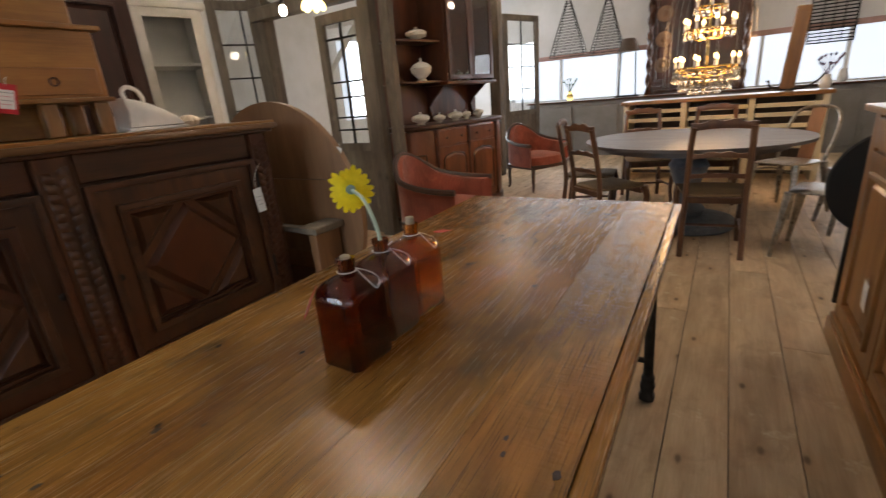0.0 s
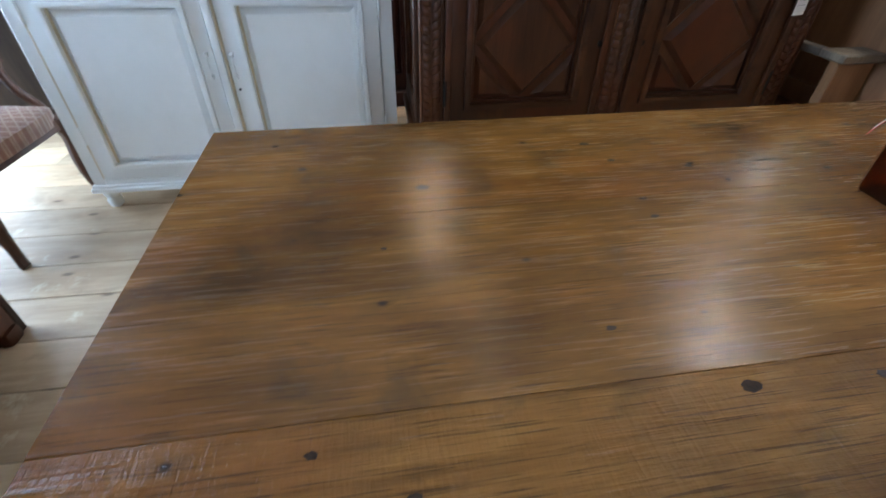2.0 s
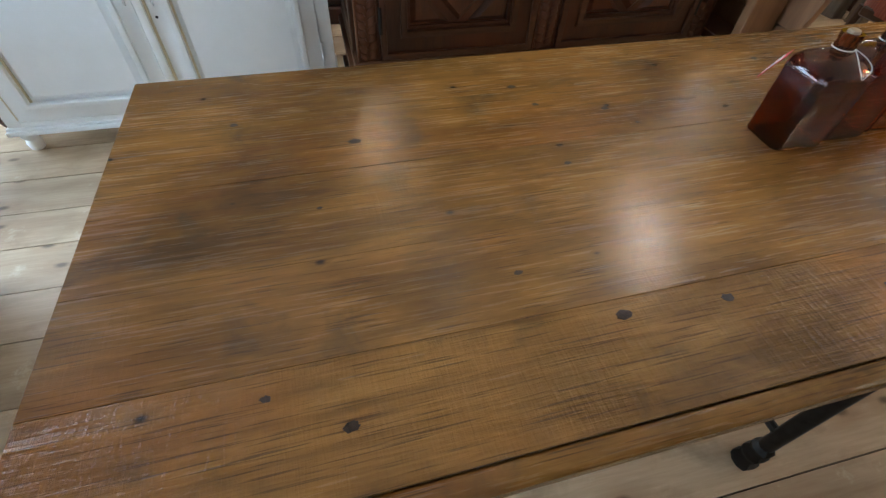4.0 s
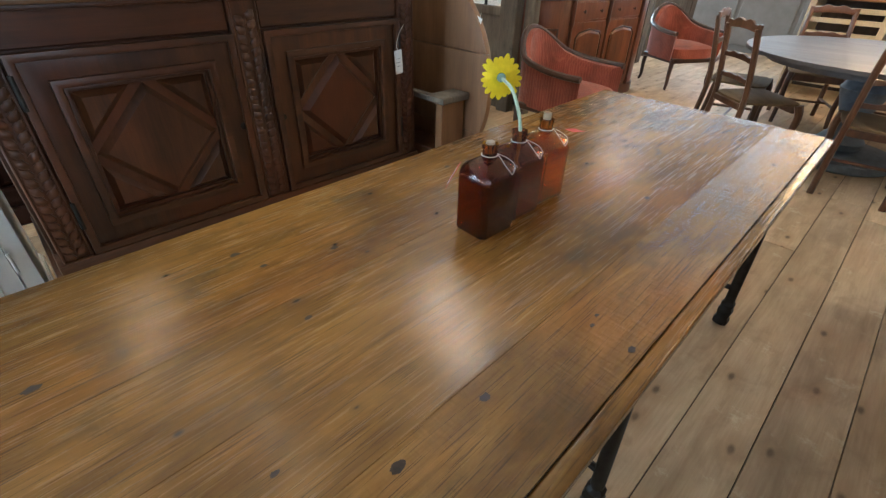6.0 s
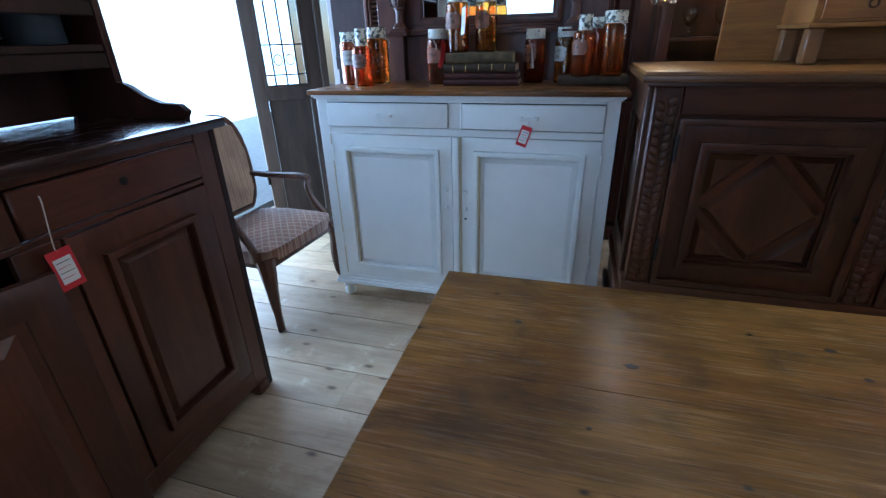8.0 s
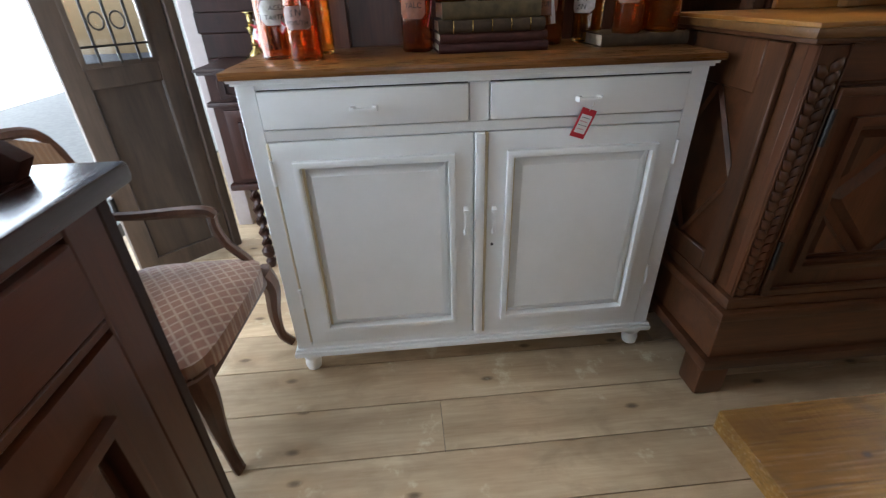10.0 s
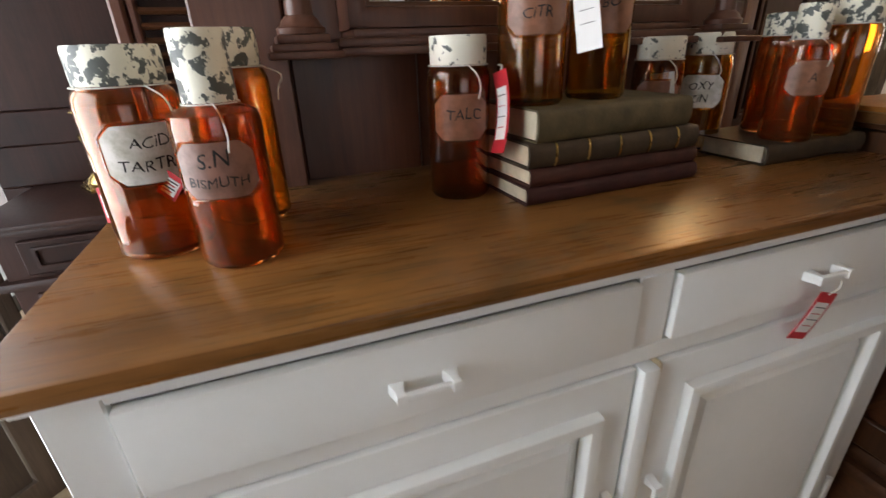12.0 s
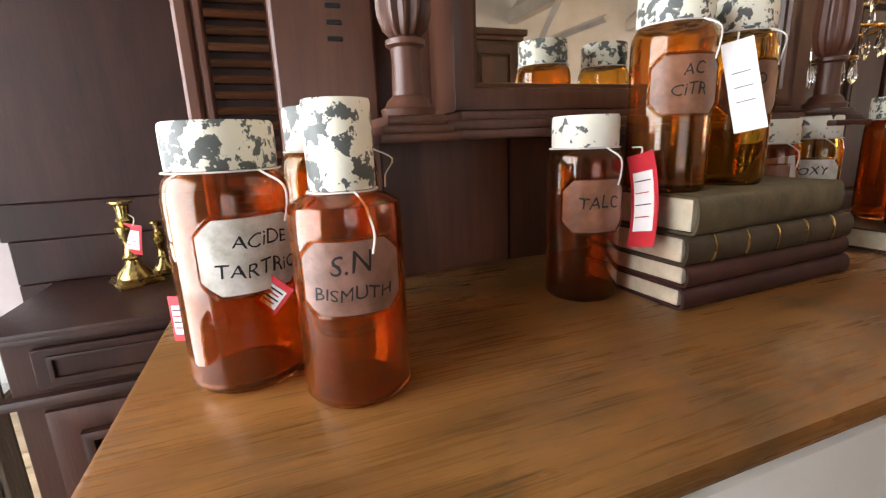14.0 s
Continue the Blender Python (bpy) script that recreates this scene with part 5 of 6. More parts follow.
price_tag(pose(-0.253, 1.075, 0.835, -30, 8, -60), 0.035, 0.06, True, 0.004)
price_tag(pose(-0.155, 1.415, 0.862, 75, 0, 60), 0.028, 0.05, True, 0.004)


def gerbera():
    f = empty_thing("flower", pose(-0.205, 1.226, 0.72), "bright yellow artificial daisy with a pale green stem", "flower")
    tip = Vector((-0.112, 0.055, 0.265))
    pts = spline([(0, 0, 0.0), (0.002, 0, 0.14), (-0.006, 0.002, 0.2), (-0.05, 0.022, 0.252), tuple(tip)], 5)
    part("stem", tube(pts, 0.0042, 7), plain("pale_stem", (0.42, 0.5, 0.36), 0.6), f)
    # the back of the head looks towards the walker
    face = look((0, 0, 0), (-0.71, 0.83, -0.12)).to_3x3().to_4x4()
    YELLOW = plain("yellow_petal", (0.93, 0.76, 0.02), 0.55, 0.0008, 0.15, 60)
    rng = random.Random(3)
    for k in range(19):
        a = 2 * math.pi * k / 19 + rng.uniform(-0.06, 0.06)
        L, w = rng.uniform(0.046, 0.055), rng.uniform(0.0065, 0.0085)
        lift = (0.004 if k % 2 else -0.002) + rng.uniform(-0.003, 0.003)
        bm = bmesh.new()
        rows = []
        for i, (t, ww) in enumerate(((0.1, 0.35), (0.35, 0.8), (0.65, 1.0), (0.88, 0.8), (1.0, 0.35))):
            z = -0.012 * t * t + lift * t
            rows.append([bm.verts.new((L * t, s * w * ww, z + (0.0012 if s == 0 else 0))) for s in (-1, 0, 1)])
        for p, q in zip(rows, rows[1:]):
            for i in range(2):
                bm.faces.new((p[i], p[i + 1], q[i + 1], q[i]))
        bmesh.ops.solidify(bm, geom=bm.faces[:], thickness=0.0006)
        part("petal", bm, YELLOW, f).matrix_local = Matrix.Translation(tip) @ face @ Matrix.Rotation(a, 4, "Z")
    part("calyx", lathe([(0.004, 0.0), (0.008, 0.002), (0.011, 0.006), (0.010, 0.010)], 12), plain("grey_green", (0.25, 0.33, 0.24), 0.7), f, "grey-green underside of the head").matrix_local = Matrix.Translation(tip) @ face


gerbera()


# ---- things on the sideboard ----
def small_hutch():
    h = empty_thing("small_hutch", pose(-1.46, 0.80, 1.138, 0, 0, 90), "light oak hutch top with drawers on square legs", "hutch")
    W = 0.565
    part("back_board", B((-0.19, W + 0.02, 0.27, 0.29, 0.0, 0.75), bevel=0.003), LIGHT_OAK, h)
    for x, y in ((0.0, 0.0), (0.365, 0.0), (0.515, 0.0), (0.0, 0.21), (0.515, 0.21)):
        part("leg", B((x, x + 0.046, y, y + 0.046, 0.0, 0.108), bevel=0.005), LIGHT_OAK_Z, h)
    part("lower_moulding", B((-0.012, W + 0.012, -0.018, 0.27, 0.108, 0.122), bevel=0.005, seg=2), LIGHT_OAK, h)
    part("body", B((0.0, W, 0.0, 0.27, 0.122, 0.33), bevel=0.003), LIGHT_OAK, h)
    for a, b in ((0.02, 0.27), (0.29, 0.545)):
        d = part("drawer", B((a, b, -0.007, 0.0, 0.132, 0.215), bevel=0.003), LIGHT_OAK, h)
        part("ring_pull", tube([((a + b) / 2 + 0.012 * math.cos(k * math.pi / 8), -0.0085, 0.172 + 0.012 * math.sin(k * math.pi / 8)) for k in range(17)], 0.003, 6), OAK_X, d, "dark turned ring round a keyhole")
    part("upper_moulding", B((-0.012, W + 0.022, -0.022, 0.27, 0.33, 0.345), bevel=0.005, seg=2), LIGHT_OAK, h)
    part("upper_box", B((0.02, W - 0.02, 0.06, 0.27, 0.345, 0.62), bevel=0.004), LIGHT_OAK, h)
    part("top_moulding", B((-0.01, W + 0.01, 0.03, 0.28, 0.62, 0.65), bevel=0.008, seg=2), LIGHT_OAK, h)


small_hutch()
for dx, hh, rr in ((0.07, 0.085, 0.030), (0.145, 0.11, 0.033), (0.225, 0.075, 0.034)):
    thing("glass_tumbler", lathe([(rr * 0.75, 0.0), (rr * 0.8, 0.004), (rr, hh), (rr - 0.003, hh), (rr * 0.8 - 0.003, 0.010), (0.002, 0.009)], 20), CLEAR, pose(-1.478, 0.80 + dx, 1.4835), "clear glass tumbler on the hutch ledge", "tumbler", "glass tumblers")
price_tag(pose(-1.436, 1.09, 1.305, 0, 10, 90), 0.05, 0.085, True, 0.008, [(0, -0.002, 0.012), (0.006, 0.004, 0.02)])


def cheese_dish():
    c = empty_thing("cheese_dish", pose(-1.46, 1.40, 1.138, 0, 0, 92), "white glazed ceramic wedge cheese dish with a loop handle", "dish")
    WARE = paint("white_glaze", (0.80, 0.78, 0.73), 0.22, 0.12, 20.0)
    part("plate", slab([(0.0, -0.01), (0.27, 0.03), (0.28, 0.06), (0.27, 0.1), (0.0, 0.15), (-0.01, 0.12), (-0.012, 0.02)], 0.0, 0.012, 0.005), WARE, c)
    wedge = [(0.012, 0.012), (0.225, 0.012), (0.20, 0.045), (0.15, 0.075), (0.10, 0.098), (0.05, 0.112), (0.012, 0.118), (0.02, 0.07)]
    part("cover", slab(wedge, 0.012, 0.125, 0.012, plane="xz"), WARE, c)
    part("handle", tube(spline([(0.05, 0.068, 0.108), (0.042, 0.068, 0.14), (0.062, 0.068, 0.158), (0.092, 0.068, 0.148), (0.11, 0.068, 0.118), (0.104, 0.068, 0.094)], 4), 0.008, 8), WARE, c)
    return WARE


WARE = cheese_dish()
shell = thing("ceramic_shell", lathe([(0.02, 0.0), (0.035, 0.004), (0.042, 0.02), (0.034, 0.035), (0.012, 0.045)], 24, flute=9, depth=0.18), paint("cream_glaze", (0.66, 0.56, 0.42), 0.3, 0.2, 30), pose(-1.52, 1.66, 1.139), "small cream ribbed ceramic shell on the sideboard", "ornament")
price_tag(pose(-1.18, 1.665, 0.885, 6, -8, 80), 0.036, 0.1, False, 0.004, [(0, 0.004, 0.02), (0.02, 0.01, 0.06), (0.05, 0.02, 0.085)])
price_tag(pose(-1.445, -0.07, 0.922, 3, 18, 90), 0.044, 0.085, True, 0.006, [(0.002, -0.006, 0.012), (0.0, -0.004, 0.022)])
price_tag(pose(-1.705, -0.487, 1.238, 10, -12, -4), 0.046, 0.108, True, -0.03, [(0.0, 0.006, 0.006), (-0.02, 0.01, 0.01)])
price_tag(pose(-1.672, -0.385, 1.362, -6, -12, 42), 0.033, 0.105, False, -0.006, [(0.004, 0.01, 0.01)])
price_tag(pose(-1.664, -0.906, 1.150, 0, 40, 70), 0.022, 0.03, True, 0.0)
price_tag(pose(-1.735, -1.000, 1.130, 0, 0, 60), 0.022, 0.045, True, 0.0)
price_tag(pose(-0.215, -0.935, 0.85, 2, -6, 172), 0.05, 0.1, True, 0.006, [(0.0, 0.004, 0.01), (0.02, 0.006, 0.10), (0.03, 0.03, 0.11)])
price_tag(pose(-1.78, -0.118, 1.215, 0, -8, 48), 0.04, 0.10, False, 0.004, [(0.0, 0.006, 0.01)])


# ---- settle with a round top tipped up ----
def tilt_table():
    t = empty_thing("settle_table", pose(-1.46, 1.93, 0), "brown wooden settle table with its round top tipped upright", "table")
    cuts = (-0.52, -0.2, 0.16, 0.52)
    for a, b in zip(cuts, cuts[1:]):
        pts = [(x, z) for x, z in ((0.515 * math.cos(k * math.pi / 60), 0.515 * math.sin(k * math.pi / 60)) for k in range(120)) if a + 0.001 <= z <= b - 0.001]
        edge = [(s * math.sqrt(max(0, 0.515 ** 2 - z * z)), z) for z in (a + 0.001, b - 0.001) for s in (-1, 1)]
        pts += [p for p in edge if abs(p[0]) > 0.01]
        pts.sort(key=lambda p: math.atan2(p[1] - (a + b) / 2, p[0]))
        part("top_board", slab([(x, z + 0.70) for x, z in pts], 0.06, 0.09, 0.003, plane="xz"), WALNUT, t)
    part("batten", B((-0.4, 0.4, 0.092, 0.13, 0.45, 0.52), bevel=0.006), WALNUT, t)
    for s in (-1, 1):
        part("arm", B((s * 0.355 - 0.055, s * 0.355 + 0.055, -0.12, 0.055, 0.655, 0.685), bevel=0.005), GREYWOOD, t, "worn grey wooden arm")
        part("side_post", B((s * 0.36 - 0.022, s * 0.36 + 0.022, -0.10, 0.05, 0.0, 0.654), bevel=0.004), WALNUT, t)
    part("arm_board", B((-0.30, 0.30, -0.115, -0.08, 0.655, 0.683), bevel=0.004), GREYWOOD, t)
    part("seat_box", B((-0.335, 0.335, -0.10, 0.05, 0.03, 0.42), bevel=0.005), OAK_X, t)


tilt_table()
price_tag(pose(-1.03, 2.0, 1.0, 0, 20, 0), 0.03, 0.07, False, 0.004, [(0, 0.0, 0.02)])


# ---- right-hand dresser ----
def brown_cabinet():
    c = empty_thing("cabinet", pose(0.885, 2.985, 0, 0, 0, -90), "tall brown varnished wooden cabinet with a moulded plinth", "cabinet")
    W = 1.15
    part("plinth", B((-0.02, W, -0.022, 0.5, 0.0, 0.09), (-0.01, W, -0.012, 0.5, 0.09, 0.115), bevel=0.01, seg=2), LIGHT_OAK, c)
    part("body", B((0.0, W, 0.012, 0.5, 0.115, 0.985), bevel=0.004), LIGHT_OAK_Z, c)
    part("corner_stile", B((0.0, 0.075, 0.0, 0.012, 0.115, 0.985), bevel=0.003), LIGHT_OAK_Z, c)
    raised_door("door", c, 0.08, 0.60, 0.13, 0.84, -0.004, LIGHT_OAK_Z, LIGHT_OAK_Z, None, 0.07)
    raised_door("door", c, 0.61, 1.13, 0.13, 0.84, -0.004, LIGHT_OAK_Z, LIGHT_OAK_Z, None, 0.07)
    part("drawer", B((0.08, 0.60, -0.006, 0.011, 0.855, 0.965), bevel=0.004), LIGHT_OAK, c)
    part("top", B((-0.03, W, -0.035, 0.52, 0.985, 1.012), bevel=0.008, seg=2), LIGHT_OAK, c)


brown_cabinet()
price_tag(pose(0.868, 2.555, 0.425, 0, 6, -90), 0.06, 0.11, False, 0.004, [(0, 0.002, 0.02)])
def round_stand():
    t = empty_thing("folding_table", pose(1.08, 3.32, 0), "small round black table tipped upright beside the cabinet", "table")
    part("top", lathe([(0.02, -0.012), (0.25, -0.012), (0.257, 0.0), (0.25, 0.012), (0.02, 0.012)], 40, (0, 0, 0.63), axis="y"), BLACK, t)
    for x in (-0.12, 0.12):
        part("leg", rod((x, 0.03, 0.75), (x, 0.06, 0.0), 0.014, 8), IRON, t)
    part("brace", rod((-0.12, 0.05, 0.2), (0.12, 0.05, 0.2), 0.01, 8), IRON, t)


round_stand()


# ---- old grey doors and posts ----
def glazed_leaf(name, m, W, H, cols, rows, sill, mat, label, bar=0.016, levels=()):
    d = empty_thing(name, m, label, "door", "old glazed doors")
    part("door_frame", frame_strip(0, W, 0.0, H, 0.085, 0.0, 0.045), mat, d)
    part("lower_panel", B((0.085, W - 0.085, 0.012, 0.033, 0.085, sill - 0.07), bevel=0.003), mat, d)
    part("lock_rail", B((0.085, W - 0.085, 0.0, 0.045, sill - 0.07, sill), bevel=0.004), mat, d)
    x0, x1, z0, z1 = 0.085, W - 0.085, sill, H - 0.085
    for i in range(1, cols):
        x = x0 + (x1 - x0) * i / cols
        part("glazing_bar", B((x - bar / 2, x + bar / 2, 0.008, 0.038, z0, z1), bevel=0.003), IRON, d, "dark glazing bar")
    for f in levels or [j / rows for j in range(1, rows)]:
        z = z0 + (z1 - z0) * f
        part("glazing_bar", B((x0, x1, 0.010, 0.036, z - bar / 2, z + bar / 2), bevel=0.003), IRON, d, "dark glazing bar")
    part("pane", B((x0, x1, 0.021, 0.025, z0, z1), bevel=0), CLEAR, d, "clear old glass").visible_shadow = False
    return d


glazed_leaf("glazed_door", pose(-2.84, 3.80, 0.0, 0, 0, -3), 0.56, 1.95, 2, 6, 0.84, GREYWOOD, "weathered grey glazed door leaf with dark iron bars", levels=(0.12, 0.23, 0.40, 0.53, 0.88))
glazed_leaf("glazed_door", pose(-4.0, 3.55, 0.0, 0, 0, 62), 0.62, 2.25, 2, 4, 0.9, GREYWOOD, "weathered grey glazed door with broad black bars")


def rough_post(x, y, w, d, h, label):
    rng = random.Random(int(100 * x))
    bm = bmesh.new()
    rows = []
    for i in range(9):
        z = h * i / 8
        rows.append([bm.verts.new((sx * w / 2 + rng.uniform(-0.006, 0.006), sy * d / 2 + rng.uniform(-0.006, 0.006), z)) for sx, sy in ((-1, -1), (1, -1), (1, 1), (-1, 1))])
    for p, q in zip(rows, rows[1:]):
        for i in range(4):
            bm.faces.new((p[i], p[(i + 1) % 4], q[(i + 1) % 4], q[i]))
    bm.faces.new(list(reversed(rows[0])))
    bm.faces.new(rows[-1])
    bmesh.ops.bevel(bm, geom=[e for e in bm.edges if abs((e.verts[0].co - e.verts[1].co).z) > 0.05], offset=0.008, segments=1, affect="EDGES")
    thing("timber_post", bm, GREYWOOD, pose(x, y, 0), label, "post", "grey timber posts", smooth=False)


rough_post(-2.21, 3.76, 0.12, 0.1, 2.6, "weathered grey timber door post with worn edges")
rough_post(-2.06, 3.82, 0.10, 0.08, 2.6, "weathered grey timber door post with worn edges")
rough_post(-3.55, 3.80, 0.2, 0.1, 2.6, "broad weathered grey timber post")
thing("lintel", B((-3.6, -1.98, -0.05, 0.05, 2.0, 2.12), bevel=0.01), GREYWOOD, pose(0, 3.76, 0), "weathered grey timber lintel over the old doors", "lintel")


def display_cabinet(m, W, H, D, mat, label):
    c = empty_thing("display_cabinet", m, label, "cabinet")
    part("side", B((0, 0.025, 0, D, 0, H), bevel=0.003), mat, c)
    part("side", B((W - 0.025, W, 0, D, 0, H), bevel=0.003), mat, c)
    part("back", B((0.025, W - 0.025, D - 0.02, D, 0, H), bevel=0), mat, c)
    part("top", B((-0.03, W + 0.03, -0.04, D, H, H + 0.05), bevel=0.012, seg=2), mat, c)
    part("bottom", B((0.025, W - 0.025, 0, D - 0.02, 0.0, 0.1), bevel=0.003), mat, c)
    for k in range(1, 5):
        part("shelf", B((0.026, W - 0.026, 0.03, D - 0.021, H * k / 5, H * k / 5 + 0.02), bevel=0.002), mat, c)
    part("door", frame_strip(0.026, W - 0.026, 0.101, H, 0.06, -0.02, 0.0), mat, c)
    part("pane", B((0.086, W - 0.086, -0.012, -0.008, 0.16, H - 0.06), bevel=0), CLEAR, c, "clear glass pane").visible_shadow = False


display_cabinet(pose(-3.25, 2.42, 0, 0, 0, 76), 0.5, 1.95, 0.35, paint("grey_white_paint", (0.52, 0.50, 0.46), 0.5, 0.25), "grey-white painted display cabinet with a glass door")


def tall_wardrobe(m, W, H, D, mat, label):
    w = empty_thing("wardrobe", m, label, "wardrobe")
    part("body", B((0, W, 0.02, D, 0.1, H), bevel=0.004), mat, w)
    part("plinth", B((-0.02, W + 0.02, -0.01, D, 0.0, 0.1), bevel=0.01), mat, w)
    part("cornice", B((-0.03, W + 0.03, -0.04, D, H, H + 0.04), (-0.06, W + 0.06, -0.07, D, H + 0.04, H + 0.1), bevel=0.014, seg=2), mat, w)
    for a, b in ((0.03, W / 2 - 0.003), (W / 2 + 0.003, W - 0.03)):
        raised_door("door", w, a, b, 0.13, H * 0.42, 0.0, mat, mat)
        raised_door("door", w, a, b, H * 0.42 + 0.02, H - 0.04, 0.0, mat, mat)
    return w


tall_wardrobe(pose(1.75, 1.55, 0, 0, 0, -90), 1.05, 2.2, 0.55, OAK_Z, "tall dark carved oak wardrobe behind the walkway")
tall_wardrobe(pose(-2.75, 1.25, 0, 0, 0, 90), 0.95, 1.95, 0.5, PLUM, "tall dark plum-brown wooden wardrobe")
tall_wardrobe(pose(-2.55, -0.15, 0, 0, 0, 90), 0.62, 2.1, 0.4, PLUM, "tall dark cupboard behind the white cabinet")
display_cabinet(pose(-2.65, 0.475, 0, 0, 0, 90), 0.735, 2.0, 0.38, OAK_Z, "dark oak glazed cabinet holding glassware")


# ---- crockery on the dresser shelf ----
def plate_pile(x, y, z, n, r):
    p = empty_thing("plate_stack", pose(x, y, z), "stack of white glazed plates on the dresser shelf", "plates")
    for k in range(n):
        part("plate", lathe([(r * 0.5, 0.0), (r * 0.55, 0.003), (r, 0.014), (r, 0.017), (r * 0.5, 0.006)], 28, (0.003 * math.sin(k * 2.1), 0.003 * math.cos(k * 1.3), k * 0.009)), WARE, p)


plate_pile(-0.42, -1.36, 1.258, 8, 0.1)
tin = thing("tin", lathe([(0.07, 0.0), (0.072, 0.004), (0.072, 0.085), (0.06, 0.09), (0.02, 0.1)], 24), plain("blue_black_tin", (0.03, 0.04, 0.05), 0.4), pose(-0.62, -1.36, 1.258), "dark blue-black lidded tin on the dresser shelf", "tin")
for i, (y, z) in enumerate(((0.68, 1.22), (0.85, 1.22), (1.02, 1.22), (0.75, 0.82), (0.98, 0.82))):
    thing("goblet", lathe([(0.035, 0.0), (0.036, 0.004), (0.008, 0.01), (0.007, 0.06), (0.03, 0.08), (0.04, 0.12), (0.037, 0.15), (0.034, 0.15), (0.036, 0.12), (0.02, 0.085)], 18), CLEAR, pose(-2.83, y, z), "clear stemmed glass goblet in the glazed cabinet", "goblet", "goblets")


# ---- mahogany hutch with white crockery ----
def crockery_hutch():
    m = pose(-1.99, 3.93, 0, 0, 0, 81)
    h = empty_thing("hutch", m, "red mahogany hutch with bowed ends, open shelves and glazed doors", "hutch")
    W, D = 1.62, 0.5
    def plan(o, d=D):
        left = [(0.0 - o, d)] + [(0.30 * (1 - math.cos(k * math.pi / 16)) - o * math.cos(k * math.pi / 16), 0.30 * (1 - math.sin(k * math.pi / 16)) - o * math.sin(k * math.pi / 16)) for k in range(9)]
        right = [(W - x, y) for x, y in reversed(left)]
        return left + right
    part("plinth", slab(plan(0.015), 0.0, 0.10, 0.01), MAHOG_X, h)
    part("body", slab(plan(0.0), 0.10, 0.90, 0.004), CHERRY, h)
    part("top", slab(plan(0.025), 0.905, 0.945, 0.012), OAK_X, h, "dark polished top")
    for a, b in ((0.33, 0.80), (0.82, 1.29)):
        d = part("drawer", B((a, b, -0.008, 0.0, 0.745, 0.88), bevel=0.004), CHERRY, h)
        for x in (a + 0.12, b - 0.12):
            part("knob", lathe([(0.006, 0), (0.008, -0.012), (0.016, -0.02), (0.006, -0.026)], 10, (x, -0.008, 0.81), axis="y"), OAK_X, d)
        o = part("door", B((a, b, -0.010, 0.0, 0.13, 0.725), bevel=0.004), CHERRY, h)
        arch = [(a + 0.06, 0.2), (b - 0.06, 0.2), (b - 0.06, 0.6), (b - 0.10, 0.64), ((a + b) / 2, 0.665), (a + 0.10, 0.64), (a + 0.06, 0.6)]
        part("arched_field", frustum(arch, 0.025, -0.011, -0.022), CHERRY, o, smooth=False)
        part("arched_bead", tube([(x, -0.014, z) for x, z in arch + [arch[0]]], 0.008, 6), OAK_X, o, "dark moulding")
    for x in (0.315, 0.81, 1.305):
        part("pilaster", lathe([(0.02, 0.1), (0.02, 0.16), (0.014, 0.18), (0.016, 0.5), (0.014, 0.68), (0.022, 0.72), (0.022, 0.9)], 12, (x, -0.008, 0)), MAHOG, h)
    o = part("side_bead", tube([(0.30 * (1 - math.cos(a)) - 0.012 * math.cos(a), 0.30 * (1 - math.sin(a)) - 0.012 * math.sin(a), z) for a, z in [(0.2 + k * 0.12, 0.2) for k in range(9)] + [(1.16, 0.66 - 0.05 * abs(k)) for k in (1, 0)] + [(1.16 - k * 0.12, 0.68) for k in range(9)] + [(0.2, 0.2)]], 0.008, 6), OAK_X, h, "dark moulding on the bowed end")
    # upper part
    part("upper_back", B((0.04, W - 0.04, 0.44, 0.47, 0.946, 2.35), bevel=0.003), MAHOG, h)
    for z in (1.325, 1.69):
        x0, x1 = 0.05, 0.68
        part("shelf", slab([(x0, 0.44), (x0, 0.36), (x0 + 0.12, 0.26), (x0 + 0.3, 0.20), (x1, 0.18), (x1, 0.44)], z, z + 0.022, 0.003), MAHOG_X, h)
    part("cupboard_side", B((0.68, 0.705, 0.12, 0.44, 1.335, 2.35), bevel=0.003), MAHOG, h)
    part("cupboard_side", B((1.475, 1.50, 0.12, 0.44, 1.335, 2.35), bevel=0.003), MAHOG, h)
    part("cupboard_floor", B((0.66, 1.52, 0.09, 0.44, 1.30, 1.333), bevel=0.008, seg=2), MAHOG_X, h)
    for a, b in ((0.71, 1.088), (1.092, 1.47)):
        g = part("glazed_door", frame_strip(a, b, 1.345, 2.3, 0.045, 0.095, 0.12), MAHOG, h)
        part("pane", B((a + 0.045, b - 0.045, 0.105, 0.109, 1.39, 2.255), bevel=0), CLEAR, g, "clear glass").visible_shadow = False
    for x in (0.72, 1.44):
        part("bracket", slab([(0.44, 0.95), (0.40, 0.95), (0.38, 1.0), (0.41, 1.1), (0.36, 1.17), (0.2, 1.299), (0.44, 1.299)], x, x + 0.03, 0.004, plane="yz"), MAHOG, h)
    def tureen(x, y, z, s, tall=1.0):
        t = empty_thing("tureen", m @ pose(x, y, z), "white glazed lidded soup tureen" if tall > 0.9 else "white glazed lidded serving dish", "tureen", "white crockery")
        prof = [(0.04, 0.0), (0.045, 0.006), (0.03, 0.018), (0.055, 0.035), (0.083, 0.065), (0.085, 0.085), (0.09, 0.09)]
        part("bowl", lathe([(r * s, hh * s * tall) for r, hh in prof], 24, flute=12, depth=0.05), WARE, t)
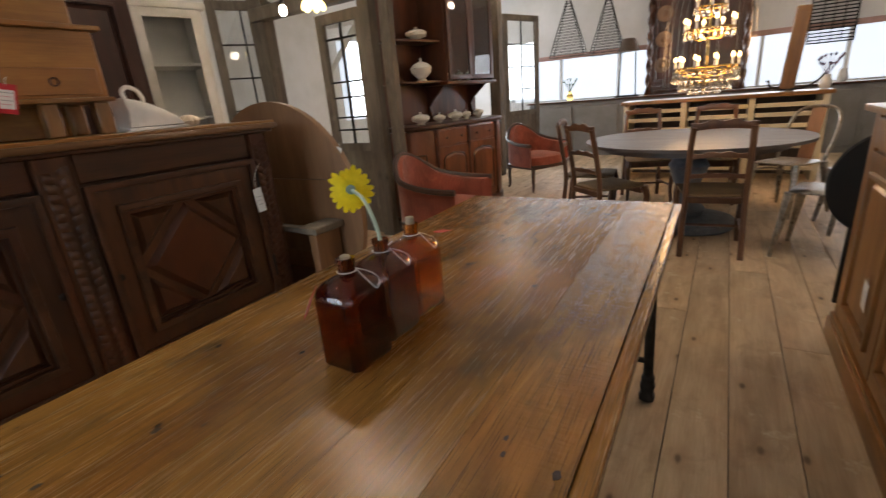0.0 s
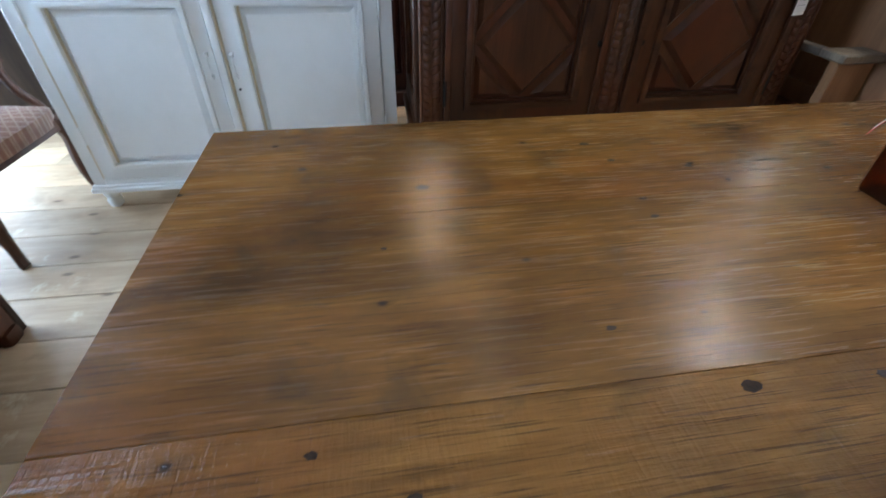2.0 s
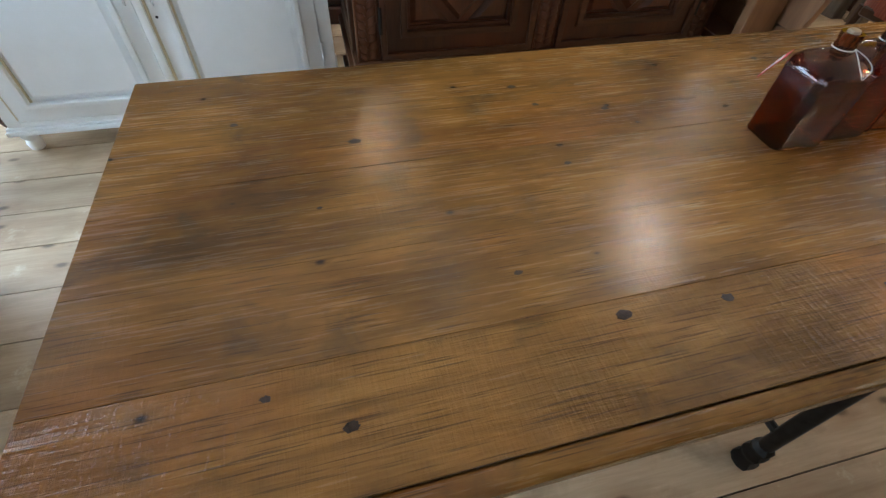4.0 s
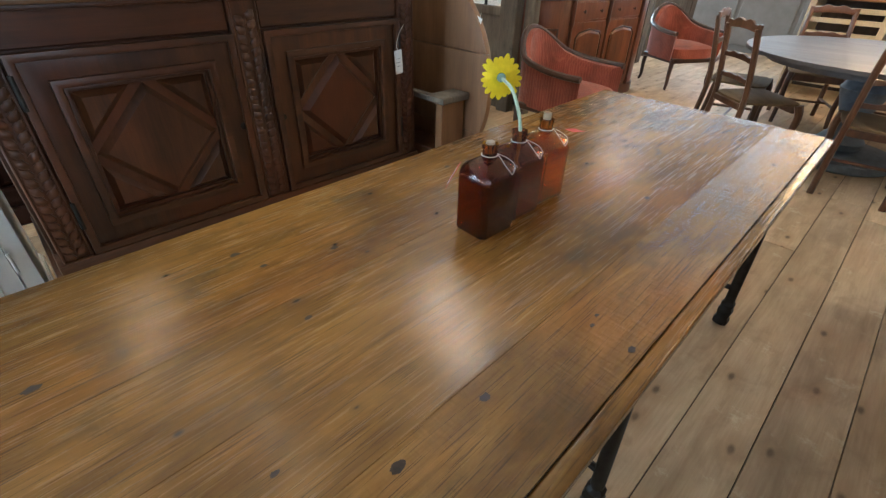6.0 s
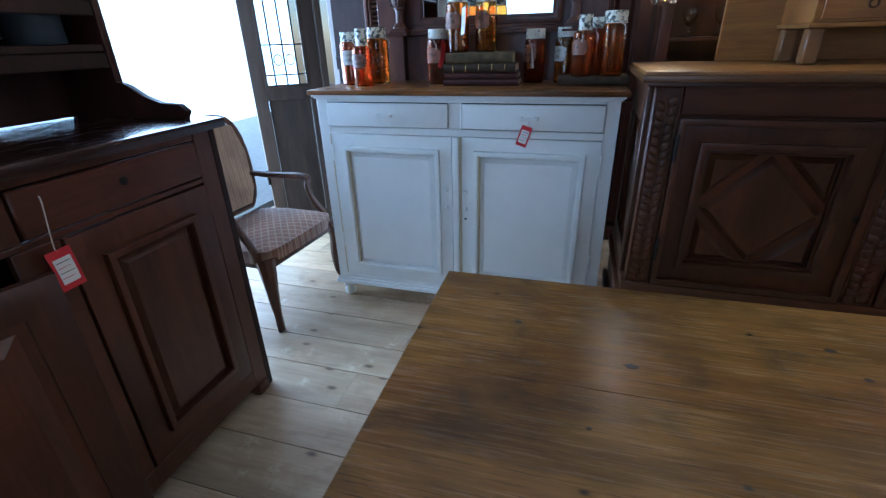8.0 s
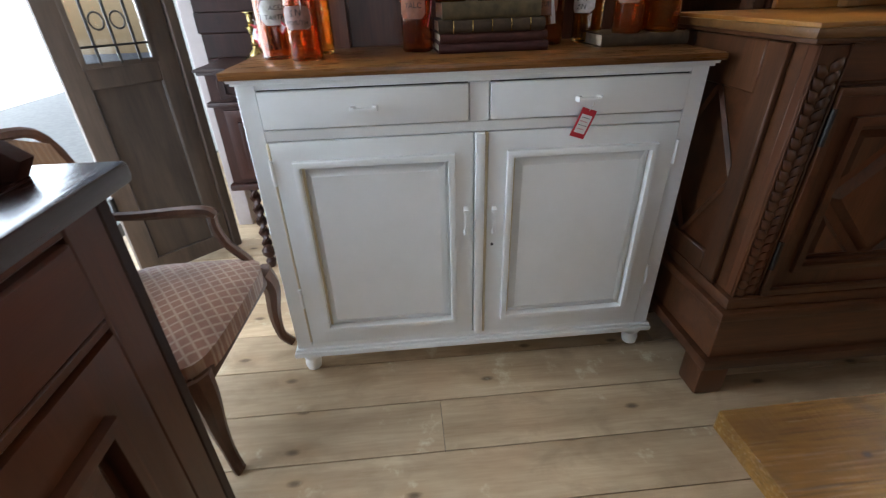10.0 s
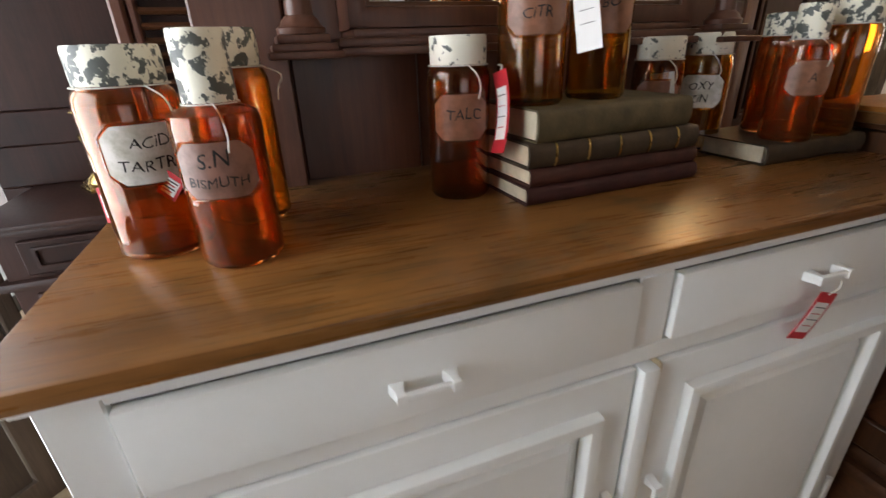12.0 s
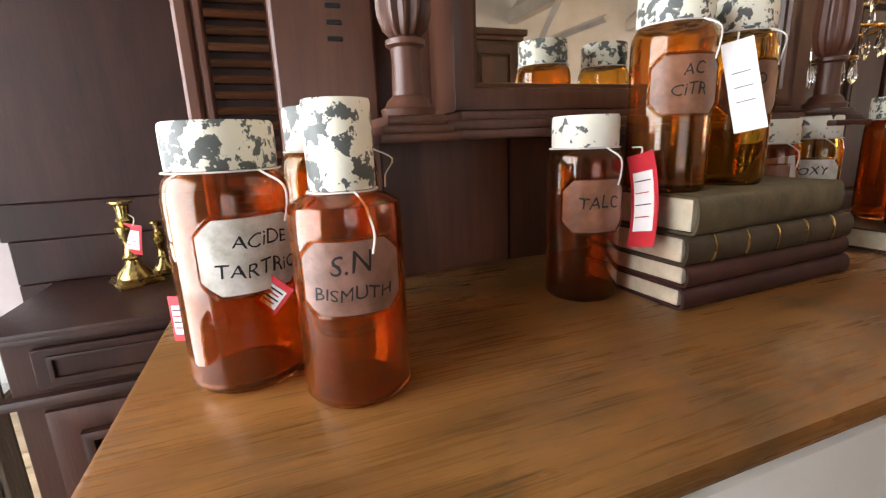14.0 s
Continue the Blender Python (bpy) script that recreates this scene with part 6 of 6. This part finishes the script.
        part("lid", lathe([(r * s, hh * s * tall) for r, hh in [(0.09, 0.091), (0.086, 0.098), (0.06, 0.122), (0.02, 0.135), (0.008, 0.14), (0.014, 0.15), (0.01, 0.16), (0.003, 0.163)]], 24, flute=12, depth=0.05), WARE, t)
        for k in (-1, 1):
            part("handle", tube(spline([(k * 0.08 * s, 0, 0.075 * s * tall), (k * 0.112 * s, 0, 0.085 * s * tall), (k * 0.108 * s, 0, 0.06 * s * tall), (k * 0.078 * s, 0, 0.055 * s * tall)], 3), 0.006 * s, 6), WARE, t)
    tureen(0.50, 0.31, 1.713, 1.2, tall=0.62)
    tureen(0.53, 0.31, 1.348, 1.2, tall=1.1)
    tureen(0.34, 0.2, 0.946, 1.05, tall=0.7)
    tureen(0.62, 0.2, 0.946, 0.72, tall=0.8)
    tureen(0.88, 0.2, 0.946, 0.95, tall=0.7)
    tureen(1.10, 0.22, 0.946, 0.6, tall=1.0)
    tureen(1.32, 0.22, 0.946, 0.7, tall=0.9)
    for k in range(4):
        tureen(0.80 + 0.16 * k, 0.3, 1.334, 0.45, tall=1.6)


crockery_hutch()


# ---- red armchairs ----
RED_VELVET = fabric("worn_red_velvet", (0.42, 0.115, 0.06), (0.32, 0.07, 0.04), 20)
FRAMEW = wood("black_brown_frame", (0.03, 0.014, 0.009), (0.09, 0.04, 0.024), 2, 0.32, 0.4, 1.0, 0.0, 0.3)


def tub_chair(m, label):
    """Low tub armchair; front +y."""
    c = empty_thing("armchair", m, label, "armchair", "red tub armchairs")
    part("seat", cushion(-0.27, 0.27, -0.22, 0.30, 0.30, 0.42, 0.04), RED_VELVET, c)
    part("seat_rail", B((-0.28, 0.28, 0.27, 0.30, 0.27, 0.32), (-0.28, -0.25, -0.2, 0.27, 0.27, 0.32), (0.25, 0.28, -0.2, 0.27, 0.27, 0.32), bevel=0.008), FRAMEW, c)
    bm = bmesh.new()
    n, rows, crest = 24, [], []
    for i in range(n + 1):
        t = i / n
        a = math.pi * (1.08 * t - 0.04)
        x, y = 0.31 * math.cos(a), -0.02 - 0.30 * math.sin(a)
        y += 0.26 * max(0.0, abs(2 * t - 1) - 0.62) / 0.38
        k = 0.5 + 0.5 * math.cos(2 * math.pi * (t - 0.5))
        top = 0.56 + 0.22 * k ** 1.3
        crest.append((x * 1.03, y * 1.03, top))
        rows.append([bm.verts.new(p) for p in ((x, y, 0.3), (x * 1.03, y * 1.03, top), (x * 0.86, y * 0.86, top - 0.01), (x * 0.80, y * 0.80, 0.52), (x * 0.84, y * 0.84, 0.3))])
    for p, q in zip(rows, rows[1:]):
        for i in range(5):
            bm.faces.new((p[i], p[(i + 1) % 5], q[(i + 1) % 5], q[i]))
    bm.faces.new(rows[0])
    bm.faces.new(list(reversed(rows[-1])))
    bmesh.ops.recalc_face_normals(bm, faces=bm.faces)
    part("tub_back", bm, RED_VELVET, c, "curved red upholstered back")
    part("crest_rail", tube(crest, 0.022, 8), FRAMEW, c, "dark carved crest rail")
    for x, y in ((-0.26, 0.27), (0.26, 0.27), (-0.2, -0.24), (0.2, -0.24)):
        part("leg", tube(spline([(x, y, 0.30), (x * 1.04, y * 1.03, 0.18), (x * 1.02, y * 1.02, 0.06), (x * 1.08, y * 1.06, 0.0)], 4), 0.02, 8, taper=[0.026 - 0.0011 * k for k in range(13)]), FRAMEW, c)
    return c


tub_chair(pose(-1.42, 3.42, 0, 0, 0, -88), "red velvet tub armchair with a dark carved rail")
tub_chair(pose(-1.66, 6.1, 0, 0, 0, -118), "red velvet tub armchair with a dark carved rail beside the hutch")


# ---- round dining table and chairs ----
def round_table():
    t = empty_thing("round_table", pose(0.16, 4.72, 0), "large round dark wooden pedestal dining table", "table")
    TOPW = wood("grey_brown_top", (0.05, 0.04, 0.034), (0.13, 0.105, 0.09), 0, 0.5, 0.3, 0.7, 0.0, 0.0)
    R = 0.80
    for i in range(6):
        a, b = -R + i * R / 3, -R + (i + 1) * R / 3
        zs = [a + 0.0006 + (b - a - 0.0012) * k / 8 for k in range(9)]
        pts = [(math.sqrt(max(0, R * R - y * y)), y) for y in zs] + [(-math.sqrt(max(0, R * R - y * y)), y) for y in reversed(zs)]
        if i in (0, 5):
            pts = [p for k, p in enumerate(pts) if k == 0 or (Vector(p) - Vector(pts[k - 1])).length > 1e-3]
        part("top_plank", slab(pts, 0.698, 0.72, 0.0), TOPW, t, smooth=False)
    part("rim", lathe([(0.60, 0.645), (0.66, 0.645), (0.66, 0.697), (0.60, 0.697)], 40), TOPW, t)
    PED = plain("grey_blue_pedestal", (0.16, 0.18, 0.20), 0.5, 0.001, 0.4)
    part("pedestal", lathe([(0.13, 0.09), (0.15, 0.14), (0.1, 0.2), (0.085, 0.32), (0.13, 0.44), (0.15, 0.5), (0.1, 0.58), (0.2, 0.644)], 20), PED, t, "grey-blue painted turned pedestal")
    part("base", lathe([(0.36, 0.0), (0.38, 0.02), (0.37, 0.06), (0.2, 0.09)], 28), PED, t)


round_table()
RUSH = wood("woven_rush", (0.10, 0.06, 0.025), (0.24, 0.155, 0.07), 0, 0.8, 0.3, 2.0, 0.0, 0.0, 0.004)


def ladder_chair(m, mat, label):
    """Country chair with a shaped ladder back; front +y."""
    c = empty_thing("dining_chair", m, label, "chair", "chairs round the table")
    part("seat", cushion(-0.22, 0.22, -0.2, 0.21, 0.415, 0.44, 0.006, taper=0.84), RUSH, c, "woven rush seat")
    for s in (-1, 1):
        part("back_leg", tube(spline([(s * 0.18, -0.23, 0.0), (s * 0.175, -0.2, 0.25), (s * 0.17, -0.19, 0.45), (s * 0.168, -0.23, 0.7), (s * 0.16, -0.265, 0.87)], 4), 0.019, 8), mat, c)
        part("front_leg", tube(spline([(s * 0.2, 0.18, 0.42), (s * 0.212, 0.2, 0.33), (s * 0.2, 0.19, 0.16), (s * 0.208, 0.205, 0.0)], 4), 0.02, 8, taper=[0.027 - 0.0009 * k for k in range(13)]), mat, c)
        part("side_stretcher", rod((s * 0.176, -0.2, 0.16), (s * 0.2, 0.18, 0.17), 0.011, 8), mat, c)
    def slat(z, y, w, h, dip):
        top = [(w * (k / 8 - 1), z + h / 2 + dip * (1 - (k / 8 - 1) ** 2) - 0.35 * dip * math.cos(3 * math.pi * (k / 8 - 1))) for k in range(17)]
        bot = [(x, z - h / 2 + dip * 0.7 * (1 - (x / w) ** 2)) for x, _ in reversed(top)]
        return slab(top + bot, y - 0.009, y + 0.009, 0.003, plane="xz")
    part("top_rail", slat(0.865, -0.26, 0.178, 0.045, 0.022), mat, c)
    part("middle_rail", slat(0.68, -0.225, 0.155, 0.03, 0.014), mat, c)
    part("lower_rail", slat(0.55, -0.2, 0.155, 0.028, 0.008), mat, c)
    part("seat_rail", B((-0.185, 0.185, 0.16, 0.19, 0.36, 0.414), bevel=0.006), mat, c)
    part("seat_rail", B((-0.155, 0.155, -0.205, -0.18, 0.37, 0.414), bevel=0.006), mat, c)
    part("front_stretcher", rod((-0.18, 0.0, 0.168), (0.18, 0.0, 0.168), 0.01, 8), mat, c)
    return c


chair = ladder_chair(pose(0.35, 4.12, 0, 0, 0, 6), CHAIRWOOD, "dark-stained wooden dining chair with a woven rush seat")
copy_thing(chair, pose(-0.37, 4.22, 0, 0, 0, -42))
copy_thing(chair, pose(-0.62, 4.72, 0, 0, 0, -84))
copy_thing(chair, pose(-0.28, 5.62, 0, 0, 0, 200))
copy_thing(chair, pose(0.30, 5.68, 0, 0, 0, 180))


def metal_chair(m):
    """Stacking sheet-steel chair; front +y."""
    c = empty_thing("metal_chair", m, "bare steel bistro chair with a curved back", "chair", "steel bistro chairs")
    part("seat", cushion(-0.19, 0.19, -0.17, 0.19, 0.425, 0.445, 0.004, taper=0.9), STEEL, c)
    hoop = [(-0.19, -0.12, 0.44), (-0.2, -0.2, 0.66), (-0.17, -0.25, 0.80), (-0.08, -0.27, 0.855), (0.08, -0.27, 0.855), (0.17, -0.25, 0.80), (0.2, -0.2, 0.66), (0.19, -0.12, 0.44)]
    part("back_hoop", tube(spline(hoop, 5), 0.013, 8), STEEL, c)
    o = part("back_splat", B((-0.06, 0.06, -0.002, 0.002, 0.0, 0.43), bevel=0.001), wood("splat_rust", (0.2, 0.09, 0.04), (0.36, 0.18, 0.09), 2, 0.5), c, "rusty brown splat")
    o.matrix_local = pose(0, -0.17, 0.43, 13, 0, 0)
    for x, y, ex, ey in ((-0.17, -0.15, -0.22, -0.23), (0.17, -0.15, 0.22, -0.23), (-0.17, 0.17, -0.21, 0.22), (0.17, 0.17, 0.21, 0.22)):
        part("leg", tube([(x, y, 0.43), ((x + ex) / 2, (y + ey) / 2, 0.2), (ex, ey, 0.0)], 0.018, 6, taper=[0.03, 0.02, 0.014]), STEEL, c)
    part("brace", tube(spline([(-0.18, 0.19, 0.36), (0, 0.19, 0.4), (0.18, 0.19, 0.36)], 4), 0.008, 6), STEEL, c)
    return c


steel = metal_chair(pose(0.99, 4.17, 0, 0, 0, 72))
copy_thing(steel, pose(0.88, 5.35, 0, 0, 0, 140))
copy_thing(steel, pose(1.30, 4.85, 0, 0, 0, 95))
copy_thing(steel, pose(1.75, 5.9, 0, 0, 0, 100))


# ---- chandelier in its glass dome ----
def chandelier():
    c = empty_thing("chandelier", pose(0.19, 5.35, 1.02), "tiered crystal chandelier with glowing candle bulbs in a wire dome", "chandelier")
    CRYSTAL = glass("crystal", (0.98, 0.96, 0.92), 0.0, 1.5)
    part("stem", rod((0, 0, 0.05), (0, 0, TOP - 1.02), 0.012, 8), BRASS, c)
    rng = random.Random(8)
    for tier, (r, z, n) in enumerate(((0.24, 0.23, 10), (0.19, 0.53, 8), (0.12, 0.70, 6))):
        part("ring", tube([(r * math.cos(k * math.pi / 12), r * math.sin(k * math.pi / 12), z) for k in range(25)], 0.007, 6), BRASS, c)
        for k in range(n):
            a = 2 * math.pi * k / n + tier * 0.3
            x, y = r * math.cos(a), r * math.sin(a)
            part("arm", tube(spline([(0, 0, z - 0.06), (x * 0.5, y * 0.5, z - 0.08), (x, y, z)], 4), 0.005, 6), BRASS, c)
            cd = part("candle", rod((x, y, z), (x, y, z + 0.06), 0.009, 8), CARD, c)
            part("candle_bulb", lathe([(0.008, 0.06), (0.013, 0.072), (0.012, 0.083), (0.003, 0.102)], 8, (x, y, z)), glow("candle_glow", (1.0, 0.60, 0.22), 14.0) if not (tier or k) else bpy.data.materials["candle_glow"], cd, "glowing candle bulb").visible_shadow = False
        for k in range(n * 3):
            a = 2 * math.pi * k / (n * 3)
            L = rng.uniform(0.05, 0.08)
            part("crystal_drop", lathe([(0.002, -L), (0.010, -L * 0.75), (0.008, -L * 0.55), (0.002, -L * 0.45), (0.006, -L * 0.35), (0.002, -0.005)], 6, (r * math.cos(a), r * math.sin(a), z - 0.005)), CRYSTAL, c, smooth=False)
    for r, z, n in ((0.25, 0.20, 30), (0.20, 0.13, 24), (0.12, 0.10, 16)):
        part("ring", tube([(r * math.cos(k * math.pi / 12), r * math.sin(k * math.pi / 12), z) for k in range(25)], 0.005, 6), BRASS, c)
        for k in range(n):
            a = 2 * math.pi * k / n
            part("crystal_drop", lathe([(0.002, -0.10), (0.014, -0.075), (0.010, -0.045), (0.003, -0.005)], 6, (r * math.cos(a), r * math.sin(a), z)), CRYSTAL, c, smooth=False)
    for k in range(14):
        a = 2 * math.pi * k / 14
        ca, sa = math.cos(a), math.sin(a)
        part("dome_wire", tube(spline([(0.33 * ca, 0.33 * sa, 0.08), (0.335 * ca, 0.335 * sa, 0.5), (0.30 * ca, 0.30 * sa, 0.78), (0.18 * ca, 0.18 * sa, 0.95), (0.02 * ca, 0.02 * sa, 1.0)], 4), 0.0014, 4), STEEL, c, "thin dome wire")


chandelier()
bulb_lamp((0.19, 5.35, 1.45), 48, (1.0, 0.58, 0.24), 0.2)


def crystal_lamp():
    c = empty_thing("crystal_lamp", pose(-2.04, 0.43, 1.36), "small crystal basket lamp with glowing bulbs on a chain", "lamp")
    CRYSTAL = bpy.data.materials["crystal"]
    part("chain", rod((0, 0, 0.2), (0, 0, TOP - 1.36), 0.006, 6), BRASS, c)
    for r, z, n in ((0.13, 0.20, 20), (0.09, 0.12, 14), (0.045, 0.06, 8)):
        part("ring", tube([(r * math.cos(k * math.pi / 10), r * math.sin(k * math.pi / 10), z) for k in range(21)], 0.005, 6), BRASS, c)
        for k in range(n):
            a = 2 * math.pi * k / n
            part("crystal_drop", lathe([(0.002, -0.06), (0.009, -0.045), (0.007, -0.025), (0.002, -0.004)], 6, (r * math.cos(a), r * math.sin(a), z)), CRYSTAL, c, smooth=False)
    for k in range(3):
        a = 2 * math.pi * k / 3
        part("candle_bulb", lathe([(0.009, 0.2), (0.016, 0.218), (0.015, 0.235), (0.003, 0.26)], 8, (0.06 * math.cos(a), 0.06 * math.sin(a), 0)), bpy.data.materials["candle_glow"], c, "glowing candle bulb").visible_shadow = False
        part("arm", tube([(0, 0, 0.2), (0.06 * math.cos(a), 0.06 * math.sin(a), 0.2)], 0.004, 6), BRASS, c)


crystal_lamp()
bulb_lamp((-2.04, 0.43, 1.60), 11, (1.0, 0.66, 0.32), 0.05)


# ---- far end of the shop ----
def cream_counter():
    c = empty_thing("shelf_counter", pose(-0.72, 6.75, 0), "cream-painted open shop counter with slatted shelves and a wooden top", "counter")
    CR = paint("cream_paint", (0.62, 0.54, 0.38), 0.5, 0.2, 4)
    W, D = 2.0, 0.5
    part("top", B((-0.03, W + 0.03, -0.04, D, 0.91, 0.95), bevel=0.006), LIGHT_OAK, c)
    for x in (0.0, W / 3 - 0.03, 2 * W / 3 - 0.03, W - 0.06):
        part("upright", B((x, x + 0.06, 0.0, D - 0.02, 0.0, 0.908), bevel=0.004), CR, c)
    for z in (0.12, 0.36, 0.58, 0.70, 0.80):
        for i in range(3):
            a = 0.062 + i * (W / 3 - 0.011)
            part("rail", B((a, a + W / 3 - 0.085, 0.0, 0.03, z, z + 0.045), bevel=0.004), CR, c)
    part("back", B((0.0, W, D - 0.018, D, 0.0, 0.905), bevel=0), BROWN_OLD, c)


cream_counter()


def grey_counter():
    c = empty_thing("long_counter", pose(-2.8, 8.98, 0), "grey-painted panelled counter along the far wall", "counter")
    part("body", B((0, 5.6, 0.02, 0.5, 0.0, 0.93), bevel=0.004), GREYPAINT, c)
    for i in range(7):
        part("panel", B((0.06 + i * 0.79, 0.79 + i * 0.79, 0.0, 0.019, 0.1, 0.86), bevel=0.008), GREYPAINT, c)
    part("top", B((-0.03, 5.63, -0.03, 0.58, 0.93, 0.96), bevel=0.006), OAK_X, c)


grey_counter()
for i in range(5):
    thing("window_bar", B((-0.025, 0.025, -0.03, 0.03, 0.98, 1.72), bevel=0.004), WHITE, pose(-2.4 + i * 1.05, 9.66, 0), "white window bar of the long far window", "window bar", kind="structure")
thing("window_trim", B((-3.45, 2.65, -0.02, 0.02, 1.70, 1.78), bevel=0.004), paint("faded_red_trim", (0.50, 0.30, 0.26), 0.6, 0.3), pose(0, 9.575, 0), "faded pinkish trim over the far window", "trim", kind="structure")


def wire_cage(x, y, z0, z1, w):
    c = empty_thing("wire_lampshade", pose(x, y, z0), "black wire pyramid lampshade hanging on the wall", "lampshade", "wire pyramid shades")
    h = z1 - z0
    corners = [(sx * w / 2, sy * 0.11) for sx, sy in ((-1, -1), (1, -1), (1, 1), (-1, 1))]
    for a, b in corners:
        part("edge_wire", tube([(a, b, 0), (0.03 * a / abs(a), 0.03 * b / abs(b), h)], 0.009, 5), IRON, c)
    for k in range(20):
        t = k / 20
        pts = [(a * (1 - t) + 0.03 * t * (1 if a > 0 else -1), b * (1 - t) + 0.03 * t * (1 if b > 0 else -1), h * t) for a, b in corners]
        part("ring_wire", tube(pts + [pts[0]], 0.004, 4), IRON, c)
    part("hook", tube([(0, 0, h), (0, 0, TOP - z0)], 0.004, 5), IRON, c)


wire_cage(-2.15, 9.25, 1.72, 2.62, 0.62)
wire_cage(-1.48, 9.25, 1.68, 2.55, 0.55)


def lantern_stand():
    l = empty_thing("table_lamp", pose(-1.12, 9.2, 0.961), "tall dark iron frame lamp with a small brown shade", "lamp")
    for x in (-0.14, 0.14):
        part("post", rod((x, 0, 0), (x * 0.8, 0, 0.72), 0.012, 6), IRON, l)
    part("base", B((-0.18, 0.18, -0.09, 0.09, 0.0, 0.03), bevel=0.006), IRON, l)
    part("shade", lathe([(0.17, 0.72), (0.175, 0.725), (0.10, 0.92), (0.09, 0.92)], 20), plain("brown_shade", (0.1, 0.07, 0.05), 0.8), l)


lantern_stand()


def anchor():
    a = empty_thing("anchor", pose(0.97, 6.95, 0.952) @ Matrix.Scale(0.56, 4), "old dark iron anchor lying on the counter", "anchor")
    part("arms", tube(spline([(-0.4, 0, 0.2), (-0.36, 0, 0.1), (-0.2, 0, 0.04), (0.0, 0, 0.025), (0.2, 0, 0.06), (0.36, 0, 0.16), (0.44, 0, 0.26)], 4), 0.018, 8), IRON, a)
    part("shank", tube([(0.0, 0, 0.03), (0.06, 0.1, 0.05)], 0.02, 8), IRON, a)
    part("fluke", lathe([(0.01, 0), (0.05, 0.01), (0.002, 0.03)], 8, (-0.41, 0, 0.2)), IRON, a)
    part("fluke", lathe([(0.01, 0), (0.05, 0.01), (0.002, 0.03)], 8, (0.45, 0, 0.26)), IRON, a)


anchor()
thing("old_plank", B((-0.07, 0.07, -0.03, 0.03, 0, 0.86), bevel=0.012), LIGHT_OAK_Z, pose(0.93, 7.15, 0.952, 0, 4, 0), "upright weathered brown plank on the counter", "plank")


def wall_grille():
    g = empty_thing("wall_grille", pose(1.55, 9.5, 1.5), "black iron slatted grille hanging on the white wall", "grille")
    part("frame", frame_strip(-0.27, 0.27, 0, 0.75, 0.02, -0.01, 0.01), IRON, g)
    for k in range(15):
        part("slat", B((-0.25, 0.25, -0.006, 0.006, 0.04 + k * 0.046, 0.058 + k * 0.046), bevel=0), IRON, g)
    for x in (-0.12, 0.0, 0.12):
        part("upright", B((x - 0.006, x + 0.006, -0.012, -0.0065, 0.02, 0.73), bevel=0), IRON, g)


wall_grille()


def vase(x, y, z, s, mat, label, leaf=None):
    v = empty_thing("vase", pose(x, y, z), label, "vase", "vases")
    part("body", lathe([(r * s, h * s) for r, h in [(0.04, 0), (0.06, 0.03), (0.065, 0.08), (0.045, 0.13), (0.05, 0.16)]], 16), mat, v)
    if leaf:
        rng = random.Random(5)
        for k in range(16):
            a, L = rng.uniform(0, 6.28), rng.uniform(0.1, 0.22) * s
            tip = Vector((math.cos(a) * L * 0.6, math.sin(a) * L * 0.6, 0.16 * s + L))
            part("stem", tube([(0, 0, 0.14 * s), tuple(tip)], 0.003, 4), leaf, v)
            part("leaf", lathe([(0.002, -0.02), (0.016, 0.0), (0.002, 0.02)], 6, tip), leaf, v)


GREEN = plain("leaf_green", (0.09, 0.14, 0.05), 0.6, 0.001, 0.4)
vase(-2.1, 9.2, 0.961, 1.0, AMBER_YEL, "small yellow glass vase with green sprigs", GREEN)
vase(1.25, 7.0, 0.952, 0.9, WARE, "white vase with purple and green sprigs", plain("mauve", (0.2, 0.14, 0.2), 0.7))
vase(1.72, 9.2, 0.961, 1.1, WARE, "plain white glazed vase on the counter")


def back_cabinet():
    c = tall_wardrobe(pose(-0.82, 9.45, 0, 0, 0, 0), 1.36, 2.6, 0.12, OAK_Z, "tall dark carved oak cabinet front against the end wall")
    for z in (1.42, 1.82, 2.2):
        part("rosette", lathe([(0.12, 0.0), (0.12, -0.012), (0.09, -0.02), (0.05, -0.012), (0.02, -0.028)], 20, (0.2, -0.03, z), axis="y"), WALNUT, c, "pale carved rosette")
    for x in (0.0, 1.36):
        part("twist_column", twisted((x, -0.06, 0.96), (x, -0.06, 2.55), 0.05, 7), OAK_Z, c, "barley-twist column")


back_cabinet()
tall_wardrobe(pose(3.3, 7.6, 0, 0, 0, -90), 1.1, 2.3, 0.5, MAHOG, "tall mahogany wardrobe against the east wall")


def room_post(x, y, label):
    rough_post(x, y, 0.16, 0.14, TOP, label)


room_post(-2.5, 6.9, "tall weathered grey timber post of the inner doorway")
glazed_leaf("glazed_door", pose(-2.58, 7.4, 0.0, 0, 0, 70), 0.8, 2.3, 2, 4, 0.9, GREYWOOD, "weathered grey glazed door beside the far windows")


# ---- floor boards ----
def floor_boards():
    rng = random.Random(4)
    fl = empty_thing("floor", pose(0, 0, 0), "wide worn pine floor boards with knots and dark joints", "floor", kind="structure")
    x = X0
    while x < X1 - 0.05:
        w = min(rng.uniform(0.17, 0.235), X1 - x)
        y = Y0 - rng.uniform(0, 2.0)
        while y < Y1:
            L = rng.uniform(2.4, 3.8)
            a, b = max(y, Y0), min(y + L, Y1)
            if b - a > 0.05:
                h = rng.uniform(-0.0012, 0.0)
                part("board", B((x + 0.0019, x + w - 0.0019, a + 0.001, b - 0.001, -0.024, h), bevel=0), FLOOR, fl, smooth=False)
            y += L
        x += w


floor_boards()
